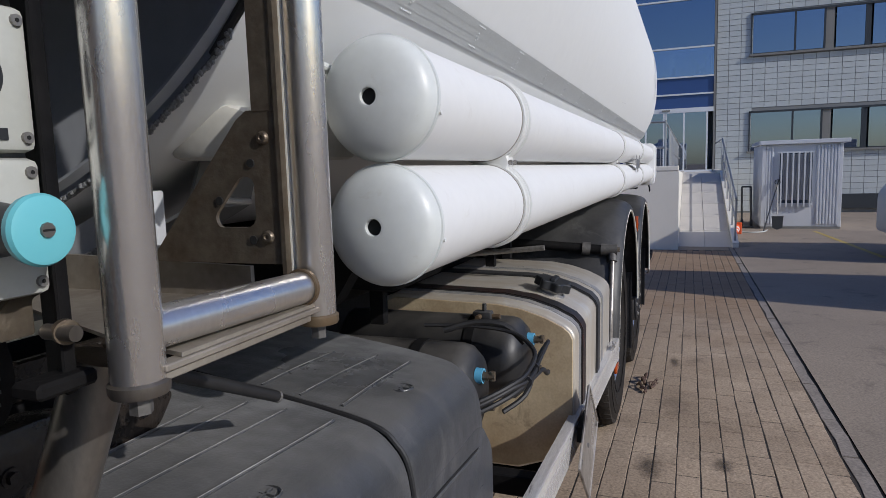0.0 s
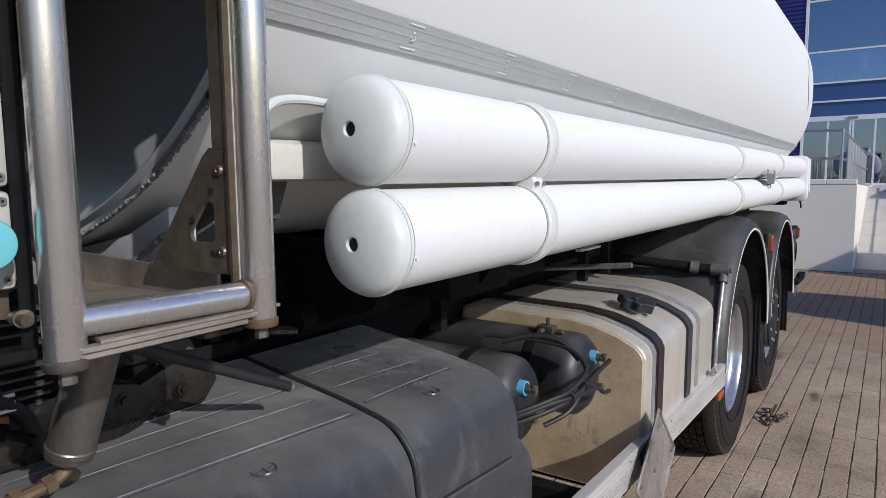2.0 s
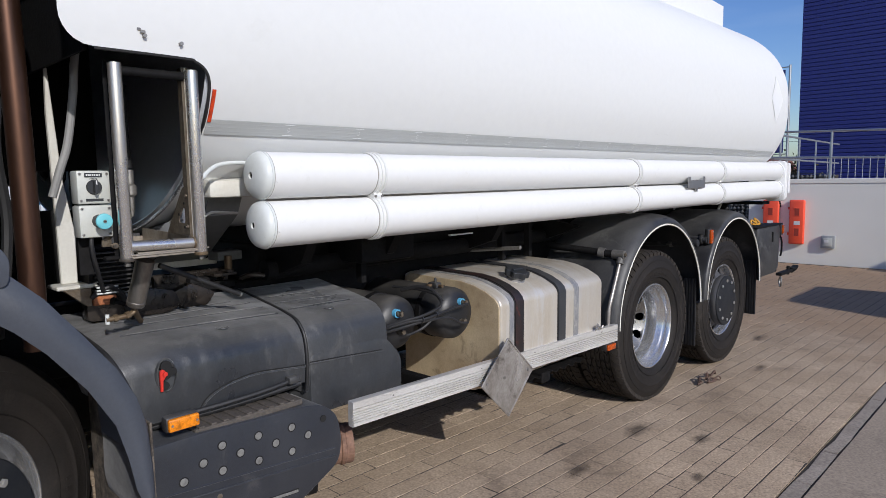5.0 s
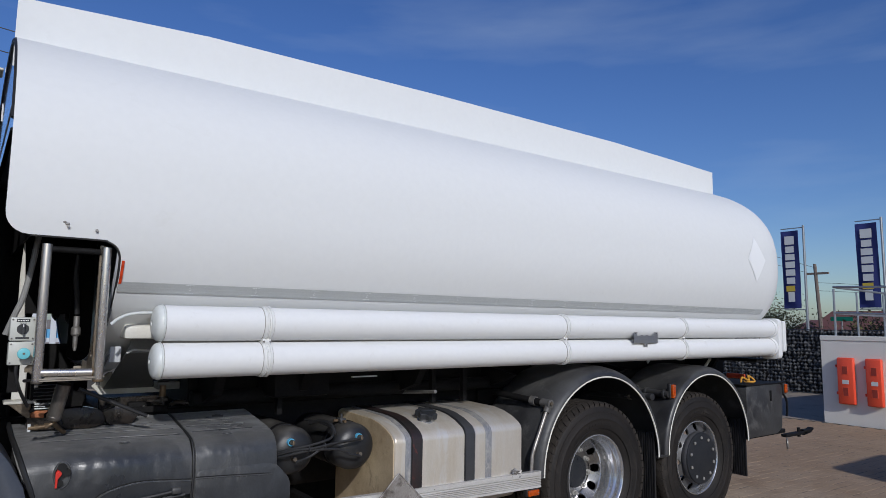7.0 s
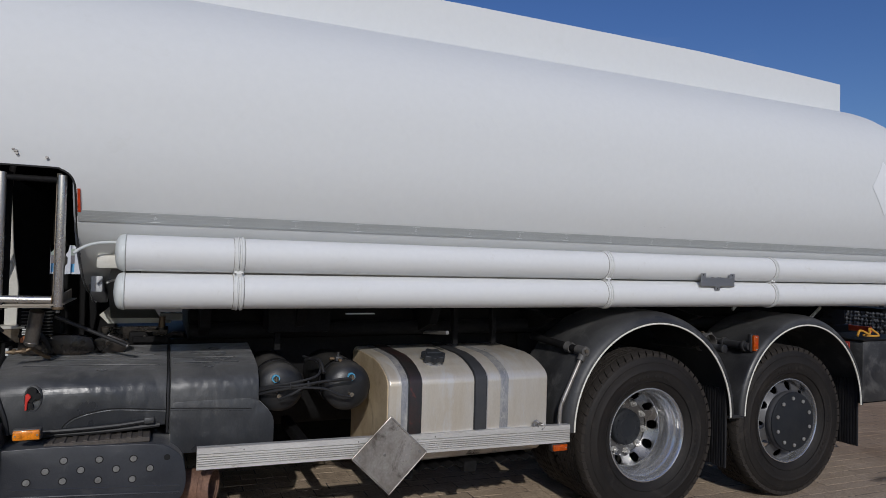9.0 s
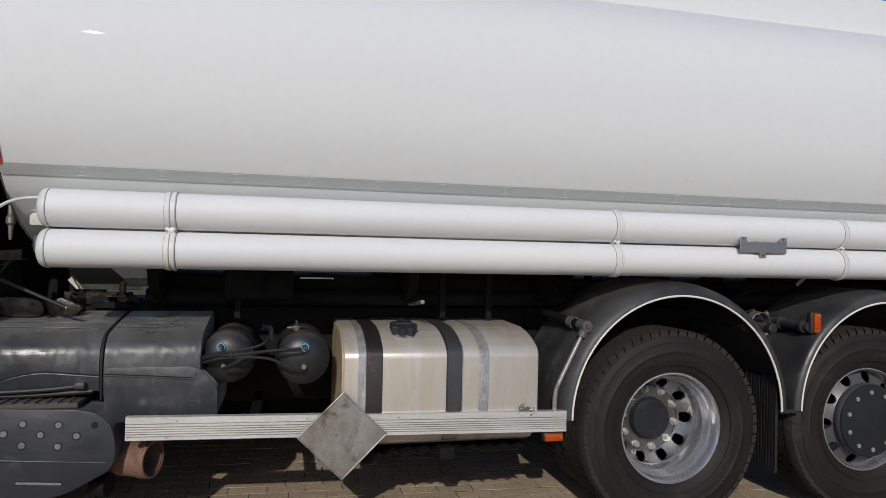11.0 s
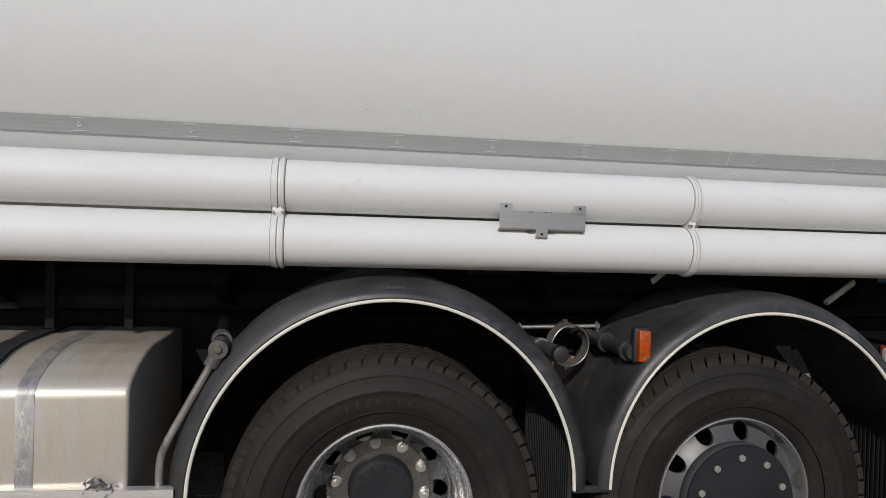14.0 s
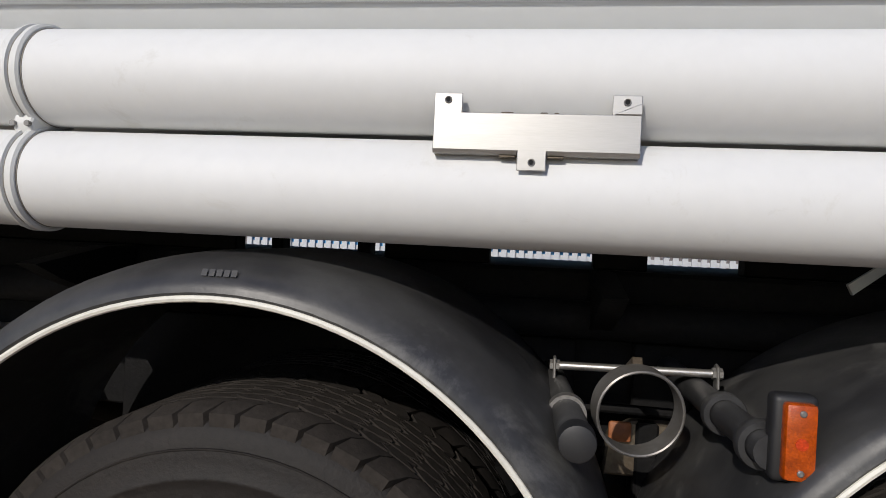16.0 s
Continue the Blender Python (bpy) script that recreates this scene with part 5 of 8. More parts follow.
part("air_line", hose([(0.40, 0.30, 1.055), (0.43, 0.22, 1.075), (0.445, 0.13, 1.07), (0.45, 0.07, 1.02)], 0.010, 8), BLACK_RUBBER, truck)
# small valve on the reservoir's crown with its clip
valve = part("air_valve", box((0.545, 0.20, 1.055), (0.585, 0.26, 1.082), 0.006, 2), BLACK_PLASTIC, truck, "small black air valve")
part("valve_stem", rod((0.565, 0.225, 1.08), (0.565, 0.225, 1.105), 0.007, seg=8), BLACK_PLASTIC, valve)
part("valve_port", rod((0.52, 0.235, 1.068), (0.548, 0.235, 1.068), 0.008, seg=8), BRASS, valve)
part("valve_port", rod((0.565, 0.175, 1.066), (0.565, 0.202, 1.066), 0.008, seg=8), BRASS, valve)

# ---- fuel tank ----
FUEL = [(0.18, 0.475), (0.07, 0.515), (0.005, 0.580), (-0.018, 0.615), (-0.022, 0.955), (-0.012, 0.978), (0.010, 0.998), (0.075, 1.030), (0.16, 1.056), (0.25, 1.070), (0.64, 1.080), (0.69, 1.06), (0.70, 1.0), (0.70, 0.475)]
fuel = part("fuel_tank", prism(FUEL, "X", 0.781, 1.770, 0.016, 3), FUEL_ALU, truck, "tarnished aluminium fuel tank with black straps", angle=40)


GREY_STRAP = material("dark grey strap paint", (0.030, 0.031, 0.034), 0.5, 0, 0.6, 9, (0.05, 0.048, 0.046), 0.5, 0.1, 90)
end = bmesh.new()
prism([(y * 0.97 + 0.008, 0.475 + (z - 0.475) * 0.965 + 0.010) for y, z in FUEL], "X", 0.7765, 0.7830, 0.002, 1, bm=end)
part("end_plate", end, FUEL_END, fuel, "tan tarnished end plate", angle=40)


def fuel_band(x, w, off, mat, name, thick=0.003, label=""):
    line = [(y - (off if y < 0.2 else 0), z + (off if y > 0.0 else off * 0.4)) for y, z in FUEL[1:11]]
    bm = bmesh.new()
    A = [[bm.verts.new((xx, y, z)) for y, z in line] for xx in (x - w, x + w)]
    for k in range(len(line) - 1):
        bm.faces.new((A[0][k], A[0][k + 1], A[1][k + 1], A[1][k]))
    bmesh.ops.recalc_face_normals(bm, faces=bm.faces)
    bmesh.ops.solidify(bm, geom=bm.faces[:], thickness=thick)
    return part(name, bm, mat, fuel, label)


fuel_band(0.930, 0.040, 0.004, BLACK_RUBBER, "strap_pad", 0.003)
fuel_band(0.930, 0.033, 0.008, STRAP, "strap", 0.004, "black steel strap with rust")
fuel_band(1.325, 0.040, 0.004, BLACK_RUBBER, "strap_pad", 0.003)
fuel_band(1.325, 0.033, 0.008, GREY_STRAP, "strap", 0.004, "dark grey steel strap")
fuel_band(1.478, 0.026, 0.0015, FUEL_BARE, "bare_band", 0.0012)
fuel_band(0.872, 0.020, 0.0015, FUEL_BARE, "bare_band", 0.0012)
fuel_band(1.362, 0.010, 0.0015, FUEL_BARE, "bare_band", 0.0012)
part("filler_neck", moved(lathe([(0.0, 0.055), (0.012, 0.055), (0.018, 0.045), (0.03, 0.045)], (0, 0, 0), "Z", 28), Matrix.Translation((1.088, 0.125, 1.038)) @ Matrix.Rotation(radians(17), 4, "X")), FUEL_BARE, fuel)
cap_bm = bmesh.new()
pts = []
for k in range(48):
    a = 2 * math.pi * k / 48
    pts.append(((0.064 + 0.008 * math.cos(7 * a)) * math.cos(a), (0.064 + 0.008 * math.cos(7 * a)) * math.sin(a)))
prism(pts, "Z", 0.028, 0.062, 0.003, 1, bm=cap_bm)
box((-0.045, -0.010, 0.06), (0.045, 0.010, 0.072), 0.003, 1, bm=cap_bm)
part("filler_cap", moved(cap_bm, Matrix.Translation((1.088, 0.125, 1.038)) @ Matrix.Rotation(radians(17), 4, "X")), DARK_LABEL, fuel, "black lobed plastic fuel cap")
random.seed(8)
part("foil_scrap", grid_sheet(lambda u, v: Vector((1.655 + 0.085 * u + random.uniform(-0.004, 0.004), -0.040 - random.uniform(0.0, 0.014), 0.668 + 0.034 * v + 0.010 * math.sin(6 * u) + random.uniform(-0.005, 0.005))), 9, 4, 0.001), NUT, fuel, "crumpled bright foil scrap", smooth=False)
for x in (0.930, 1.325):
    part("tank_bracket", box((x - 0.04, 0.08, 0.41), (x + 0.04, 0.70, 0.472), 0.006, 1), CHASSIS, truck)
random.seed(3)
part("heat_shield", grid_sheet(lambda u, v: Vector((0.82 + 0.95 * u, 0.09 + 0.4 * v, 0.455 - 0.01 * math.sin(70 * u))), 60, 2, 0.003), CHASSIS, truck)

# ---- side guard bar, diamond plate ----
def bar_mesh():
    bm = bmesh.new()
    prof = [(0.03, -0.053), (0.0, -0.053)]
    cuts = [0.0, 0.17, 0.27, 0.37, 0.47, 0.57, 0.70, 1.0]
    for ca, cb in zip(cuts, cuts[1:]):
        z0, z1 = -0.053 + 0.1060 * ca, -0.053 + 0.1060 * cb
        prof += [(0.006, z0 + 0.0006), (-0.0032, z0 + 0.0022), (-0.0032, z1 - 0.0022), (0.006, z1 - 0.0006)]
    prof += [(0.0, 0.053), (0.03, 0.053)]
    xs = (-0.165, 1.912)
    R = []
    for x in xs:
        u = (x + 0.165) / 2.077
        y0, zc = -0.012 - 0.036 * u, 0.652 - 0.034 * u
        R.append([bm.verts.new((x, y0 + y, zc + z)) for y, z in prof])
    n = len(prof)
    for k in range(n):
        bm.faces.new((R[0][k], R[0][(k + 1) % n], R[1][(k + 1) % n], R[1][k]))
    bm.faces.new(R[0])
    bm.faces.new(R[1][::-1])
    bmesh.ops.recalc_face_normals(bm, faces=bm.faces)
    return bm


guard = part("side_guard_bar", bar_mesh(), BAR_ALU, truck, "grooved aluminium side guard bar", smooth=False)
for x in (0.05, 0.62, 1.05, 1.72):
    u = (x + 0.165) / 2.077
    part("rivet", rod((x, -0.017 - 0.036 * u, 0.685 - 0.034 * u), (x, -0.012 - 0.036 * u, 0.685 - 0.034 * u), 0.004, seg=8), NUT, guard)
for x in (0.35, 1.55):
    part("guard_arm", box((x, 0.02, 0.60), (x + 0.05, 0.72, 0.66), 0.004, 1), CHASSIS, truck)
DC = Vector((0.782, -0.062, 0.596))
dia = prism([(DC.x - 0.207, DC.z), (DC.x, DC.z - 0.203), (DC.x + 0.207, DC.z), (DC.x, DC.z + 0.203)], "Y", DC.y - 0.002, DC.y + 0.002)
diamond = part("placard_plate", dia, PLATE_ALU, truck, "dull grey aluminium diamond placard plate", smooth=False)
rim_pts = [(DC.x - 0.205, DC.y - 0.003, DC.z), (DC.x, DC.y - 0.003, DC.z - 0.201), (DC.x + 0.205, DC.y - 0.003, DC.z), (DC.x, DC.y - 0.003, DC.z + 0.201)]
for a, b in zip(rim_pts, rim_pts[1:] + rim_pts[:1]):
    part("folded_edge", rod(a, b, 0.0042, seg=8), PLATE_ALU, diamond)
for dx in (-0.165, -0.03, 0.165):
    part("rivet", rod((DC.x + dx, DC.y - 0.007, DC.z + 0.006), (DC.x + dx, DC.y, DC.z + 0.006), 0.008, seg=10), NUT, diamond)
part("placard_bracket", box((0.70, -0.056, 0.63), (0.86, -0.036, 0.68)), CHASSIS, truck)
mk = part("side_marker", box((1.795, -0.040, 0.515), (1.90, 0.0, 0.560), 0.006, 2), BLACK_PLASTIC, truck, "amber side marker lamp under the guard bar")
part("lens", box((1.799, -0.052, 0.519), (1.896, -0.036, 0.556), 0.005, 2), AMBER, mk)
part("screw", rod((1.885, -0.055, 0.5375), (1.885, -0.048, 0.5375), 0.004, seg=8), NUT, mk)

# ---- wheels ----
def annulus_holes(r0, r1, rh, nh, hr, y_of, seg=16):
    """A dished ring with nh round holes; y_of(r) is its depth."""
    bm = bmesh.new()
    half = math.pi / nh
    for s in range(nh):
        mid = 2 * math.pi * (s + 0.5) / nh
        A, B = [], []
        angs = sorted([2 * math.pi * k / seg for k in range(seg)] + [math.atan2(sr * (r1 - rh if sr > 0 else rh - r0), st * half * rh) % (2 * math.pi) for st in (-1, 1) for sr in (-1, 1)])
        for a in angs:
            cu, su = math.cos(a), math.sin(a)
            t = min((half * rh / abs(cu)) if abs(cu) > 1e-6 else 9, ((r1 - rh) / su if su > 1e-6 else (r0 - rh) / su if su < -1e-6 else 9))
            for lst, d in ((A, t), (B, hr)):
                th, r = mid + cu * d / rh, rh + su * d
                lst.append(bm.verts.new((r * math.cos(th), y_of(r), r * math.sin(th))))
        n = len(angs)
        for k in range(n):
            bm.faces.new((A[k], A[(k + 1) % n], B[(k + 1) % n], B[k]))
        # hole wall
        C = [bm.verts.new((v.co.x, v.co.y + 0.012, v.co.z)) for v in B]
        for k in range(n):
            bm.faces.new((B[k], B[(k + 1) % n], C[(k + 1) % n], C[k]))
    bmesh.ops.remove_doubles(bm, verts=bm.verts, dist=2e-4)
    bmesh.ops.recalc_face_normals(bm, faces=bm.faces)
    return bm


TR = 0.540
WHEEL_NUT = material("galvanised wheel nut", (0.52, 0.51, 0.49), 0.34, 0.6, 0.5, 60, (0.28, 0.26, 0.23), 0.5)
TREAD = material("dusty tread rubber", (0.034, 0.029, 0.025), 0.85, 0, 0.7, 9, (0.018, 0.0155, 0.0135), 0.5, 0.25, 90, 0.3, 150, spec=0.2)
# drive disc: dust, plus the dish's shadow put into its darker tone
RIM_DUSTY_SHADED = material("dusty shaded wheel disc", (0.26, 0.257, 0.252), 0.27, 0.85, 0.7, 7, (0.16, 0.152, 0.14), 0.5, 0.08, 120, rough_var=0.07, wear=((0.07, 0.06, 0.052), 0.5, 14, 0.58))
# tag disc and shoulder, darker than the rim: their shade is in the colour
DISC_SHADED = material("shaded dark wheel disc", (0.10, 0.10, 0.105), 0.42, 0.25, 0.6, 7, (0.07, 0.068, 0.065), 0.5, 0.08, 120, rough_var=0.06, wear=((0.05, 0.045, 0.04), 0.5, 18, 0.58))


def tyre_mesh(width=0.30):
    prof = [(0.012, 0.298), (0.000, 0.306), (-0.012, 0.330), (-0.026, 0.362), (-0.033, 0.400), (-0.033, 0.415), (-0.0355, 0.418), (-0.0355, 0.424), (-0.033, 0.427), (-0.031, 0.455),
            (-0.024, 0.488), (-0.015, 0.506), (-0.004, 0.517), (0.010, 0.520), (width - 0.02, 0.520), (width + 0.01, 0.50), (width + 0.03, 0.42), (width, 0.31), (width - 0.02, 0.298)]
    return lathe(prof, (0, 0, 0), "Y", 72)


def tread_mesh(width=0.30):
    bm = bmesh.new()
    n = 58
    pitch = 2 * math.pi / n
    rows = [(-0.016, 0.042), (0.050, 0.079), (0.086, 0.115), (0.122, 0.151), (0.158, 0.187), (0.194, 0.223), (0.231, width - 0.004)]
    for j, (ya, yb) in enumerate(rows):
        for k in range(n):
            a0 = pitch * (k + (0.5 if j % 2 else 0))
            ym = (ya + yb) / 2
            if j == 0:
                # slanted shoulder blocks with notches at the edge
                outline = [(ya, a0), (ym, a0 - 0.36 * pitch), (yb, a0 - 0.72 * pitch), (yb, a0 + 0.20 * pitch), (ym, a0 + 0.57 * pitch), (ya, a0 + 0.82 * pitch)]
            else:
                # chevron blocks, every other gap wide
                da, sk = pitch * (0.86 if k % 2 else 0.70), 0.42 * pitch * (1 if j % 2 else -1)
                outline = [(ya, a0), (ym, a0 + sk), (yb, a0 + sk * 0.2), (yb, a0 + sk * 0.2 + da), (ym, a0 + sk + da), (ya, a0 + da)]
            V = []
            for yy, aa in outline:
                lo, hi = 0.512, TR
                if j == 0 and yy == ya:
                    hi, lo = TR - 0.013, 0.500
                V.append([bm.verts.new((r * math.cos(aa), yy, r * math.sin(aa))) for r in (lo, hi)])
            bm.faces.new([V[i][1] for i in (0, 1, 4, 5)])
            bm.faces.new([V[i][1] for i in (1, 2, 3, 4)])
            for i in range(6):
                i2 = (i + 1) % 6
                bm.faces.new((V[i][0], V[i2][0], V[i2][1], V[i][1]))
    bmesh.ops.recalc_face_normals(bm, faces=bm.faces)
    return bm


def sidewall_marks(cx, cz, parent, y):
    """Raised worn lettering blocks and rings on the sidewall."""
    bm = bmesh.new()
    rng = random.Random(int(cx * 100))
    for base in (70, 200, 320):
        for k in range(9):
            a = math.radians(base + 5.2 * k)
            w = rng.uniform(0.008, 0.014)
            m = Matrix.Translation((cx + 0.385 * math.cos(a), y, cz + 0.385 * math.sin(a))) @ Matrix.Rotation(-a, 4, "Y")
            merge(bm, moved(box((-0.011, -0.0012, -w), (0.011, 0.002, w * 0.3), 0.001, 1), m))
    for r in (0.352, 0.446, 0.4495, 0.453, 0.470):
        merge(bm, lathe([(y + 0.001, r - 0.0022), (y - 0.0035 + (0.004 if r > 0.44 else 0.008), r - 0.0012), (y - 0.0035 + (0.004 if r > 0.44 else 0.008), r + 0.0012), (y + 0.006, r + 0.0022)], (cx, 0, cz), "Y", 64))
    part("sidewall_relief", bm, RUBBER, parent, smooth=False, kind="stuff")


def wheel(name, cx, y, cz, style, spin=0.0, lugs=True, label="", hub_size=1.0):
    w = part(name, rod((cx, y + 0.255, cz), (cx, y + 0.31, cz), 0.10, seg=24), CHASSIS, truck, label)
    at = Matrix.Translation((cx, y, cz)) @ Matrix.Rotation(spin, 4, "Y")
    tyre = part("tyre", moved(tyre_mesh(0.29), at), RUBBER, w, "dusty black truck tyre", angle=40)
    if lugs:
        part("tread", moved(tread_mesh(0.29), at), TREAD, tyre, angle=40, kind="stuff")
    sidewall_marks(cx, cz, tyre, y - 0.031)
    if style == "dish":
        prof = [(0.020, 0.300), (0.004, 0.304), (-0.002, 0.302), (-0.003, 0.296), (0.003, 0.290), (0.016, 0.285), (0.030, 0.281), (0.042, 0.279), (0.050, 0.273), (0.060, 0.266), (0.078, 0.263), (0.086, 0.257), (0.094, 0.2535),
                (0.150, 0.2525), (0.164, 0.2515), (0.173, 0.2495), (0.177, 0.2465)]
        part("rim", moved(lathe(prof, (0, 0, 0), "Y", 72), at), RIM, w, "silver deep-dish wheel rim", angle=50)
        part("wheel_disc", moved(annulus_holes(0.1825, 0.2467, 0.2145, 10, 0.0305, lambda r: 0.177 + 0.058 * ((0.2467 - r) / 0.0632) ** 0.9 if r < 0.2467 else 0.177), at), RIM_DUSTY_SHADED, w, angle=50)
        part("nut_flange", moved(lathe([(0.2345, 0.1840), (0.236, 0.1990), (0.2395, 0.1985), (0.241, 0.1955), (0.243, 0.190), (0.243, 0.105)], (0, 0, 0), "Y", 56), at), RIM_DUSTY_SHADED, w, angle=40)
        part("hub", moved(lathe([(0.244, 0.122), (0.222, 0.120), (0.204, 0.116), (0.197, 0.109), (0.194, 0.100), (0.194, 0.066), (0.1925, 0.064), (0.1925, 0.0)], (0, 0, 0), "Y", 48), at), HUB, w, "dark grey hub cover", angle=25)
        nuts = [(0.1675, 0.218, 0.244, 0.0165, 10), (0.092, 0.188, 0.195, 0.0062, 12)]
    else:
        prof = [(0.020, 0.300), (0.004, 0.304), (-0.002, 0.302), (-0.003, 0.297), (0.004, 0.291), (0.016, 0.2875), (0.036, 0.285), (0.055, 0.2835), (0.062, 0.2795)]
        part("rim", moved(lathe(prof, (0, 0, 0), "Y", 72), at), RIM, w, "silver wheel rim", angle=50)
        part("wheel_disc", moved(annulus_holes(0.2080, 0.2797, 0.2440, 10, 0.0325, lambda r: 0.062 - 0.040 * (max(0.0, 0.2797 - r) / 0.0717) ** 1.4), at), DISC_SHADED, w, "wheel disc with round hand holes, darkened as in shade", angle=50)
        part("shoulder", moved(lathe([(0.0222, 0.2085), (0.010, 0.2135), (-0.006, 0.2150), (-0.020, 0.2145), (-0.029, 0.211), (-0.031, 0.19)], (0, 0, 0), "Y", 64), at), DISC_SHADED if hub_size == 1.0 else HUB, w, "wheel shoulder", angle=60)
        part("hub", moved(lathe([(ya, ra * hub_size) for ya, ra in ((-0.026, 0.2115), (-0.036, 0.2110), (-0.0405, 0.2075), (-0.0415, 0.202), (-0.0415, 0.128), (-0.0430, 0.124), (-0.0430, 0.0))], (0, 0, 0), "Y", 56), at), HUB, w, "dark grey round hub cover", angle=25)
        for k in range(10):
            a = 2 * math.pi * (k + 0.25) / 10 + spin
            # flat near-black disc paints the shade of the nut's recess
            part("nut_recess", rod((cx + 0.1675 * math.cos(a), y - 0.0428, cz + 0.1675 * math.sin(a)), (cx + 0.1675 * math.cos(a), y - 0.040, cz + 0.1675 * math.sin(a)), 0.0185, seg=16), DARK_HOLE, w)
        nuts = [(0.1675, -0.0500, -0.038, 0.0135, 10)]
    for rr, ya, yb, nr, n in nuts:
        for k in range(n):
            a = 2 * math.pi * (k + 0.25) / n + spin
            c = Vector((cx + rr * math.cos(a), 0, cz + rr * math.sin(a)))
            part("wheel_nut" if rr > 0.12 else "hub_bolt", rod((c.x, y + ya, c.z), (c.x, y + yb, c.z), nr, seg=6), WHEEL_NUT if rr > 0.12 else HUB, w)
            if rr > 0.12:
                part("stud", rod((c.x, y + ya - (0.010 if style == "dish" else 0.002), c.z), (c.x, y + ya + 0.004, c.z), nr * 0.55, seg=8), WHEEL_NUT, w)
                if style == "dish":
                    part("nut_flange_ring", rod((c.x, y + yb - 0.009, c.z), (c.x, y + yb, c.z), nr * 1.32, seg=14), WHEEL_NUT, w)
    return w


wheel("drive_wheel", 2.572, 0.038, 0.533, "dish", 0.3, True, "truck drive wheel with silver dished rim")
it = part("inner_tyre", moved(tyre_mesh(0.28), Matrix.Translation((2.572, 0.38, 0.533))), RUBBER, truck, angle=40)
part("tread", moved(tread_mesh(0.28), Matrix.Translation((2.572, 0.38, 0.533))), RUBBER, it, angle=40, kind="stuff")
wheel("tag_wheel", 3.861, 0.040, 0.533, "flat", 0.2, True, "truck tag-axle wheel with dark hub cover")
steered = wheel("front_wheel", -1.535, 0.10, 0.612, "flat", 0.0, False, "steered truck front wheel with dark hub cover", 1.085)
# turned on its kingpin
KING = Vector((-1.535, 0.25, 0.612))
steered.matrix_local = Matrix.Translation(KING - HOME[truck]) @ Matrix.Rotation(radians(34), 4, "Z") @ Matrix.Translation(HOME[truck] - KING)
for x, z in ((2.572, 0.533), (3.861, 0.533), (-1.535, 0.612)):
    part("far_wheel", moved(tyre_mesh(0.28), Matrix.Translation((x, 2.02, z))), RUBBER, truck, angle=40)

# ---- mudguards ----
def mudguard(cx, cz, rx, rz, y0, y1, swell=1.0, a0=0.0, a1=180.0):
    n = 48
    # cross line of the guard: (y, radial growth)
    line = [(y0 + 0.006, 0.0), (y0, 0.007), (y0 + 0.004, 0.020), (y0 + 0.016, 0.036), (y0 + 0.038, 0.051), (y0 + 0.072, 0.063), (y0 + 0.12, 0.071), (y0 + 0.18, 0.075), (y1 - 0.05, 0.076), (y1, 0.06)]

    def at(u, v):
        a = math.radians(a0 + (a1 - a0) * u)
        f = v * (len(line) - 1)
        i = min(int(f), len(line) - 2)
        k = f - i
        y = line[i][0] * (1 - k) + line[i + 1][0] * k
        g = line[i][1] * (1 - k) + line[i + 1][1] * k
        g = min(g, 0.036) + max(g - 0.036, 0.0) * (1.0 + (swell - 1.0) * min(1.0, max(0.0, (a - 1.35) / 0.6)))
        return Vector((cx + (rx + g) * math.cos(a), y, cz + (rz + g) * math.sin(a)))
    ob = part("mudguard", grid_sheet(at, n, (len(line) - 1) * 2, 0.005), BLACK_PLASTIC, truck, "black plastic mudguard with cream edge", angle=50)
    edge = [Vector((cx + (rx - 0.003) * math.cos(math.radians(a)), y0 + 0.006, cz + (rz - 0.003) * math.sin(math.radians(a)))) for a in [a0 + (a1 - a0) * k / 28 for k in range(29)]]
    part("edge_trim", hose(edge, 0.0062, 8, 2), CREAM, ob, "cream rubber edge trim")
    return ob


mg1 = mudguard(2.575, 0.620, 0.632, 0.642, -0.052, 0.56)
mudguard(3.930, 0.620, 0.600, 0.612, -0.052, 0.50, 0.2)
mark = bmesh.new()
for k in range(5):
    box((-0.030 + 0.0125 * k, -0.006, -0.0003), (-0.0205 + 0.0125 * k, 0.006, 0.0004), bm=mark)
part("moulded_mark", moved(mark, pose(2.58, -0.0385, 1.300, 62, 0, 0)), BLACK_PLASTIC, mg1)


def flap(x, y0, y1, z0, z1, name="mud_flap"):
    ob = part(name, box((x, y0, z0), (x + 0.008, y1, z1)), BLACK_RUBBER, truck, "ribbed black rubber mud flap")
    n = int((y1 - y0) / 0.022)
    for k in range(n):
        y = y0 + 0.022 * k
        part("flap_rib", box((x - 0.007, y, z0), (x, y + 0.010, z1)), BLACK_RUBBER, ob)
    return ob


flap(3.20, -0.01, 0.52, 0.27, 0.80)
flap(4.545, -0.01, 0.50, 0.30, 0.80)
part("flap_link", box((3.205, -0.035, 0.605), (3.345, -0.01, 0.625), 0.004, 1), BLACK_PLASTIC, truck)
# mudguard stays
st = part("mudguard_stay", rod((2.024, 0.05, 1.098), (1.972, 0.50, 1.135), 0.024, seg=18), CHASSIS, truck, "black mudguard stay with steel drop tube")
part("stay_clamp", rod((2.020, 0.105, 1.102), (2.012, 0.145, 1.106), 0.033, seg=18), DUSTY_IRON, st)
part("knuckle", rod((2.03, -0.03, 1.096), (2.027, 0.05, 1.098), 0.030, seg=14), DUSTY_IRON, st)
part("knuckle_bolt", rod((2.03, -0.042, 1.098), (2.03, -0.028, 1.098), 0.012, seg=6), RUSTY, st)
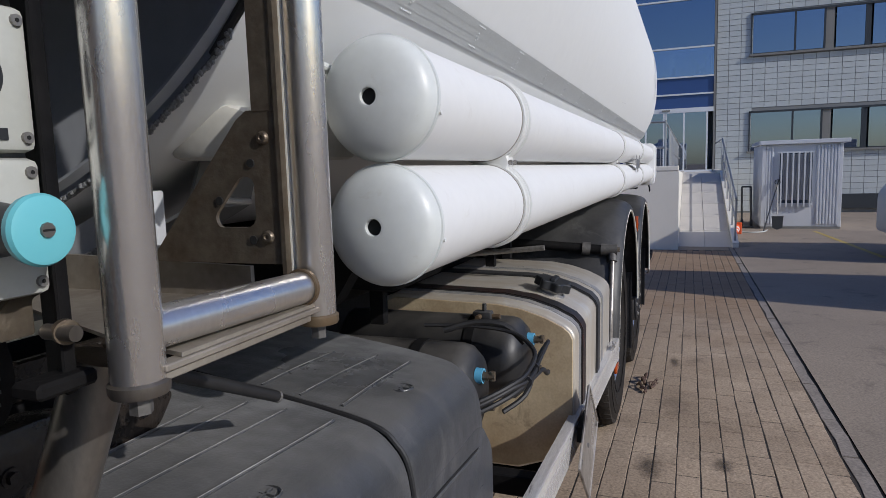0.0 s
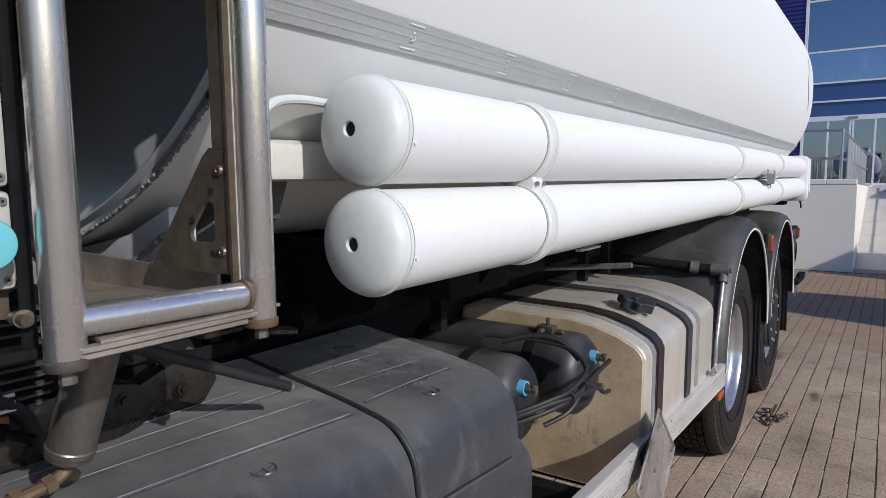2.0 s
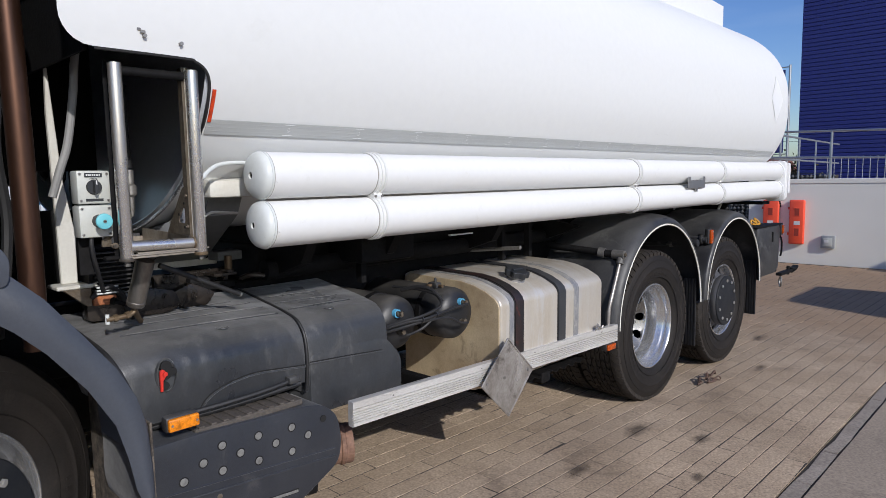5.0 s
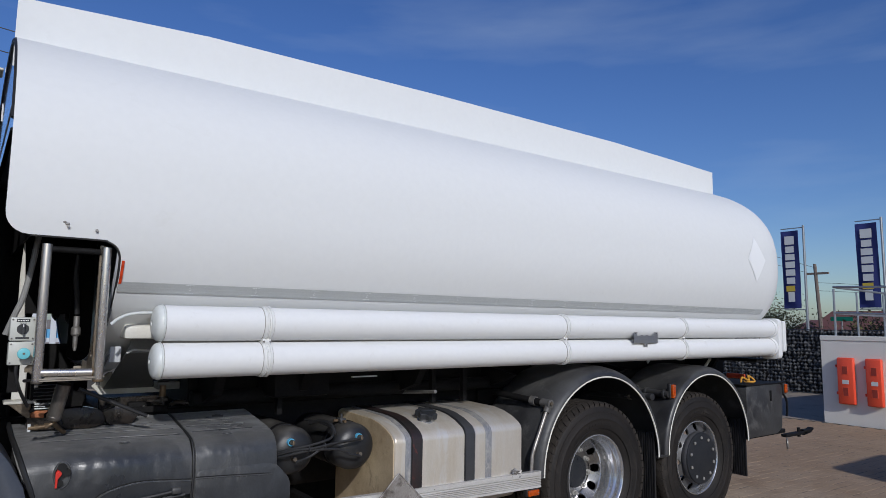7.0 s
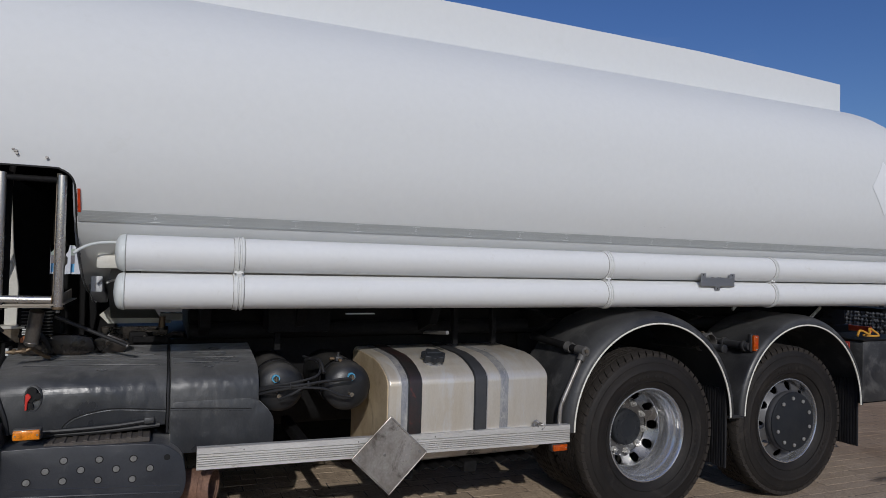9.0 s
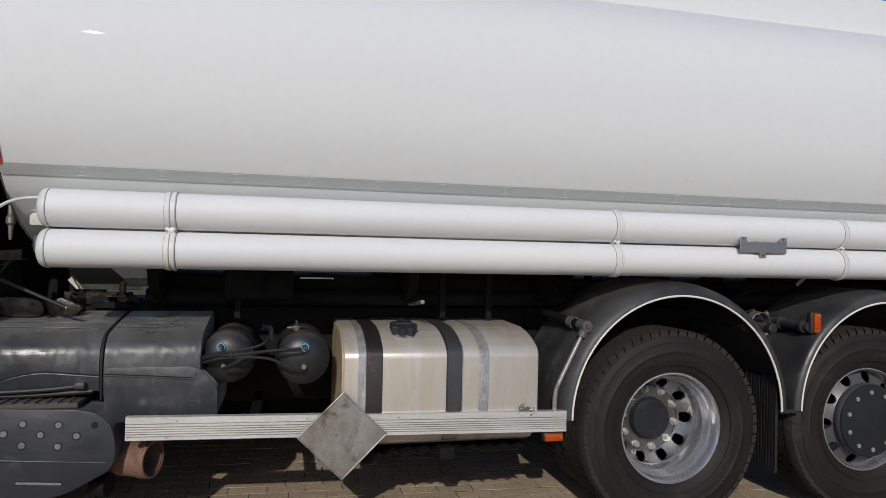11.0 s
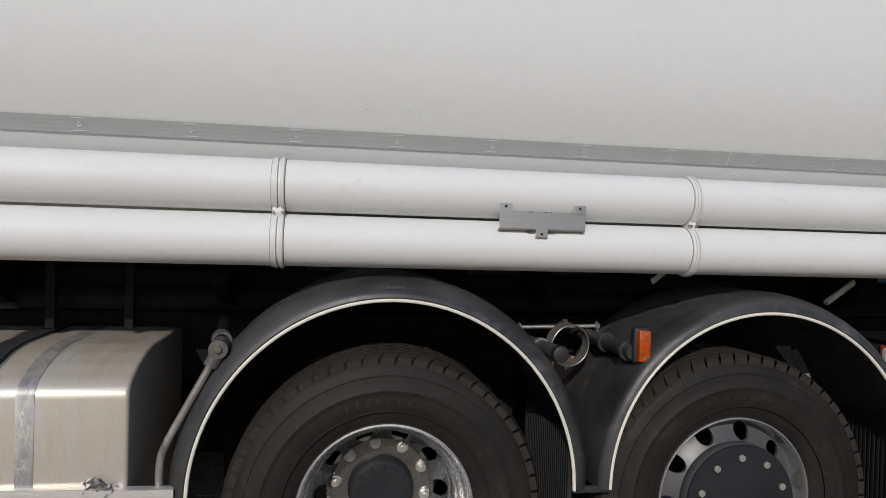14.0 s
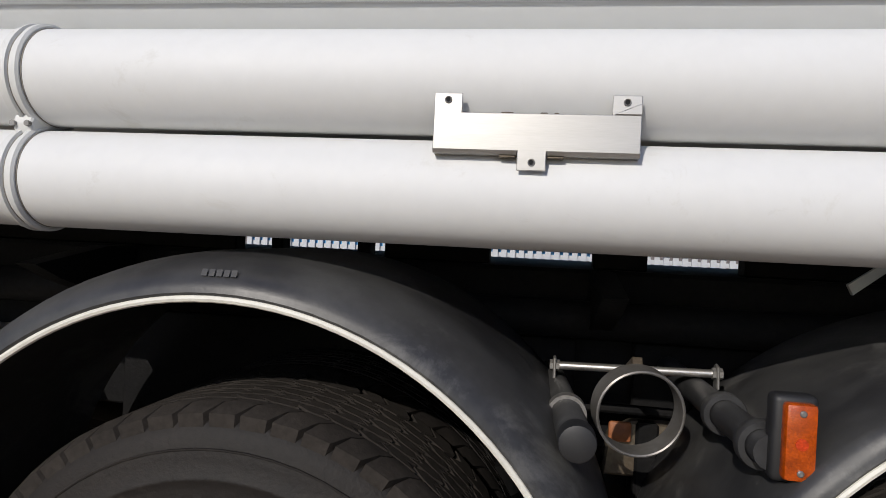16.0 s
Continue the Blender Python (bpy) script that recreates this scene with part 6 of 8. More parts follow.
part("knuckle_foot", rod((2.03, -0.005, 1.09), (2.005, -0.008, 1.04), 0.024, seg=12), DUSTY_IRON, st)
part("drop_tube", hose([(2.006, -0.008, 1.045), (1.93, -0.012, 0.90), (1.875, -0.014, 0.79), (1.862, -0.014, 0.73), (1.862, -0.012, 0.655)], 0.0125, 12), PLATE_ALU, st, "bent steel drop tube")
s1 = part("mudguard_stay", rod((3.147, -0.030, 1.081), (3.120, 0.62, 1.062), 0.0275, seg=20), BLACK_PLASTIC, truck, "black mudguard stay tube")
part("stay_cap", lathe([(-0.042, 0.0), (-0.042, 0.020), (-0.039, 0.0275), (-0.030, 0.0290), (-0.004, 0.0290), (-0.003, 0.0275)], (3.147, 0.0, 1.081), "Y", 24), BLACK_RUBBER, s1)
part("stay_clamp", lathe([(0.150, 0.0280), (0.150, 0.0345), (0.176, 0.0345), (0.176, 0.0280)], (3.1395, 0, 1.0755), "Y", 24), NUT, s1)
part("clamp_tail", prism([(3.070, 1.066), (3.108, 1.078), (3.112, 1.090), (3.104, 1.086), (3.068, 1.072)], "Y", 0.150, 0.176), NUT, s1)
s2 = part("mudguard_stay", rod((3.428, 0.005, 1.082), (3.396, 0.62, 1.092), 0.0265, seg=20), BLACK_PLASTIC, truck, "black mudguard stay tube")
for y in (0.215, 0.045):
    part("stay_clamp", lathe([(y - 0.012, 0.0270), (y - 0.012, 0.0365), (y - 0.008, 0.0385), (y + 0.008, 0.0385), (y + 0.012, 0.0365), (y + 0.012, 0.0270)], (3.4275 - 0.052 * y, 0, 1.082 + 0.016 * y), "Y", 24), BLACK_PLASTIC, s2)
lm = part("side_marker", box((3.421, -0.012, 1.045), (3.484, 0.024, 1.172), 0.010, 3), BLACK_RUBBER, truck, "upright amber side marker lamp")
part("lens", box((3.433, -0.030, 1.053), (3.476, 0.0, 1.163), 0.006, 2), AMBER, lm)
for z in (1.066, 1.150):
    part("screw", lathe([(-0.0335, 0.0), (-0.0335, 0.0030), (-0.0320, 0.0048), (-0.0285, 0.0050)], (3.4545, 0, z), "Y", 12), NUT, lm)
part("reflex_dot", rod((3.4545, -0.0322, 1.107), (3.4545, -0.028, 1.107), 0.0085, seg=16), RED_LENS, lm)
part("cross_bar", rod((3.116, 0.385, 1.119), (3.448, 0.372, 1.128), 0.0085, seg=14), STAINLESS, truck, "steel cross bar with a hanging ring")
for x, y, z in ((3.121, 0.385, 1.119), (3.443, 0.372, 1.128)):
    part("bar_lug", prism([(y - 0.016, z - 0.03), (y + 0.016, z - 0.03), (y + 0.018, z + 0.012), (y + 0.008, z + 0.02), (y - 0.012, z + 0.016)], "X", x - 0.003, x + 0.003, 0.002, 1), NUT, truck)
    part("bar_nut", rod((x - 0.010, y, z), (x + 0.010, y, z), 0.012, seg=6), NUT, truck)
RING = material("dull grey steel ring", (0.26, 0.25, 0.24), 0.42, 0.6, 0.6, 14, (0.15, 0.135, 0.115), 0.5, 0.1, 80)
ring = lathe([(-0.022, 0.0760), (-0.024, 0.0785), (-0.022, 0.0815), (0.026, 0.0815), (0.026, 0.0760)], (0, 0, 0), "Y", 56, closed=True)
part("hanging_ring", moved(ring, Matrix.Translation((3.272, 0.240, 1.072)) @ Matrix.Rotation(radians(5), 4, "X") @ Matrix.Rotation(radians(8), 4, "Z")), RING, truck, "grey steel hanging ring")
part("ring_link", prism([(0.262, 1.150), (0.276, 1.166), (0.385, 1.128), (0.385, 1.112)], "X", 3.262, 3.282, 0.002, 1), RUSTY, truck)
part("rusty_bracket", prism([(3.24, 0.86), (3.44, 0.86), (3.43, 0.965), (3.39, 0.985), (3.30, 0.985), (3.25, 0.955)], "Y", 0.50, 0.54, 0.006, 1), RUSTY, truck)
for x in (3.275, 3.405):
    part("rust_patch", box((x - 0.025, 0.485, 0.94), (x + 0.025, 0.50, 0.985), 0.006, 2), ORANGE_RUST, truck)
part("spring_hanger", box((3.31, 0.49, 0.70), (3.36, 0.53, 0.985), 0.006, 1), CHASSIS, truck)
part("frame_pipe", rod((3.05, 0.60, 0.99), (3.60, 0.60, 0.985), 0.012, seg=10), CHASSIS, truck)
part("white_edge", prism([(3.70, 1.30), (3.80, 1.38), (3.80, 1.40), (3.69, 1.32)], "Y", 0.40, 0.41), CAP_WHITE, truck)
part("white_bracket", rod((4.455, 0.33, 1.238), (4.70, 0.36, 1.385), 0.013, seg=8), WHITE_STEEL, truck)

# ---- rear of the chassis ----
rb = part("rear_tool_box", prism(rounded([(4.66, 1.085), (5.31, 1.085), (5.33, 1.02), (5.30, 0.66), (5.20, 0.615), (4.66, 0.615)], 0.03), "Y", 0.03, 0.50, 0.014, 2), BLACK_PLASTIC, truck, "dusty black plastic rear box", angle=50)
part("box_lid", box((4.65, 0.02, 1.085), (5.32, 0.50, 1.10), 0.006, 1), CHASSIS, rb)
SIGN_RED = material("faded red sticker", (0.52, 0.07, 0.055), 0.5, 0, 0.4, 20, (0.42, 0.06, 0.05), 0.5)
stk = part("fire_sticker", box((4.655, 0.135, 1.000), (4.6595, 0.252, 1.072)), SIGN_RED, rb, "red sticker with pale extinguisher mark")
part("sticker_mark", prism(rounded([(0.222, 1.006), (0.240, 1.006), (0.240, 1.052), (0.234, 1.062), (0.226, 1.062), (0.222, 1.052)], 0.004), "X", 4.6525, 4.6552), WHITE_LABEL, stk)
for k in range(3):
    part("sticker_mark", prism([(0.150 + 0.022 * k, 1.010), (0.162 + 0.022 * k, 1.024), (0.154 + 0.022 * k, 1.056), (0.150 + 0.022 * k, 1.034)], "X", 4.6525, 4.6552), WHITE_LABEL, stk)
part("box_latch", box((5.08, 0.02, 0.93), (5.105, 0.035, 1.03), 0.003, 1), CHASSIS, rb)
part("yellow_strap", hose([(4.70, 0.10, 1.12), (4.76, 0.12, 1.16), (4.84, 0.10, 1.13), (4.90, 0.14, 1.17), (4.97, 0.11, 1.115), (4.85, 0.16, 1.115)], 0.009, 6), YELLOW_STRAP, truck, "crumpled yellow webbing strap")
rl = part("rear_lamp", box((5.34, 0.02, 0.98), (5.40, 0.10, 1.09), 0.008, 2), BLACK_PLASTIC, truck, "rear amber lamp")
part("lens", box((5.347, 0.008, 0.995), (5.395, 0.026, 1.08), 0.005, 2), AMBER, rl)
part("lamp_arm", box((5.33, 0.03, 1.085), (5.41, 0.12, 1.10), 0.003, 1), CHASSIS, truck)
part("lamp_hose", hose([(5.38, 0.05, 0.98), (5.42, 0.04, 0.92), (5.43, 0.04, 0.82), (5.43, 0.05, 0.76)], 0.010, 8), CHASSIS, truck)
tb = part("tow_bar", box((4.75, 0.10, 0.585), (5.50, 0.16, 0.625), 0.006, 1), CHASSIS, truck, "black towing bar with shackle ring")
part("tow_arm", box((5.30, -0.01, 0.570), (5.72, 0.05, 0.600), 0.006, 1), CHASSIS, tb)
part("tow_hook", prism([(5.66, 0.560), (5.80, 0.575), (5.86, 0.60), (5.86, 0.625), (5.80, 0.61), (5.66, 0.615)], "Y", -0.01, 0.05, 0.006, 1), CHASSIS, tb)
part("tow_pin", rod((5.60, 0.02, 0.55), (5.60, 0.02, 0.64), 0.016, seg=10), CHASSIS, tb)
part("shackle_ring", moved(lathe([(0.008 * math.sin(a), 0.048 + 0.008 * math.cos(a)) for a in [math.radians(45 * j) for j in range(8)]], (0, 0, 0), "Y", 24, closed=True), Matrix.Translation((5.36, 0.02, 0.505)) @ Matrix.Rotation(0.5, 4, "Z")), NUT, tb)
RED_BOARD = material("red marker board", (0.75, 0.10, 0.05), 0.4, 0, 0.3, 30, (0.8, 0.16, 0.07), 0.5)
part("marker_board", box((5.34, 0.42, 1.10), (5.36, 0.62, 1.15), 0.002, 1), RED_BOARD, truck, "red rear marker board")
part("rear_hose_rail", box((5.0, 0.10, 1.30), (5.2, 0.60, 1.33)), CHASSIS, truck)

# ---- front mudguard and cab ----
GUARD_OUT = [(-1.72, 1.46), (-1.50, 1.455), (-1.40, 1.415), (-1.351, 1.381), (-1.310, 1.361), (-1.236, 1.289), (-1.141, 1.164), (-1.062, 1.055), (-1.011, 0.954), (-0.985, 0.855), (-0.977, 0.734), (-0.975, 0.619)]
GUARD_IN = [(-1.72, 1.29), (-1.50, 1.30), (-1.40, 1.270), (-1.354, 1.242), (-1.313, 1.210), (-1.240, 1.135), (-1.145, 1.010), (-1.076, 0.884), (-1.047, 0.773), (-1.036, 0.710), (-1.028, 0.665), (-1.012, 0.620)]


def along(line, u):
    f = u * (len(line) - 1)
    i = min(int(f), len(line) - 2)
    return Vector(line[i]).lerp(Vector(line[i + 1]), f - i)


def guard_point(u, v):
    """The guard's outer face from its inner edge (v = 0) to its rolled outer edge."""
    p = along(GUARD_IN, u).lerp(along(GUARD_OUT, u), min(v / 0.88, 1.0))
    y = -0.052 - 0.014 * math.sin(math.pi * min(v / 0.88, 1.0)) + (0.010 * ((v - 0.88) / 0.12) if v > 0.88 else 0.0)
    return Vector((p.x, y, p.y))


fg = part("front_mudguard", grid_sheet(guard_point, 44, 10, 0.010), CAB_GREY, truck, "grey plastic front mudguard", angle=50)
part("guard_top", grid_sheet(lambda u, v: Vector((along(GUARD_OUT, 0.93 * u).x, -0.042 + 0.42 * v, along(GUARD_OUT, 0.93 * u).y - 0.002)), 44, 3, 0.006), CAB_GREY, fg, angle=50)
FLAP = material("dusty brown flap rubber", (0.045, 0.038, 0.032), 0.85, 0, 0.9, 22, (0.20, 0.165, 0.13), 0.52, 0.5, 160, 0.8, 160)
part("front_mud_flap", prism([(-0.01, 0.40), (0.10, 0.20), (0.52, 0.20), (0.52, 0.86), (-0.04, 0.86), (-0.04, 0.60)], "X", -0.975, -0.967, 0.002, 1), FLAP, truck, "dusty brown rubber front mud flap")
cab = part("cab", box((-3.6, -0.085, 1.47), (-1.398, 2.42, 3.15), 0.03, 3), CAB_WHITE, truck, "white truck cab", angle=50)
part("cab_lower", box((-3.55, -0.06, 0.9), (-2.05, 2.40, 1.46), 0.03, 2), CAB_GREY, cab)
part("cab_fender", prism(rounded([(-2.05, 1.455), (-1.345, 1.455), (-1.31, 1.41), (-1.32, 1.33), (-1.60, 1.40), (-2.05, 1.40)], 0.03), "Y", -0.075, 0.40, 0.012, 2), CAB_GREY, cab)
part("cab_back", box((-1.3975, 0.03, 1.50), (-1.385, 2.30, 3.05)), CHASSIS, cab)
part("stack_pipe", hose([(-1.225, 0.10, 1.12), (-1.225, 0.10, 1.7), (-1.235, 0.10, 2.28), (-1.26, 0.10, 2.36)], 0.034, 20, 3), STACK_BROWN, truck, "brown heat-stained upright pipe")
part("intake_pipe", hose([(-1.33, 0.22, 1.15), (-1.33, 0.22, 1.60), (-1.33, 0.22, 1.85), (-1.30, 0.22, 1.945), (-1.22, 0.22, 1.97)], 0.052, 20), BLACK_PLASTIC, truck, "black ribbed intake pipe")
part("hose_clip", lathe([(-0.02, 0.056), (-0.02, 0.062), (0.02, 0.062), (0.02, 0.056)], (-1.235, 0.22, 1.97), "X", 24), NUT, truck)
wlamp = part("work_lamp", prism([(0.505, 2.835), (0.625, 2.835), (0.61, 2.782), (0.585, 2.770), (0.545, 2.770), (0.52, 2.782)], "X", -1.285, -1.205, 0.006, 2), WHITE_STEEL, truck, "pale work lamp behind the cab")
part("lamp_arm", box((-1.39, 0.50, 2.837), (-1.19, 0.63, 2.850), 0.003, 1), WHITE_STEEL, wlamp)
part("cab_strut", rod((-1.42, 0.50, 2.0), (-1.30, 0.50, 1.78), 0.015, seg=8), WHITE_STEEL, truck)
part("back_panel", box((-1.39, 0.60, 0.9), (-1.27, 1.9, 2.15), 0.02, 1), CHASSIS, truck)
part("coupling_hose", hose([(-1.26, 0.15, 1.85), (-1.27, 0.17, 1.70), (-1.25, 0.2, 1.5), (-1.27, 0.2, 1.3)], 0.015, 8), BLACK_RUBBER, truck)

# ---- ground ----
def ground_z(x):
    """The yard falls gently towards the building."""
    return -0.0175 * (min(max(x, -40), 40) - 3.2)


PAVER = material("grey-brown concrete paver", (0.415, 0.325, 0.235), 0.9, 0, 0.9, 1.1, (0.285, 0.215, 0.150), 0.5, 0.36, 80, 0.7, 60, random_tint=0.08, spec=0.12, wear=((0.16, 0.124, 0.093), 0.5, 2.2, 0.56), laid=True)
# a film of dried brown mud that lies on the pavers behind the truck
pn, pl = PAVER.node_tree.nodes, PAVER.node_tree.links
pos = pn.new("ShaderNodeNewGeometry")
split = pn.new("ShaderNodeSeparateXYZ")
ragged = pn.new("ShaderNodeTexNoise")
ragged.inputs["Scale"].default_value = 0.9
ragged.inputs["Detail"].default_value = 6
reach = pn.new("ShaderNodeMath")
reach.operation = "MULTIPLY_ADD"
reach.inputs[1].default_value = 5.0
film = pn.new("ShaderNodeMapRange")
film.inputs["From Min"].default_value, film.inputs["From Max"].default_value = 7.0, 9.6
film.inputs["To Max"].default_value = 0.65
mud = pn.new("ShaderNodeMix")
mud.data_type = "RGBA"
mud.inputs["B"].default_value = (0.275, 0.180, 0.105, 1)
pl.new(pos.outputs["Position"], split.inputs["Vector"])
pl.new(pos.outputs["Position"], ragged.inputs["Vector"])
pl.new(ragged.outputs["Fac"], reach.inputs[0])
pl.new(split.outputs["X"], reach.inputs[2])
pl.new(reach.outputs["Value"], film.inputs["Value"])
pl.new(film.outputs["Result"], mud.inputs["Factor"])
pl.new(pn["Principled BSDF"].inputs["Base Color"].links[0].from_socket, mud.inputs["A"])
pl.new(mud.outputs["Result"], pn["Principled BSDF"].inputs["Base Color"])
JOINT = material("sandy dark joint", (0.035, 0.029, 0.024), 0.95, 0, 0.5, 6, (0.055, 0.045, 0.036), 0.5, 0.3, 90)
YARD = material("worn yard concrete", (0.315, 0.260, 0.203), 0.9, 0, 0.7, 0.5, (0.240, 0.200, 0.160), 0.5, 0.26, 70, 0.4, 90, spec=0.15, wear=((0.15, 0.127, 0.105), 0.6, 2.0, 0.56))
GUTTER = material("gutter concrete", (0.29, 0.25, 0.21), 0.9, 0, 0.7, 4, (0.17, 0.145, 0.12), 0.5, 0.3, 60, 0.6, 90)


def stain_material(name, base, second, strength, scale, soft):
    """A stain that thins out towards a ragged rim."""
    m = material(name, base, 0.7, 0, 0.6, 9, second, 0.5, spec=0.3)
    N, L = m.node_tree.nodes, m.node_tree.links
    tc = N.new("ShaderNodeTexCoord")
    sub = N.new("ShaderNodeVectorMath")
    sub.operation = "SUBTRACT"
    sub.inputs[1].default_value = (0.5, 0.5, 0.5)
    mul = N.new("ShaderNodeVectorMath")
    mul.operation = "MULTIPLY"
    mul.inputs[1].default_value = (2, 2, 0)
    length = N.new("ShaderNodeVectorMath")
    length.operation = "LENGTH"
    noise = N.new("ShaderNodeTexNoise")
    noise.inputs["Scale"].default_value = scale
    noise.inputs["Detail"].default_value = 6
    add = N.new("ShaderNodeMath")
    add.operation = "ADD"
    fade = N.new("ShaderNodeMapRange")
    fade.inputs["From Min"].default_value, fade.inputs["From Max"].default_value = soft, 1.25
    fade.inputs["To Min"].default_value, fade.inputs["To Max"].default_value = strength, 0.0
    clear = N.new("ShaderNodeBsdfTransparent")
    mix = N.new("ShaderNodeMixShader")
    L.new(tc.outputs["Generated"], sub.inputs[0])
    L.new(sub.outputs["Vector"], mul.inputs[0])
    L.new(mul.outputs["Vector"], length.inputs[0])
    L.new(tc.outputs["Object"], noise.inputs["Vector"])
    L.new(length.outputs["Value"], add.inputs[0])
    L.new(noise.outputs["Fac"], add.inputs[1])
    L.new(add.outputs["Value"], fade.inputs["Value"])
    L.new(fade.outputs["Result"], mix.inputs["Fac"])
    L.new(clear.outputs["BSDF"], mix.inputs[1])
    L.new(N["Principled BSDF"].outputs["BSDF"], mix.inputs[2])
    L.new(mix.outputs["Shader"], N["Material Output"].inputs["Surface"])
    return m


OIL = stain_material("oil stain", (0.045, 0.038, 0.033), (0.07, 0.06, 0.05), 0.45, 14, 0.65)

YELLOW_PAINT = material("worn yellow paint", (0.50, 0.36, 0.06), 0.8, 0, 0.8, 12, (0.28, 0.23, 0.15), 0.5)
GY, GW = -1.16, 0.05                          # gutter line and half width
PX0, PX1, PY0, PY1 = -3.2, 12.25, GY + GW, 3.4


def sheet(x0, x1, y0, y1, lift, bm):
    xs = sorted({x0, x1, *[c for c in (-40.0, 40.0) if x0 < c < x1]})
    for a, b in zip(xs, xs[1:]):
        bm.faces.new([bm.verts.new(p) for p in ((a, y0, ground_z(a) + lift), (b, y0, ground_z(b) + lift), (b, y1, ground_z(b) + lift), (a, y1, ground_z(a) + lift))])


gm = bmesh.new()
sheet(-1500, 1500, -1500, GY - GW, 0, gm)
sheet(-1500, PX0, GY - GW, PY1, 0, gm)
sheet(PX0, PX1, GY - GW, PY1, -0.014, gm)
sheet(PX1, 16, GY - GW, GY + GW, -0.014, gm)
sheet(PX1, 16, GY + GW, PY1, 0, gm)
sheet(16, 1500, GY - GW, PY1, 0, gm)
sheet(-1500, 1500, PY1, 1500, 0, gm)
bmesh.ops.remove_doubles(gm, verts=gm.verts, dist=1e-4)
single("ground", gm, YARD, (0, 0, 0), "worn concrete yard sloping gently to the building", "ground", "", "structure", smooth=False)

# two broken concrete channel strips beside the paving
random.seed(12)
gut = thing("gutter", (4, GY, ground_z(4)), "worn concrete drainage strip with broken edges", "gutter", kind="structure")
gb = bmesh.new()
sheet(PX0, 16, GY - GW, GY + GW, -0.0105, gb)
part("channel_bed", gb, JOINT, gut, smooth=False)
x = PX0
while x < 16:
    L = random.uniform(0.45, 1.1)
    a = random.uniform(-0.004, 0.004)
    bm = prism([(x + 0.010, GY - 0.034 + a), (x + L * 0.5, GY - 0.032 + random.uniform(-0.010, 0.008)), (x + L - 0.004, GY - 0.034 + a), (x + L - 0.006, GY + 0.040), (x + L * 0.4, GY + 0.034 + random.uniform(-0.010, 0.010)), (x + 0.006, GY + 0.040)], "Z", -0.03, random.uniform(-0.010, -0.004))
    for v in bm.verts:
        v.co.z += ground_z(v.co.x)
    part("channel_slab", bm, GUTTER, gut, smooth=False)
    x += L


def blot(cx, cy, rx, ry, mat, name, label, group, lift=0.0016):
    """A flat stain with a ragged outline on the paving."""
    bm = bmesh.new()
    vs = []
    for k in range(26):
        a = 2 * math.pi * k / 26
        px, py = cx + 0.68 * rx * math.cos(a), cy + 0.68 * ry * math.sin(a)
        vs.append(bm.verts.new((px, py, ground_z(px) + lift)))
    bm.faces.new(vs)
    return single(name, bm, mat, (cx, cy, ground_z(cx)), label, "stain", group, smooth=False)


for cx, cy, rx, ry in ((2.03, -0.55, 0.22, 0.13), (1.5, -0.75, 0.14, 0.10), (0.9, -0.55, 0.22, 0.12), (3.9, -0.28, 0.35, 0.10), (0.3, -0.35, 0.18, 0.14), (0.55, -0.85, 0.14, 0.10), (1.15, -0.25, 0.30, 0.10), (5.0, 0.1, 0.40, 0.14), (0.2, -0.75, 0.22, 0.15), (1.9, -0.2, 0.35, 0.15)):
    blot(cx, cy, rx, ry, OIL, "oil_stain", "dark ragged oil stain on paving", "oil stains")

yl = bmesh.new()
a, b = Vector((17.2, -3.30, 0)), Vector((11.4, -3.45, 0))
yl.faces.new([yl.verts.new((p[0], p[1], ground_z(p[0]) + 0.003)) for p in ((a.x, a.y - 0.05), (a.x, a.y + 0.05), (b.x, b.y + 0.05), (b.x, b.y - 0.05))])
single("yard_line", yl, YELLOW_PAINT, (14.0, -3.4, ground_z(14)), "worn yellow line painted on the yard", "marking", kind="structure", smooth=False)
# dried leaf scrap
LEAF = material("dry brown scrap", (0.07, 0.04, 0.03), 0.8, 0, 0.6, 30, (0.15, 0.09, 0.06), 0.5)
random.seed(5)
bm = bmesh.new()
for k in range(9):
    p = Vector((3.05 + random.uniform(0, 0.28), -0.11 + random.uniform(-0.04, 0.03), ground_z(3.1) + 0.012))
    merge(bm, hose([p, p + Vector((0.05, random.uniform(-0.03, 0.03), random.uniform(0.0, 0.03))), p + Vector((0.10, random.uniform(-0.05, 0.05), -0.004))], random.uniform(0.004, 0.012), 5, 3))
single("dry_scrap", bm, LEAF, (3.15, -0.1, ground_z(3.15)), "crumpled dry brown scrap on the paving", "litter")

# ---- loading platform with ramp ----
CONCRETE = material("smooth grey concrete", (0.77, 0.735, 0.655), 0.8, 0, 0.5, 1.4, (0.68, 0.645, 0.565), 0.5, 0.05, 60, 0.1, 60)
RAMP = material("ramp concrete", (0.54, 0.51, 0.465), 0.85, 0, 0.5, 2.0, (0.44, 0.415, 0.38), 0.5, 0.12, 60, 0.3, 80)
WX, PT = 12.25, 1.40
plat = thing("loading_platform", (WX, 1.2, ground_z(WX)), "pale concrete loading platform with ramp", "platform", kind="structure")
part("platform_wall", box((WX, -0.16, -0.6), (WX + 0.25, 2.68, PT)), CONCRETE, plat, smooth=False)
part("wall_coping", box((WX - 0.012, -0.16, PT + 0.001), (WX + 0.27, 0.30, PT + 0.09), 0.006, 1), CONCRETE, plat)
part("wall_coping", box((WX - 0.012, 0.312, PT + 0.001), (WX + 0.27, 2.69, PT + 0.09), 0.006, 1), CONCRETE, plat)
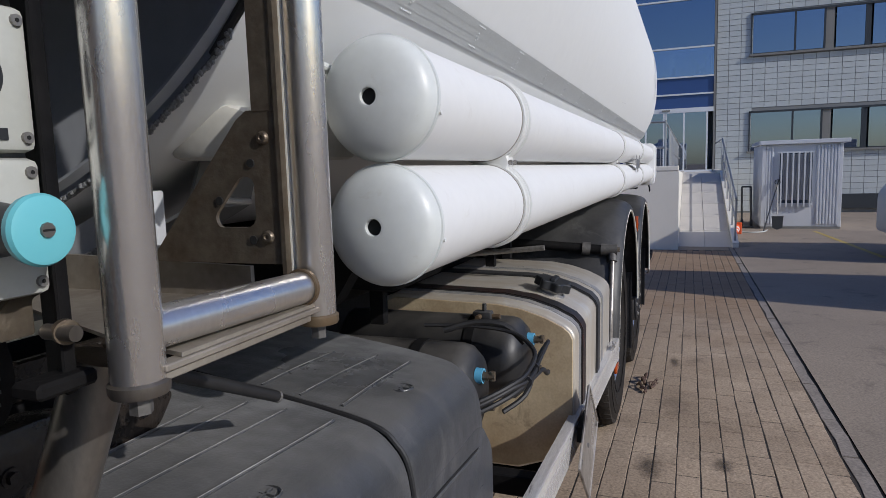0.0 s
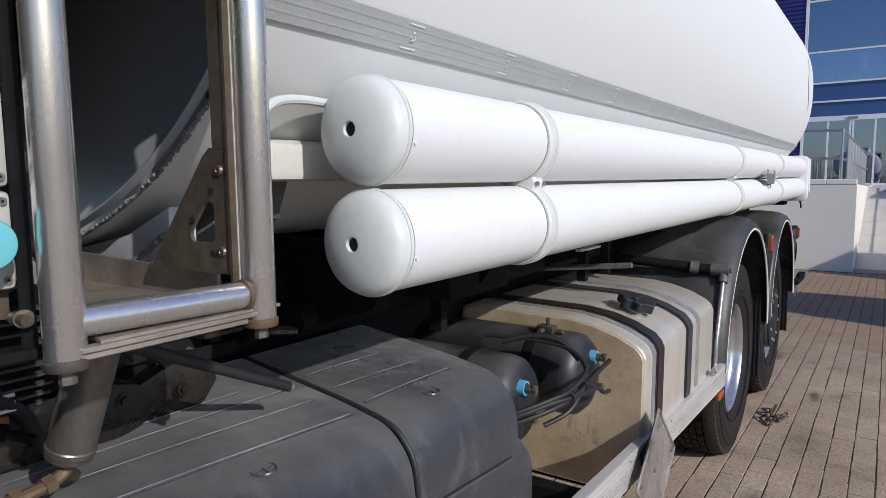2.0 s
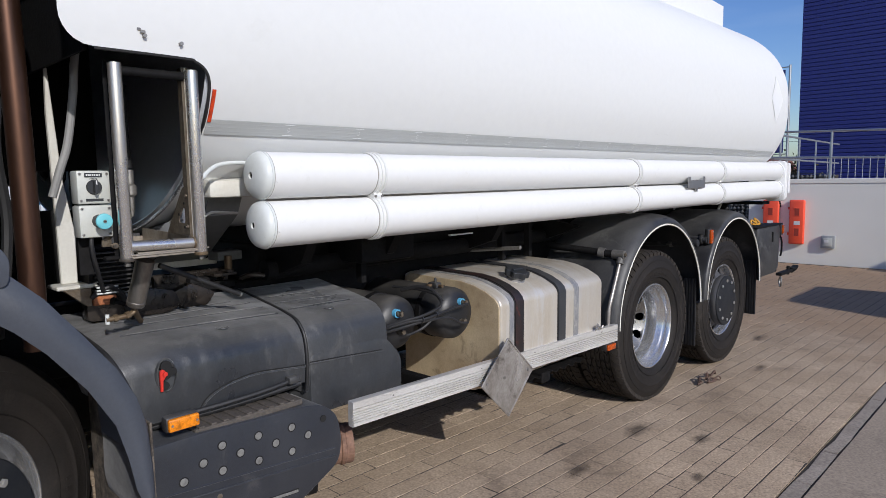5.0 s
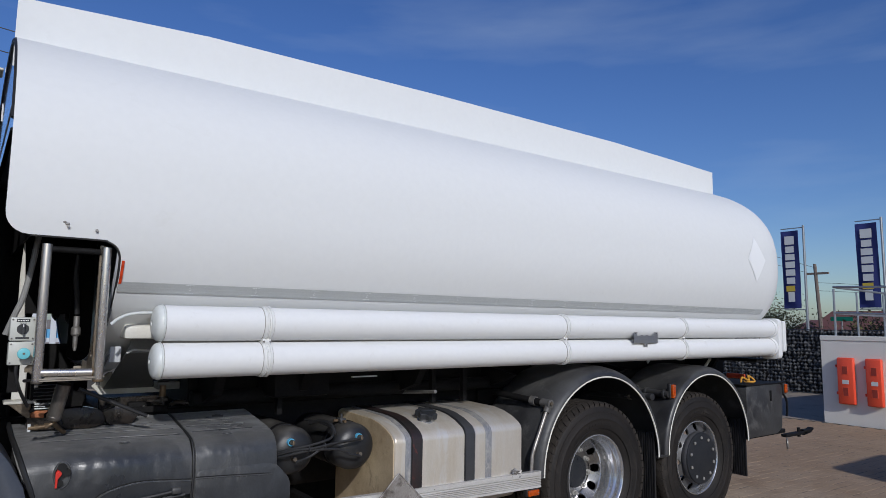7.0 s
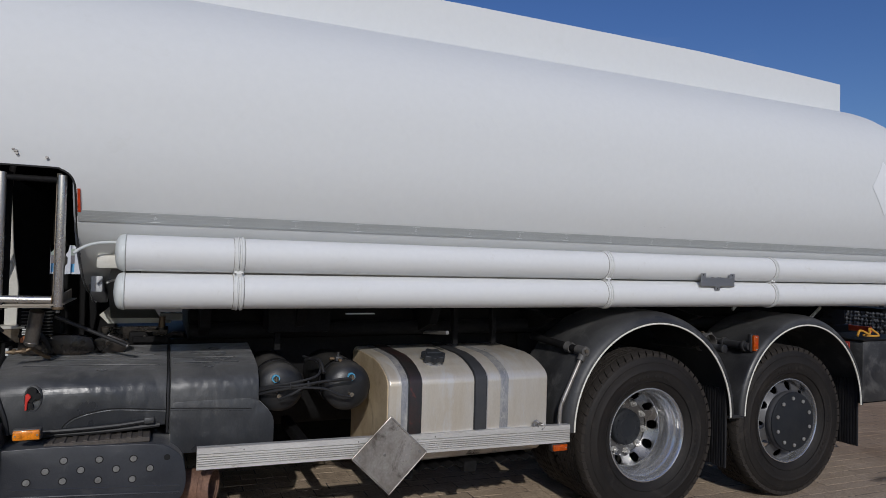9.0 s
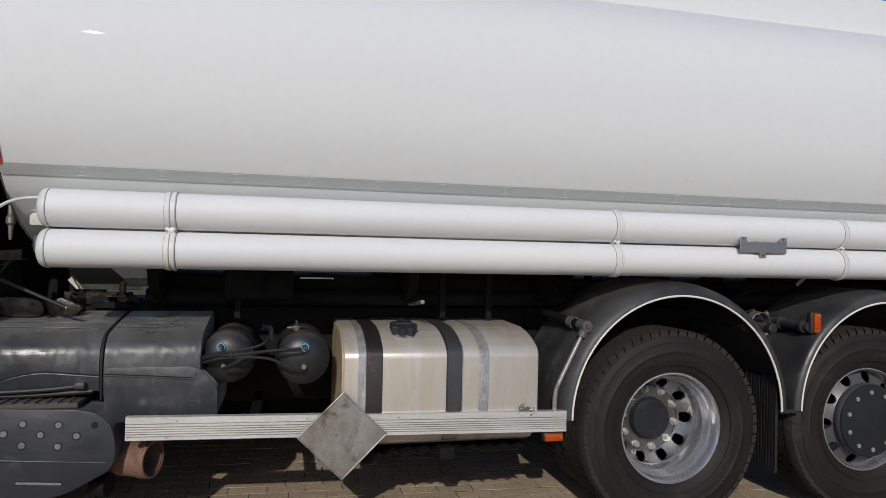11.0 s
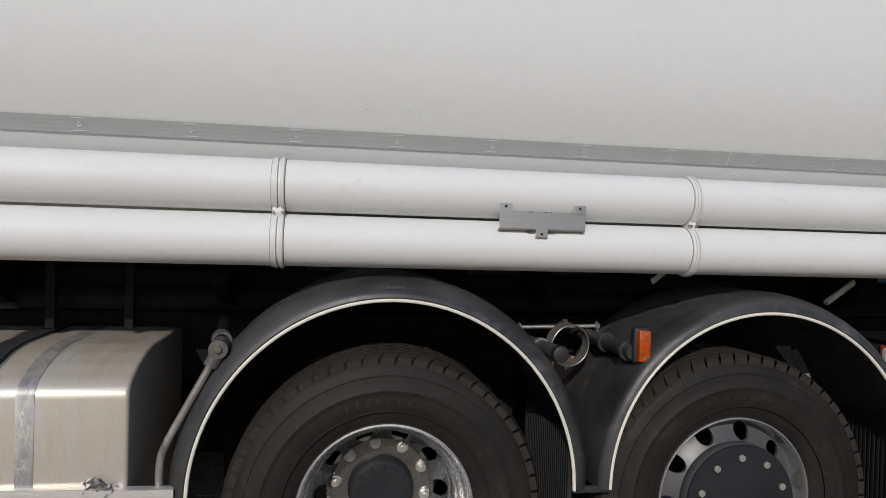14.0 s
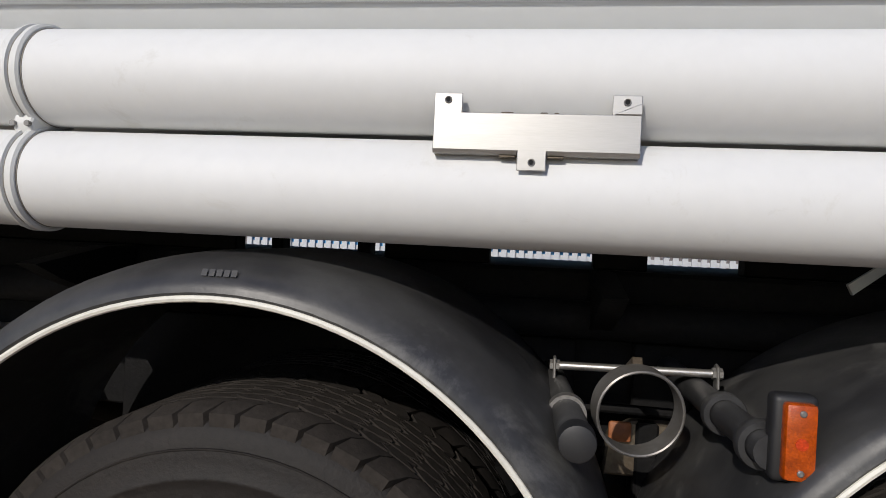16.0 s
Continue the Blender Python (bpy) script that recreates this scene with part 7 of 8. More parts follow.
part("side_wall", box((WX + 0.251, 2.43, -0.6), (18.9, 2.68, PT)), CONCRETE, plat, smooth=False)
part("deck", box((WX + 0.251, -0.16, 1.15), (26.0, 2.42, 1.25)), RAMP, plat, smooth=False)
part("deck_body", box((WX + 0.3, 0.05, -0.6), (25.9, 2.3, 1.149)), CONCRETE, plat, smooth=False)
RX0, RX1 = 12.9, 19.5
rz = lambda x: ground_z(RX0) + (1.22 - ground_z(RX0)) * (x - RX0) / (RX1 - RX0)
part("ramp_side", prism([(WX, ground_z(WX) - 0.3), (RX1, -0.6), (RX1, 1.26), (WX, PT)], "Y", -0.165, -0.161), CONCRETE, plat)
for k in range(6):
    xa, xb = RX0 + (RX1 - RX0) * k / 6, RX0 + (RX1 - RX0) * (k + 1) / 6 - 0.012
    for ya, yb in ((-1.18, -0.675), (-0.665, -0.17)):
        part("ramp_slab", prism([(xa, rz(xa) - 0.2), (xb, rz(xb) - 0.2), (xb, rz(xb)), (xa, rz(xa))], "Y", ya, yb), RAMP, plat)
part("ramp_bed", prism([(RX0 + 0.05, -0.8), (26, -0.8), (26, 1.20), (RX1, rz(RX1) - 0.03), (RX0 + 0.05, rz(RX0) - 0.03)], "Y", -1.17, -0.18), CONCRETE, plat)
part("landing", box((RX1, -1.18, 1.10), (26.0, -0.17, 1.22)), RAMP, plat, smooth=False)
part("ramp_kerb", prism([(RX0 - 0.1, ground_z(RX0) - 0.2), (RX1, 0.9), (26, 0.9), (26, 1.30), (RX1, 1.30), (RX0 - 0.1, ground_z(RX0) + 0.10)], "Y", -1.30, -1.185), CONCRETE, plat)

RAIL = material("galvanised rail", (0.40, 0.41, 0.42), 0.4, 0.8, 0.4, 9, (0.30, 0.30, 0.30), 0.5)
rail = thing("platform_railing", (WX + 0.3, 1.2, PT), "galvanised steel platform railing", "railing")
for a, b in (((12.55, 2.52, 2.44), (12.55, 0.10, 2.36)), ((12.55, 2.52, 1.93), (12.55, 0.10, 1.86)), ((12.55, 0.10, 2.36), (25.2, 0.02, 2.25)), ((12.55, 0.10, 1.86), (25.2, 0.02, 1.75)), ((12.55, 2.52, 2.44), (18.5, 2.52, 2.36)), ((12.55, 2.52, 1.93), (18.5, 2.52, 1.86))):
    part("rail_bar", rod(a, b, 0.022, seg=8), RAIL, rail)
for y in (2.52, 1.30, 0.10):
    part("rail_post", rod((12.55, y, PT), (12.55, y, 2.40), 0.022, seg=8), RAIL, rail)
for k in range(9):
    x = 13.6 + 1.35 * k
    part("rail_post", rod((x, 0.06, 1.25), (x, 0.06, 2.30), 0.020, seg=8), RAIL, rail)
    if x < 18.6:
        part("rail_post", rod((x, 2.52, 1.25), (x, 2.52, 2.38), 0.020, seg=8), RAIL, rail)
for k in range(70):
    x = 14.0 + 0.155 * k
    part("baluster", rod((x, 0.07, 1.28), (x, 0.07, 2.28), 0.008, seg=5), RAIL, rail)
for k in range(14):
    y = 0.35 + 0.15 * k
    part("baluster", rod((16.5, y, 1.28), (16.5, y, 2.0), 0.008, seg=5), RAIL, rail)
hr = thing("ramp_handrail", (16, -1.24, 0.9), "thin steel ramp handrail", "railing")
part("rail_bar", rod((12.9, -1.24, 0.80), (RX1, -1.24, 2.22), 0.022, seg=8), RAIL, hr)
part("rail_bar", rod((RX1, -1.24, 2.22), (25.5, -1.24, 2.24), 0.022, seg=8), RAIL, hr)
part("rail_bar", rod((12.9, -1.24, 0.35), (RX1, -1.24, 1.75), 0.016, seg=8), RAIL, hr)
for k in range(7):
    x = 12.95 + 1.1 * k
    part("rail_post", rod((x, -1.24, rz(min(x, RX1))), (x, -1.24, rz(min(x, RX1)) + 0.98), 0.020, seg=8), RAIL, hr)

# extinguisher cabinets and socket on the platform wall
def cabinet(y1, w):
    c = thing("extinguisher_cabinet", (WX - 0.05, y1 - w / 2, 0.22), "red-orange plastic fire extinguisher cabinet on the wall", "cabinet", "extinguisher cabinets")
    part("body", box((WX - 0.085, y1 - w, 0.222), (WX - 0.002, y1, 1.085), 0.025, 3), EXT_RED, c)
    door = part("door", box((WX - 0.106, y1 - w + 0.010, 0.242), (WX - 0.087, y1 - 0.012, 1.065), 0.009, 2), EXT_RED, c)
    for z0, z1 in ((0.78, 0.925), (0.385, 0.535)):
        part("window", box((WX - 0.112, y1 - 0.190, z0), (WX - 0.105, y1 - 0.105, z1), 0.004, 1), EXT_WINDOW, door)
        part("window_frame", box((WX - 0.110, y1 - 0.203, z0 - 0.013), (WX - 0.1045, y1 - 0.092, z1 + 0.013), 0.003, 1), EXT_RED, door)
    part("pictogram", box((WX - 0.109, y1 - 0.205, 0.60), (WX - 0.1045, y1 - 0.095, 0.675), 0.002, 1), WHITE_LABEL, door)
    for z in (0.40, 0.90):
        part("hinge", box((WX - 0.095, y1 - 0.002, z), (WX - 0.055, y1 + 0.020, z + 0.05), 0.004, 1), EXT_RED, c)


EXT_WINDOW = material("dark red window", (0.30, 0.04, 0.025), 0.3)
cabinet(2.380, 0.294)
cabinet(1.895, 0.270)
so = thing("wall_socket", (WX, 1.2, 0.28), "grey wall socket box on the concrete wall", "socket")
SOCKET = material("weathered grey socket plastic", (0.30, 0.31, 0.31), 0.5, 0, 0.4, 20, (0.24, 0.25, 0.25), 0.5)
part("housing", box((WX - 0.07, 1.09, 0.17), (WX - 0.001, 1.33, 0.41), 0.012, 2), SOCKET, so)
part("cover", box((WX - 0.085, 1.13, 0.21), (WX - 0.07, 1.29, 0.37), 0.008, 2), BOX_GREY, so)
part("shutter", box((WX - 0.092, 1.19, 0.28), (WX - 0.085, 1.26, 0.33), 0.003, 1), WHITE_LABEL, so)

# ---- office building ----
BLUE_CLAD = material("dark blue metal cladding", (0.020, 0.026, 0.150), 0.4, 0.0, 0.25, 2, (0.017, 0.022, 0.12), 0.5, 0.04, 60)
TILE = material("grey glazed facade tile", (0.48, 0.51, 0.505), 0.5, 0, 0.4, 0.6, (0.445, 0.47, 0.465), 0.5, 0.03, 30, random_tint=0.045)
TILE_JOINT = material("grey facade joint", (0.22, 0.225, 0.22), 0.9)
WINDOW_FRAME = material("dark window frame", (0.035, 0.04, 0.045), 0.4)
WHITE_FRAME = material("white aluminium frame", (0.70, 0.72, 0.74), 0.4, 0, 0.2, 5)
SPANDREL = material("blue spandrel glass", (0.035, 0.075, 0.22), 0.12, 0, 0.2, 1)
PANEL_GREY = material("taupe infill panel", (0.20, 0.195, 0.18), 0.6)
ROOM = material("dim interior", (0.20, 0.22, 0.24), 0.8, 0, 0.5, 0.6, (0.08, 0.09, 0.10), 0.5)


def glass_material(name, tint, gloss=0.55):
    m = bpy.data.materials.new(name)
    m.use_nodes = True
    N, L = m.node_tree.nodes, m.node_tree.links
    N.remove(N["Principled BSDF"])
    gl = N.new("ShaderNodeBsdfGlossy")
    gl.inputs["Roughness"].default_value = 0.015
    gl.inputs["Color"].default_value = (0.75, 0.82, 0.95, 1)
    tr = N.new("ShaderNodeBsdfTransparent")
    tr.inputs["Color"].default_value = (*tint, 1)
    mx = N.new("ShaderNodeMixShader")
    fr = N.new("ShaderNodeFresnel")
    fr.inputs["IOR"].default_value = 1.5
    add = N.new("ShaderNodeMath")
    add.operation = "ADD"
    add.use_clamp = True
    add.inputs[1].default_value = gloss
    L.new(fr.outputs["Fac"], add.inputs[0])
    L.new(add.outputs["Value"], mx.inputs["Fac"])
    L.new(tr.outputs["BSDF"], mx.inputs[1])
    L.new(gl.outputs["BSDF"], mx.inputs[2])
    L.new(mx.outputs["Shader"], N["Material Output"].inputs["Surface"])
    return m


GLASS_BLUE = glass_material("blue tinted glass", (0.35, 0.48, 0.70), 0.42)
GLASS_DARK = glass_material("dark tinted glass", (0.25, 0.32, 0.40), 0.35)
BX = 26.0
bld = thing("office_building", (BX, 0, ground_z(BX)), "office building with grey tiles, blue cladding and glass entrance", "building")
# blue clad wing
wing = part("blue_wing", box((BX, 2.16, -0.8), (BX + 9, 5.60, 8.55)), BLUE_CLAD, bld, "dark blue ribbed metal wall")
for k in range(62):
    z = -0.6 + 0.1475 * k
    part("cladding_rib", prism([(BX - 0.022, z), (BX - 0.002, z - 0.02), (BX - 0.002, z + 0.11), (BX - 0.022, z + 0.09)], "Y", 2.17, 5.59), BLUE_CLAD, wing)
part("roof_edge", box((BX - 0.04, 2.12, 8.55), (BX + 9, 5.65, 8.66)), PANEL_GREY, wing)
# glass entrance bay
bay = part("entrance_bay", box((BX + 0.9, -1.2, -0.8), (BX + 1.0, 2.15, 9.6)), ROOM, bld, "glass entrance bay with white mullions")
part("room_floor", box((BX + 0.05, -1.2, 4.5), (BX + 0.9, 2.15, 4.62)), ROOM, bay)
for zb, zt, mat in ((7.75, 9.55, GLASS_DARK), (5.97, 7.70, GLASS_DARK), (4.87, 5.91, GLASS_BLUE), (4.22, 4.82, SPANDREL), (3.68, 4.17, SPANDREL)):
    g = part("pane", box((BX + 0.03, -1.16, zb), (BX + 0.04, 2.10, zt)), mat, bay, smooth=False)
for z in (7.725, 5.94, 4.845, 4.195):
    part("mullion", box((BX - 0.03, -1.17, z - 0.03), (BX + 0.05, 2.11, z + 0.03)), WHITE_FRAME, bay)
part("mullion", box((BX - 0.06, -1.17, 3.50), (BX + 0.05, 2.11, 3.67)), WHITE_FRAME, bay)
part("mullion", box((BX - 0.05, 2.06, 1.2), (BX + 0.05, 2.155, 9.6)), WHITE_FRAME, bay)
part("mullion", box((BX - 0.03, -1.24, 1.2), (BX + 0.05, -1.17, 9.6)), PANEL_GREY, bay)
for y in (1.30, 0.62, 0.54, -0.12, -0.95):
    part("door_post", box((BX - 0.05, y - 0.03, 1.24), (BX + 0.05, y + 0.03, 3.50)), WHITE_FRAME, bay)
for ya, yb in ((1.33, 2.06), (0.65, 1.27), (-0.09, 0.51), (-0.92, -0.15)):
    part("door_pane", box((BX + 0.0, ya, 1.30), (BX + 0.01, yb, 3.50)), GLASS_DARK, bay, smooth=False)
part("door_sill", box((BX - 0.06, -1.17, 1.22), (BX + 0.05, 2.06, 1.29)), WHITE_FRAME, bay)
part("closer_box", box((BX - 0.09, 0.40, 3.56), (BX - 0.05, 0.70, 3.62)), PANEL_GREY, bay)
DARK_FURN = material("dark furniture", (0.03, 0.045, 0.07), 0.6)
for y, w, z1 in ((1.15, 0.07, 5.25), (0.30, 0.07, 5.30), (-0.55, 0.07, 5.36), (-0.75, 0.05, 5.10), (-0.90, 0.05, 5.50), (-1.02, 0.05, 5.60)):
    part("office_furniture", box((BX + 0.35, y - w, 4.64), (BX + 0.45, y + w, z1)), DARK_FURN, bay)
part("office_furniture", box((BX + 0.35, -0.95, 5.10), (BX + 0.45, -0.50, 5.17)), DARK_FURN, bay)
part("blind", box((BX + 0.55, -1.1, 4.66), (BX + 0.56, 1.6, 5.85)), CONCRETE, bay)
# tiled wing: wall with two window bands cut through
tw = part("tiled_wing", box((BX + 0.12, -14.5, -0.8), (BX + 9, -1.25, 1.90)), TILE_JOINT, bld, "grey tiled facade with window bands")
part("wall_band", box((BX + 0.12, -14.5, 3.42), (BX + 9, -1.25, 5.47)), TILE_JOINT, tw)
part("wall_band", box((BX + 0.12, -14.5, 6.98), (BX + 9, -1.25, 9.6)), TILE_JOINT, tw)
for z0, z1 in ((1.901, 3.419), (5.471, 6.979)):
    part("wall_pier", box((BX + 0.12, -2.41, z0), (BX + 9, -1.25, z1)), TILE_JOINT, tw)
    win = part("window_band", box((BX + 1.6, -14.5, z0), (BX + 1.7, -2.41, z1)), ROOM, tw)
    part("window_sill", box((BX - 0.03, -14.5, z0 - 0.05), (BX + 0.2, -2.36, z0 + 0.02)), PANEL_GREY, win)
    part("window_head", box((BX + 0.05, -14.5, z1 - 0.07), (BX + 0.2, -2.41, z1 - 0.001)), WINDOW_FRAME, win)
    y = -2.41
    part("window_post", box((BX + 0.05, y - 0.05, z0), (BX + 0.17, y - 0.001, z1)), WINDOW_FRAME, win)
    pat = ((1.42, "f"), (0.94, "f"), (0.33, "p"), (0.95, "f"), (0.18, "d"), (1.35, "f"), (0.94, "f"), (0.33, "p"), (0.95, "f"), (0.18, "d"), (1.35, "f"), (0.94, "f"))
    y -= 0.05
    for w, kind in pat:
        if kind == "f":
            part("pane", box((BX + 0.10, y - w + 0.03, z0 + 0.05), (BX + 0.11, y - 0.03, z1 - 0.07)), GLASS_DARK, win, smooth=False)
            part("window_post", box((BX + 0.06, y - w - 0.03, z0), (BX + 0.16, y - w + 0.03, z1)), WINDOW_FRAME, win)
            part("window_rail", box((BX + 0.07, y - w + 0.03, z0 + 0.02), (BX + 0.15, y - 0.03, z0 + 0.06)), WINDOW_FRAME, win)
        else:
            part("infill_panel", box((BX + 0.10, y - w + 0.03, z0), (BX + 0.13, y - 0.03, z1)), PANEL_GREY if kind == "p" else WINDOW_FRAME, win)
        y -= w
    for k in range(5):
        yy = -3.0 - 2.1 * k
        part("ceiling_lamp", box((BX + 0.8, yy - 0.5, z1 - 0.2), (BX + 1.0, yy, z1 - 0.16)), WHITE_LABEL, win)
part("basement_window", box((BX - 0.01, -14.5, -0.25), (BX + 0.14, -4.9, 0.28)), WINDOW_FRAME, tw)
part("parapet", box((BX - 0.04, -14.5, 9.6), (BX + 9, 2.15, 9.75)), PANEL_GREY, bld)

# ---- site hut ----
HUT = material("grey corrugated steel", (0.56, 0.58, 0.61), 0.45, 0, 0.4, 2, (0.49, 0.51, 0.53), 0.5, 0.04, 60, 0.05, 60)
HX, HB = 17.9, ground_z(17.9) + 0.06
hut = thing("site_hut", (HX, -3.1, HB), "small grey steel site hut with barred window", "hut")
def corrugated(p0, p1, z0, z1, n, depth, normal):
    def at(u, v):
        s = (u * n) % 1
        d = depth if 0.15 < s < 0.6 else 0.0
        p = p0 + (p1 - p0) * u + normal * d
        return Vector((p.x, p.y, z0 + (z1 - z0) * v))
    return grid_sheet(at, n * 8, 1, 0.01)
part("front_wall", box((HX, -3.98, HB), (HX + 0.06, -2.18, 1.95), 0.01, 1), HUT, hut)
for ya, yb, n in ((-2.42, -2.22, 3), (-3.94, -3.42, 7)):
    part("front_panel", corrugated(Vector((HX - 0.003, ya, 0)), Vector((HX - 0.003, yb, 0)), HB + 0.08, 1.90, n, 0.02, Vector((-1, 0, 0))), HUT, hut, smooth=False)
part("side_wall", corrugated(Vector((HX, -2.17, 0)), Vector((HX + 2.4, -2.17, 0)), HB, 1.94, 14, 0.025, Vector((0, 1, 0))), HUT, hut, smooth=False)
part("far_side_wall", box((HX, -4.0, HB), (HX + 2.4, -3.94, 1.94)), HUT, hut)
part("back_wall", box((HX + 2.34, -3.93, HB), (HX + 2.4, -2.2, 1.94)), HUT, hut)
part("roof", box((HX - 0.12, -4.15, 1.955), (HX + 2.5, -2.08, 2.06), 0.01, 1), HUT, hut)
part("base_skid", box((HX - 0.02, -4.0, ground_z(18) - 0.03), (HX + 2.4, -2.15, HB)), PANEL_GREY, hut)
part("corner_post", box((HX - 0.03, -2.24, HB), (HX + 0.03, -2.15, 1.95), 0.006, 1), HUT, hut)
part("corner_post", box((HX - 0.03, -4.01, HB), (HX + 0.03, -3.93, 1.95), 0.006, 1), HUT, hut)
hw = part("window", box((HX - 0.012, -3.33, 0.42), (HX - 0.002, -2.57, 1.72)), DARK_FURN, hut)
part("window_frame", box((HX - 0.03, -3.37, 0.36), (HX - 0.001, -2.53, 0.42)), HUT, hw)
part("window_frame", box((HX - 0.03, -3.37, 1.72), (HX - 0.001, -2.53, 1.77)), HUT, hw)
for k in range(6):
    y = -3.28 + 0.135 * k
    part("window_bar", box((HX - 0.10, y - 0.018, 0.33), (HX - 0.035, y + 0.018, 1.74)), HUT, hw)
CURTAIN = material("pale curtain", (0.30, 0.30, 0.31), 0.9)
part("curtain", grid_sheet(lambda u, v: Vector((HX - 0.020 - 0.006 * math.sin(60 * u), -3.25 + 0.6 * u, 0.5 + 1.2 * v)), 40, 1, 0.003), CURTAIN, hw)
# tools beside the hut
sh = thing("shovel", (17.6, -2.52, ground_z(17.6)), "dark shovel with pale handle against the hut", "shovel")
part("handle", rod((17.62, -2.52, 0.15), (17.80, -2.52, 0.92), 0.016, seg=8), WHITE_STEEL, sh)
part("grip", lathe([(-0.02, 0.05), (-0.02, 0.07), (0.02, 0.07), (0.02, 0.05)], (17.81, -2.52, 0.98), "X", 12, closed=True), WINDOW_FRAME, sh)
part("blade", prism([(-2.66, 0.10), (-2.38, 0.10), (-2.40, -0.20), (-2.52, -0.26), (-2.64, -0.20)], "X", 17.58, 17.60), WINDOW_FRAME, sh)
pl = thing("plank", (17.5, -2.3, ground_z(17.5)), "thin pole leaning on the hut wall", "pole")
part("pole", rod((17.1, -2.15, ground_z(17.1)), (17.85, -2.56, 1.05), 0.014, seg=6), WINDOW_FRAME, pl)
ht = thing("hand_truck", (18.3, -1.85, ground_z(18.3)), "black upright hand truck by the hut", "hand truck")
for y in (-1.72, -1.95):
    part("upright", rod((18.3, y, ground_z(18.3) + 0.1), (18.5, y, 0.85), 0.025, seg=8), WINDOW_FRAME, ht)
    part("wheel", lathe([(-0.03, 0.04), (-0.03, 0.12), (0.03, 0.12), (0.03, 0.04)], (18.25, y, ground_z(18.3) + 0.12), "Y", 16, closed=True), BLACK_RUBBER, ht)
part("crossbar", rod((18.5, -1.72, 0.85), (18.5, -1.95, 0.85), 0.025, seg=8), WINDOW_FRAME, ht)
part("toe_plate", box((18.0, -2.0, ground_z(18) + 0.02), (18.3, -1.68, ground_z(18) + 0.05)), WINDOW_FRAME, ht)
cn = thing("traffic_cone", (15.9, -1.42, ground_z(15.9)), "orange and white traffic cone lying on its side", "cone")
ORANGE = material("orange cone plastic", (0.75, 0.12, 0.03), 0.5, 0, 0.4, 12, (0.55, 0.10, 0.03), 0.5)
g0 = ground_z(15.9)
lay = Matrix.Translation((16.05, -1.42, g0 + 0.15)) @ Matrix.Rotation(radians(-101), 4, "Y")
part("base", moved(box((-0.15, -0.15, 0.0), (0.15, 0.15, 0.03), 0.01, 1), lay), ORANGE, cn)
for za, zb, ra, rb_, mt in ((0.03, 0.12, 0.115, 0.098, ORANGE), (0.12, 0.20, 0.098, 0.082, WHITE_LABEL), (0.20, 0.27, 0.082, 0.068, ORANGE), (0.27, 0.34, 0.068, 0.054, WHITE_LABEL), (0.34, 0.42, 0.054, 0.035, ORANGE)):
    part("cone_band", moved(rod((0, 0, za), (0, 0, zb), ra, rb_, seg=18), lay), mt, cn)
single("hose_loop", hose([(16.6, -1.55, ground_z(16.6) + 0.02), (16.4, -1.8, ground_z(16.4) + 0.02), (16.6, -2.1, ground_z(16.6) + 0.02), (17.2, -2.25, ground_z(17.2) + 0.02)], 0.015, 6), CAP_WHITE, (16.6, -1.9, ground_z(16.6)), "pale hose lying on the yard", "hose")

# ---- gabion wall, banners, things beyond ----
STONE = material("dark basalt stone", (0.060, 0.062, 0.065), 0.8, 0, 0.5, 6, (0.085, 0.085, 0.085), 0.5, 0.3, 40, 0.4, 40, random_tint=0.25)
GX = 19.0
gab = thing("gabion_wall", (GX, 8.5, ground_z(GX)), "gabion wall of dark stones in wire baskets", "wall", kind="structure")
part("core", box((GX + 0.06, 2.70, -0.6), (GX + 0.4, 17.0, 1.55)), JOINT, gab)
rng = random.Random(21)
V, F = [], []
y = 2.74
while y < 13.0:
    z = -0.28
    while z < 1.60:
        r = rng.uniform(0.05, 0.075)
        c = Vector((GX + rng.uniform(0.0, 0.05), y + rng.uniform(-0.03, 0.03), z + rng.uniform(-0.02, 0.02)))
        b0 = len(V)
        for dx, dy, dz in ((-1, 0, 0), (1, 0, 0), (0, -1, 0), (0, 1, 0), (0, 0, -1), (0, 0, 1)):
            V.append(tuple(c + Vector((dx, dy, dz)) * r * rng.uniform(0.8, 1.35)))
        for i, j, k in ((0, 2, 5), (0, 5, 3), (0, 3, 4), (0, 4, 2), (1, 5, 2), (1, 3, 5), (1, 4, 3), (1, 2, 4)):
            F.append((b0 + i, b0 + j, b0 + k))
        z += 0.105
    y += 0.115
me = bpy.data.meshes.new("stones")
me.from_pydata([(v[0] - GX, v[1] - 8.5, v[2] - ground_z(GX)) for v in V], [], F)
me.materials.append(STONE)
ob = new("stones", me)
ob.parent = gab
tagged(ob, "packed dark stones", kind="stuff")
for z in (-0.25, 0.35, 0.95, 1.58):
    part("wire", rod((GX - 0.10, 2.95, z), (GX - 0.10, 13.2, z), 0.012, seg=5), WINDOW_FRAME, gab)
for k in range(9):
    part("wire_post", rod((GX - 0.10, 3.0 + 1.25 * k, -0.3), (GX - 0.10, 3.0 + 1.25 * k, 1.6), 0.012, seg=5), WINDOW_FRAME, gab)

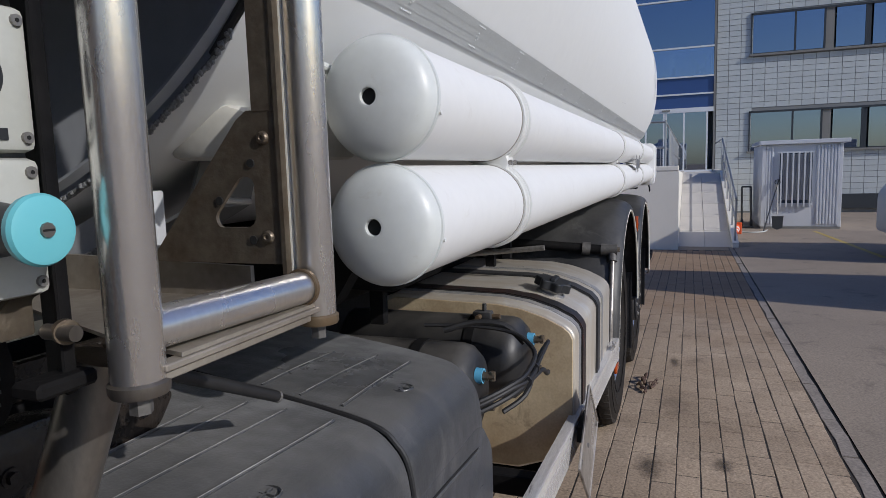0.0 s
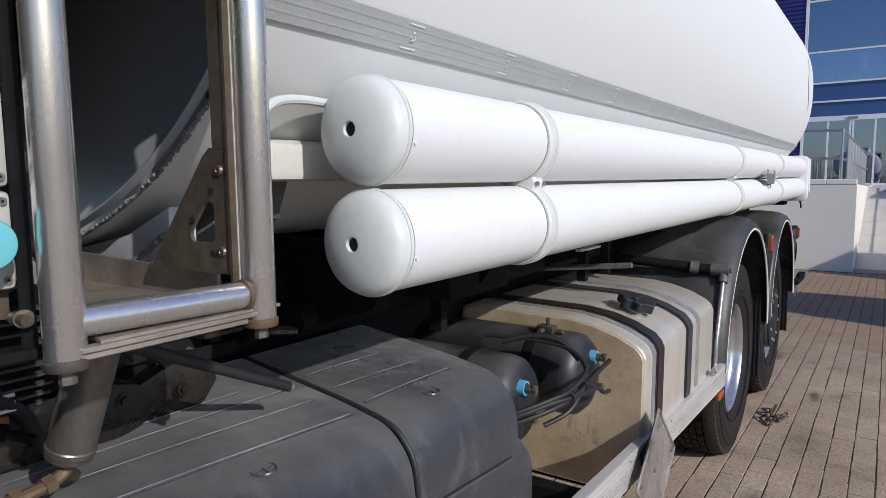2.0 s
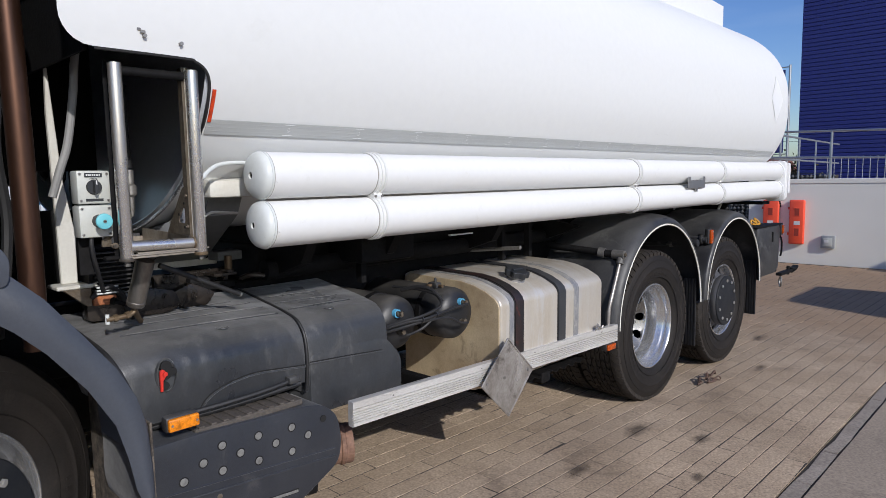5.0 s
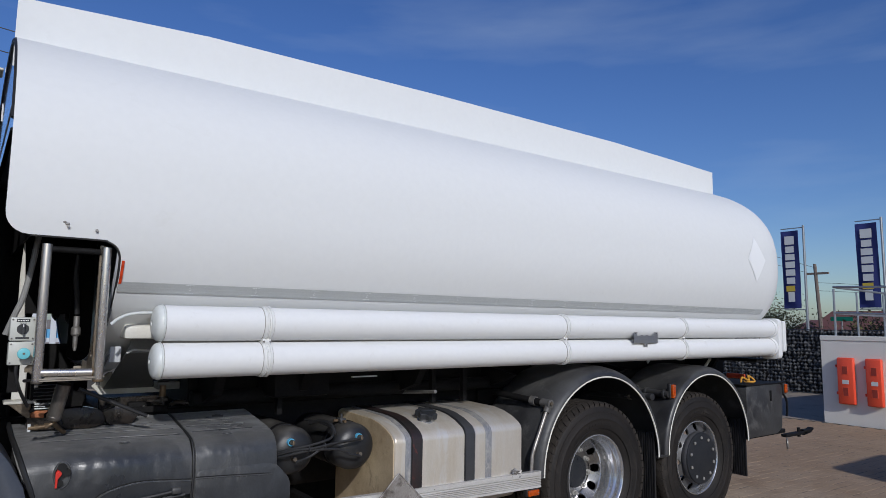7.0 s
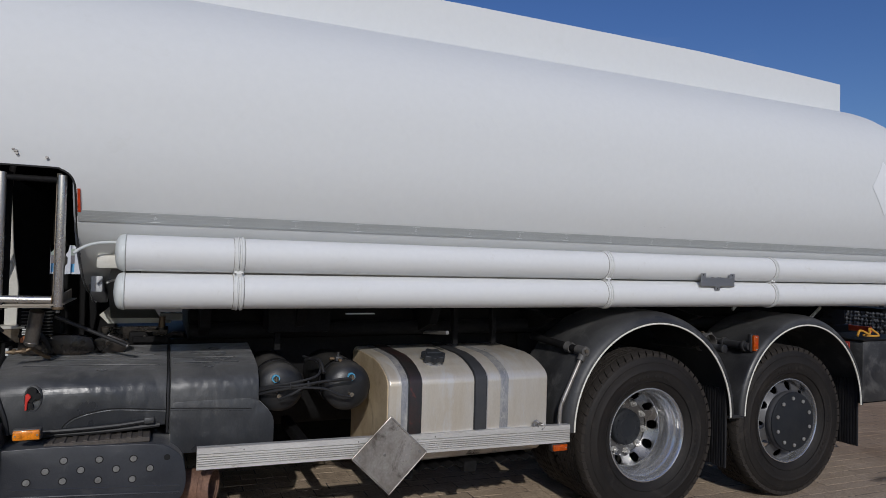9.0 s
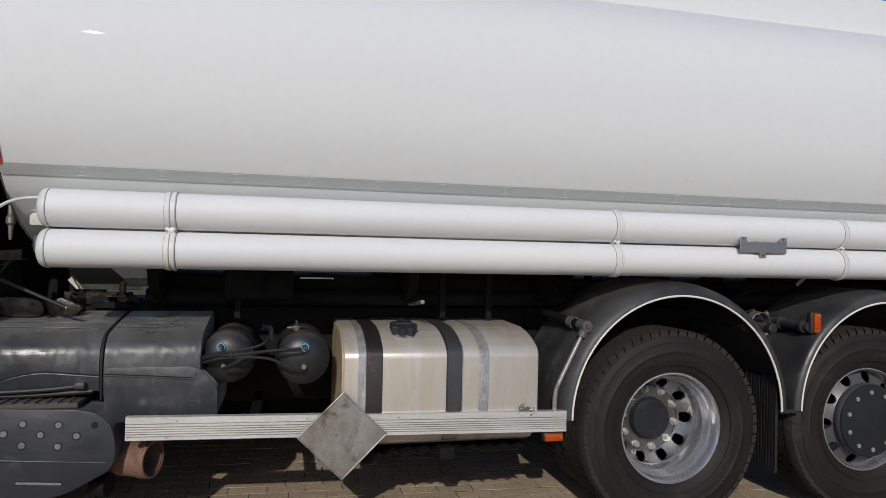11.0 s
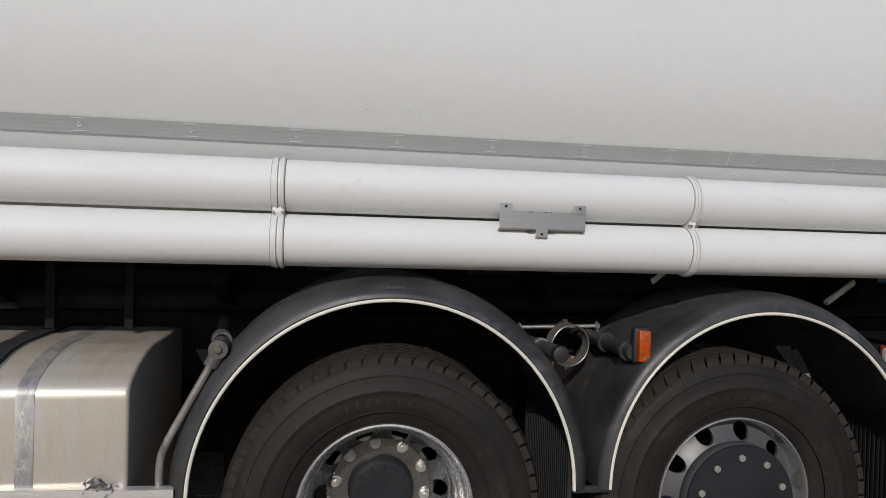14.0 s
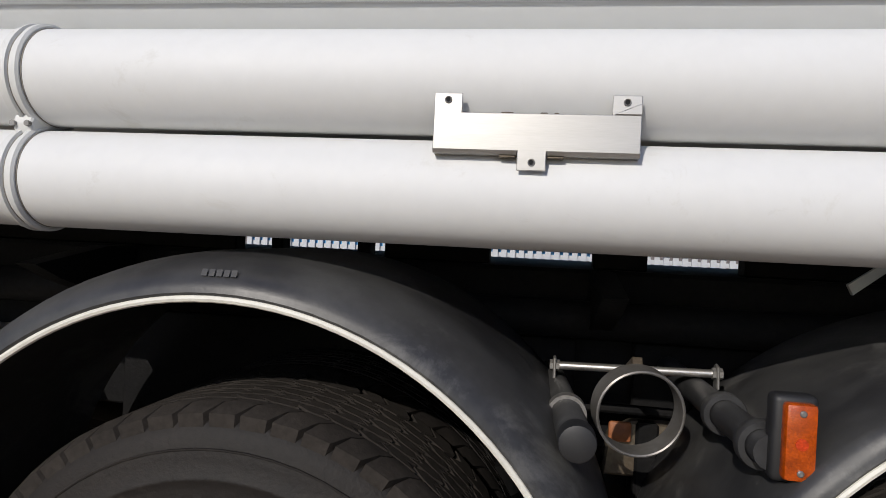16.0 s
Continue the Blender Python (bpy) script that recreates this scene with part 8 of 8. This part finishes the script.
BANNER_BLUE = material("dark blue banner cloth", (0.018, 0.026, 0.14), 0.7, 0, 0.2, 3)
BANNER_WHITE = material("white banner print", (0.62, 0.63, 0.62), 0.7)
BANNER_YELLOW = material("yellow banner print", (0.55, 0.40, 0.05), 0.7)
def banner(x, y0, y1, ypole):
    b = thing("flag_banner", (x, ypole, ground_z(x)), "dark blue banner with white mark on pole", "banner", "banners by the gabion wall")
    part("pole", rod((x, ypole, ground_z(x)), (x, ypole, 4.86), 0.045, 0.035, seg=10), RAIL, b)
    part("arm", rod((x, ypole, 4.80), (x, y0, 4.80), 0.016, seg=6), RAIL, b)
    part("arm", rod((x, ypole, 2.20), (x, y0, 2.20), 0.016, seg=6), RAIL, b)
    part("cloth", grid_sheet(lambda u, v: Vector((x + 0.02 * math.sin(6 * u + 5 * v), y0 + (y1 - y0) * u, 2.24 + 2.48 * v)), 10, 14, 0.006), BANNER_BLUE, b)
    m, w = (y0 + y1) / 2, abs(y1 - y0)
    bars = bmesh.new()
    for z0, z1, k in ((4.28, 4.55, 0.27), (4.02, 4.22, 0.24), (3.78, 3.97, 0.27), (3.53, 3.73, 0.27), (3.28, 3.48, 0.27), (3.02, 3.22, 0.24)):
        box((x - 0.05, m - k * w, z0), (x - 0.045, m + k * w, z1), bm=bars)
    part("print", bars, BANNER_WHITE, b, smooth=False)
    part("print_mark", box((x - 0.05, m - 0.22 * w, 2.78), (x - 0.045, m + 0.28 * w, 2.96)), BANNER_YELLOW, b)
    part("print_mark", box((x - 0.05, m - 0.18 * w, 2.45), (x - 0.045, m + 0.18 * w, 2.76)), BANNER_WHITE, b)


banner(20.0, 4.93, 4.36, 4.24)
banner(20.0, 7.12, 6.58, 6.42)

ROOF_RED = material("brown-red roof", (0.16, 0.065, 0.05), 0.8, 0, 0.4, 3, (0.11, 0.05, 0.04), 0.5)
HOUSE_WHITE = material("pale house wall", (0.55, 0.55, 0.53), 0.8)
def house(x, y, w, h, rise, wall):
    hs = thing("far_house", (x, y, ground_z(x)), "distant house with red-brown roof", "house", "distant houses")
    part("wall", box((x, y - w, -1.0), (x + 8, y + w, h)), wall, hs)
    part("roof", prism([(x - 0.4, h), (x + 8.4, h), (x + 4, h + rise)], "Y", y - w - 0.4, y + w + 0.4), ROOF_RED, hs)
    for k in range(3):
        part("window", box((x - 0.04, y - w * 0.6 + k * w * 0.5, h - 1.2), (x + 0.02, y - w * 0.6 + k * w * 0.5 + 0.8, h - 0.3)), WINDOW_FRAME, hs)


house(50, 17.0, 2.6, 1.5, 1.45, ROOF_RED)
house(52, 20.5, 1.6, 1.4, 0.9, HOUSE_WHITE)
WOODEN = material("grey timber pole", (0.16, 0.13, 0.11), 0.9)
up = thing("utility_pole", (50, 19.1, ground_z(50)), "leaning timber utility pole with cables", "pole")
part("mast", rod((50, 19.0, -1), (50, 19.35, 6.4), 0.16, 0.12, seg=8), WOODEN, up)
part("cross_arm", box((49.9, 18.4, 5.6), (50.1, 20.0, 5.75)), WOODEN, up)
for z, far in ((6.1, 12.75), (5.55, 11.95)):
    part("cable", hose([(50, 19.3, z), (30, 19.5, z + 0.24 * (far - z)), (10, 19.6, z + 0.49 * (far - z)), (-30, 19.9, far)], 0.016, 5), WINDOW_FRAME, up)
for z in (5.0, 4.4):
    part("cable", hose([(50, 19.3, z), (56, 14, z - 0.25), (62, 8, z - 0.1)], 0.014, 5), WINDOW_FRAME, up)
sg = thing("street_sign", (40, 13.6, ground_z(40)), "small green street sign on a post", "sign")
GREEN = material("green sign", (0.01, 0.20, 0.12), 0.5)
part("post", rod((40, 13.6, -1), (40, 13.6, 2.3), 0.04, seg=6), RAIL, sg)
part("board", box((39.95, 13.0, 2.05), (40.0, 14.2, 2.3)), GREEN, sg)


# trees and shrubs beyond the wall
BARK = material("grey bark", (0.10, 0.085, 0.07), 0.9, 0, 0.5, 8)
LEAVES = material("autumn olive leaves", (0.085, 0.085, 0.025), 0.8, 0, 0.6, 3, (0.12, 0.085, 0.03), 0.5, random_tint=0.4)
def tree(x, y, h, spread, seed, label):
    rng = random.Random(seed)
    z0 = ground_z(x)
    t = thing("tree", (x, y, z0), label, "tree", "trees behind the wall")
    bm = rod((x, y, z0 - 0.1), (x, y, z0 + h * 0.5), 0.10, 0.06, seg=8)
    tips = []
    for k in range(9):
        a, e = rng.uniform(0, 6.28), rng.uniform(0.5, 1.2)
        s = Vector((x, y, z0 + h * rng.uniform(0.25, 0.5)))
        d = Vector((math.cos(a) * math.cos(e), math.sin(a) * math.cos(e), math.sin(e)))
        tip = s + d * h * rng.uniform(0.3, 0.5)
        rod(s, tip, 0.05, 0.015, seg=5, bm=bm)
        tips.append((s, tip))
    part("trunk", bm, BARK, t)
    V, F = [], []
    for k in range(2600):
        s, tip = tips[rng.randrange(len(tips))]
        c = s.lerp(tip, rng.uniform(0.3, 1.1)) + Vector((rng.gauss(0, 1), rng.gauss(0, 1), rng.gauss(0, 0.8))) * spread * 0.28
        u = Vector((rng.gauss(0, 1), rng.gauss(0, 1), rng.gauss(0, 1))).normalized() * rng.uniform(0.04, 0.09)
        w = u.orthogonal().normalized() * u.length * 0.6
        b0 = len(V)
        V += [tuple(c - u - Vector((x, y, z0))), tuple(c + w - Vector((x, y, z0))), tuple(c + u - Vector((x, y, z0))), tuple(c - w - Vector((x, y, z0)))]
        F.append((b0, b0 + 1, b0 + 2, b0 + 3))
    me = bpy.data.meshes.new("crown")
    me.from_pydata(V, [], F)
    me.materials.append(LEAVES)
    ob = new("crown", me)
    ob.parent = t
    tagged(ob, "sparse olive-brown autumn leaves", kind="stuff")


tree(36, 15.5, 4.2, 2.4, 1, "olive-brown autumn tree behind the wall")
tree(38, 18.0, 3.8, 2.2, 2, "olive-brown autumn tree behind the wall")
tree(27, 6.6, 2.8, 1.4, 3, "small green shrub tree beside the building")
tree(33, 12.9, 2.6, 1.6, 4, "low autumn shrub behind the wall")
tree(31, 17.5, 4.0, 2.6, 5, "olive-brown autumn tree behind the wall")

# palisade fence on the far side of the truck
FENCE_WHITE = material("white fence slat", (0.50, 0.52, 0.54), 0.5)
FENCE_BLUE = material("light blue board", (0.10, 0.34, 0.58), 0.5)
fn = thing("slat_fence", (5, 14.0, ground_z(5)), "white slatted fence with light blue boards", "fence")
part("rail", box((-4, 14.06, 1.1), (16, 14.1, 1.2)), FENCE_WHITE, fn)
part("rail", box((-4, 14.06, 1.75), (16, 14.1, 1.82)), FENCE_WHITE, fn)
for k in range(100):
    x = -4 + 0.2 * k
    part("slat", box((x, 14.0, 1.0), (x + 0.12, 14.05, 1.92 + 0.09 * math.sin(k * 1.3))), FENCE_WHITE, fn, smooth=False)
part("board", box((-4, 14.101, 1.10), (4.5, 14.13, 1.40)), FENCE_BLUE, fn)
part("rail", box((0.7, 13.93, 1.30), (16, 13.98, 1.36)), FENCE_WHITE, fn)
# added wall, near-black so the view under the truck stays dark
FENCE_BASE = material("near-black fence backing", (0.05, 0.048, 0.045), 0.9, 0, 0.5, 2, (0.03, 0.03, 0.03), 0.5, 0.2, 40)
part("base_wall", box((-4, 13.9, -0.3), (16, 14.06, 1.06)), FENCE_BASE, fn)

# two vans parked out of sight, which shade the yard
VAN = material("van paint", (0.45, 0.46, 0.47), 0.4, 0, 0.2, 3)
def van(x0, x1, y1, h):
    g = ground_z((x0 + x1) / 2)
    v = thing("parked_van", ((x0 + x1) / 2, y1 - 2.6, g), "plain grey van parked on the yard", "van", "parked vans")
    part("body", prism([(y1, g + 0.35), (y1, g + 1.05), (y1 - 0.15, g + 1.25), (y1 - 0.65, g + h - 0.12), (y1 - 0.85, g + h), (y1 - 5.2, g + h), (y1 - 5.2, g + 0.35)], "X", x0, x1, 0.08, 2), VAN, v)
    for x in (x0, x1 - 0.22):
        for y in (y1 - 0.9, y1 - 4.2):
            part("tyre", lathe([(0.0, 0.18), (0.0, 0.33), (0.22, 0.33), (0.22, 0.18)], (x, y, g + 0.33), "X", 20, closed=True), BLACK_RUBBER, v)


van(6.15, 7.85, -3.15, 2.55)
van(10.45, 12.55, -3.55, 2.75)

# ---- paving, piece by piece ----
def paver_mesh(lx, ly, seed):
    rng = random.Random(seed)
    j, c = 0.0030 + 0.0008 * seed / 5, 0.0018
    bm = bmesh.new()
    o = [(sx * (lx / 2 - j * rng.uniform(0.3, 0.9)), sy * (ly / 2 - j * rng.uniform(0.5, 1.3))) for sx, sy in ((-1, -1), (1, -1), (1, 1), (-1, 1))]
    low = [bm.verts.new((x, y, -0.014)) for x, y in o]
    mid = [bm.verts.new((x, y, -c)) for x, y in o]
    top = [bm.verts.new((x - math.copysign(c, x), y - math.copysign(c, y), rng.uniform(-0.0008, 0.0008))) for x, y in o]
    bm.faces.new(top)
    for A, B in ((low, mid), (mid, top)):
        for k in range(4):
            bm.faces.new((A[k], A[(k + 1) % 4], B[(k + 1) % 4], B[k]))
    return bm


LX, LY = 0.22, 0.112
paving = thing("paving", (4.5, 0.5, ground_z(4.5)), "grey-brown concrete brick paving with dark joints", "paving", kind="structure")
jb = bmesh.new()
sheet(PX0, PX1, PY0, PY1, -0.0026, jb)
part("joint_bed", jb, JOINT, paving, smooth=False)
variants = []
for s in range(5):
    bm = paver_mesh(LX, LY, s)
    me = bpy.data.meshes.new("paver")
    bm.to_mesh(me)
    me.materials.append(PAVER)
    variants.append((me, [tuple(v.co) for v in bm.verts], [tuple(v.index for v in f.verts) for f in bm.faces]))
    bm.free()
rng = random.Random(77)
V, F, count = [], [], 0
tilt = Matrix.Rotation(math.atan(0.0175), 4, "Y")
row, y = 0, PY0 + LY / 2
while y < PY1 - LY / 2:
    x = PX0 + LX / 2 + (LX / 2 if row % 2 else 0) + rng.uniform(-0.01, 0.01)
    while x < PX1 - LX / 2:
        me, vs, fs = variants[rng.randrange(5)]
        m = Matrix.Translation((x + rng.uniform(-0.002, 0.002), y + rng.uniform(-0.0015, 0.0015), ground_z(x) + rng.uniform(-0.002, 0.001))) @ tilt @ Matrix.Rotation(rng.uniform(-0.006, 0.006), 4, "Z")
        if count < 300 and 0.6 < x < 6.2 and y < 0.1:
            share("paver", me, Matrix.Translation(-HOME[paving]) @ m, paving)
            count += 1
        else:
            b0 = len(V)
            V += [tuple(m @ Vector(v) - HOME[paving]) for v in vs]
            F += [tuple(b0 + i for i in f) for f in fs]
        x += LX
    y += LY
    row += 1
me = bpy.data.meshes.new("pavers")
me.from_pydata(V, [], F)
me.materials.append(PAVER)
ob = new("pavers", me)
ob.parent = paving
tagged(ob, "rows of concrete brick pavers", kind="stuff")

# ---- facade tiles ----
TW, TH = 0.415, 0.205
variants = []
bm = bmesh.new()
c = 0.006
o = [(-TW / 2 + c, -TH / 2 + c), (TW / 2 - c, -TH / 2 + c), (TW / 2 - c, TH / 2 - c), (-TW / 2 + c, TH / 2 - c)]
low = [bm.verts.new((0.0, a, b)) for a, b in o]
top = [bm.verts.new((-0.015, a * 0.99, b * 0.985)) for a, b in o]
bm.faces.new(top)
for k in range(4):
    bm.faces.new((low[k], low[(k + 1) % 4], top[(k + 1) % 4], top[k]))
bmesh.ops.recalc_face_normals(bm, faces=bm.faces)
tile_me = bpy.data.meshes.new("facade_tile")
bm.to_mesh(tile_me)
tile_me.materials.append(TILE)
tv, tf = [tuple(v.co) for v in bm.verts], [tuple(v.index for v in f.verts) for f in bm.faces]
bm.free()
V, F, count = [], [], 0
rng = random.Random(9)
for r in range(49):
    z = -0.35 + TH * r + TH / 2
    for k in range(31):
        y = -1.26 - TW * k - TW / 2
        in_band = any(z0 - 0.09 < z < z1 + 0.06 for z0, z1 in ((1.90, 3.42), (5.47, 6.98))) and y < -2.35
        if in_band or z > 9.5 or (z < 0.35 and y < -4.8):
            continue
        m = Matrix.Translation((BX + 0.118 + rng.uniform(-0.001, 0.001), y, z))
        if count < 300 and y > -5.6 and z < 5.4:
            share("facade_tile", tile_me, Matrix.Translation(-HOME[tw]) @ m, tw)
            count += 1
        else:
            b0 = len(V)
            V += [tuple(m @ Vector(v) - HOME[tw]) for v in tv]
            F += [tuple(b0 + i for i in f) for f in tf]
me = bpy.data.meshes.new("facade_tiles")
me.from_pydata(V, [], F)
me.materials.append(TILE)
ob = new("facade_tiles", me)
ob.parent = tw
tagged(ob, "grey facade tiles", kind="stuff")
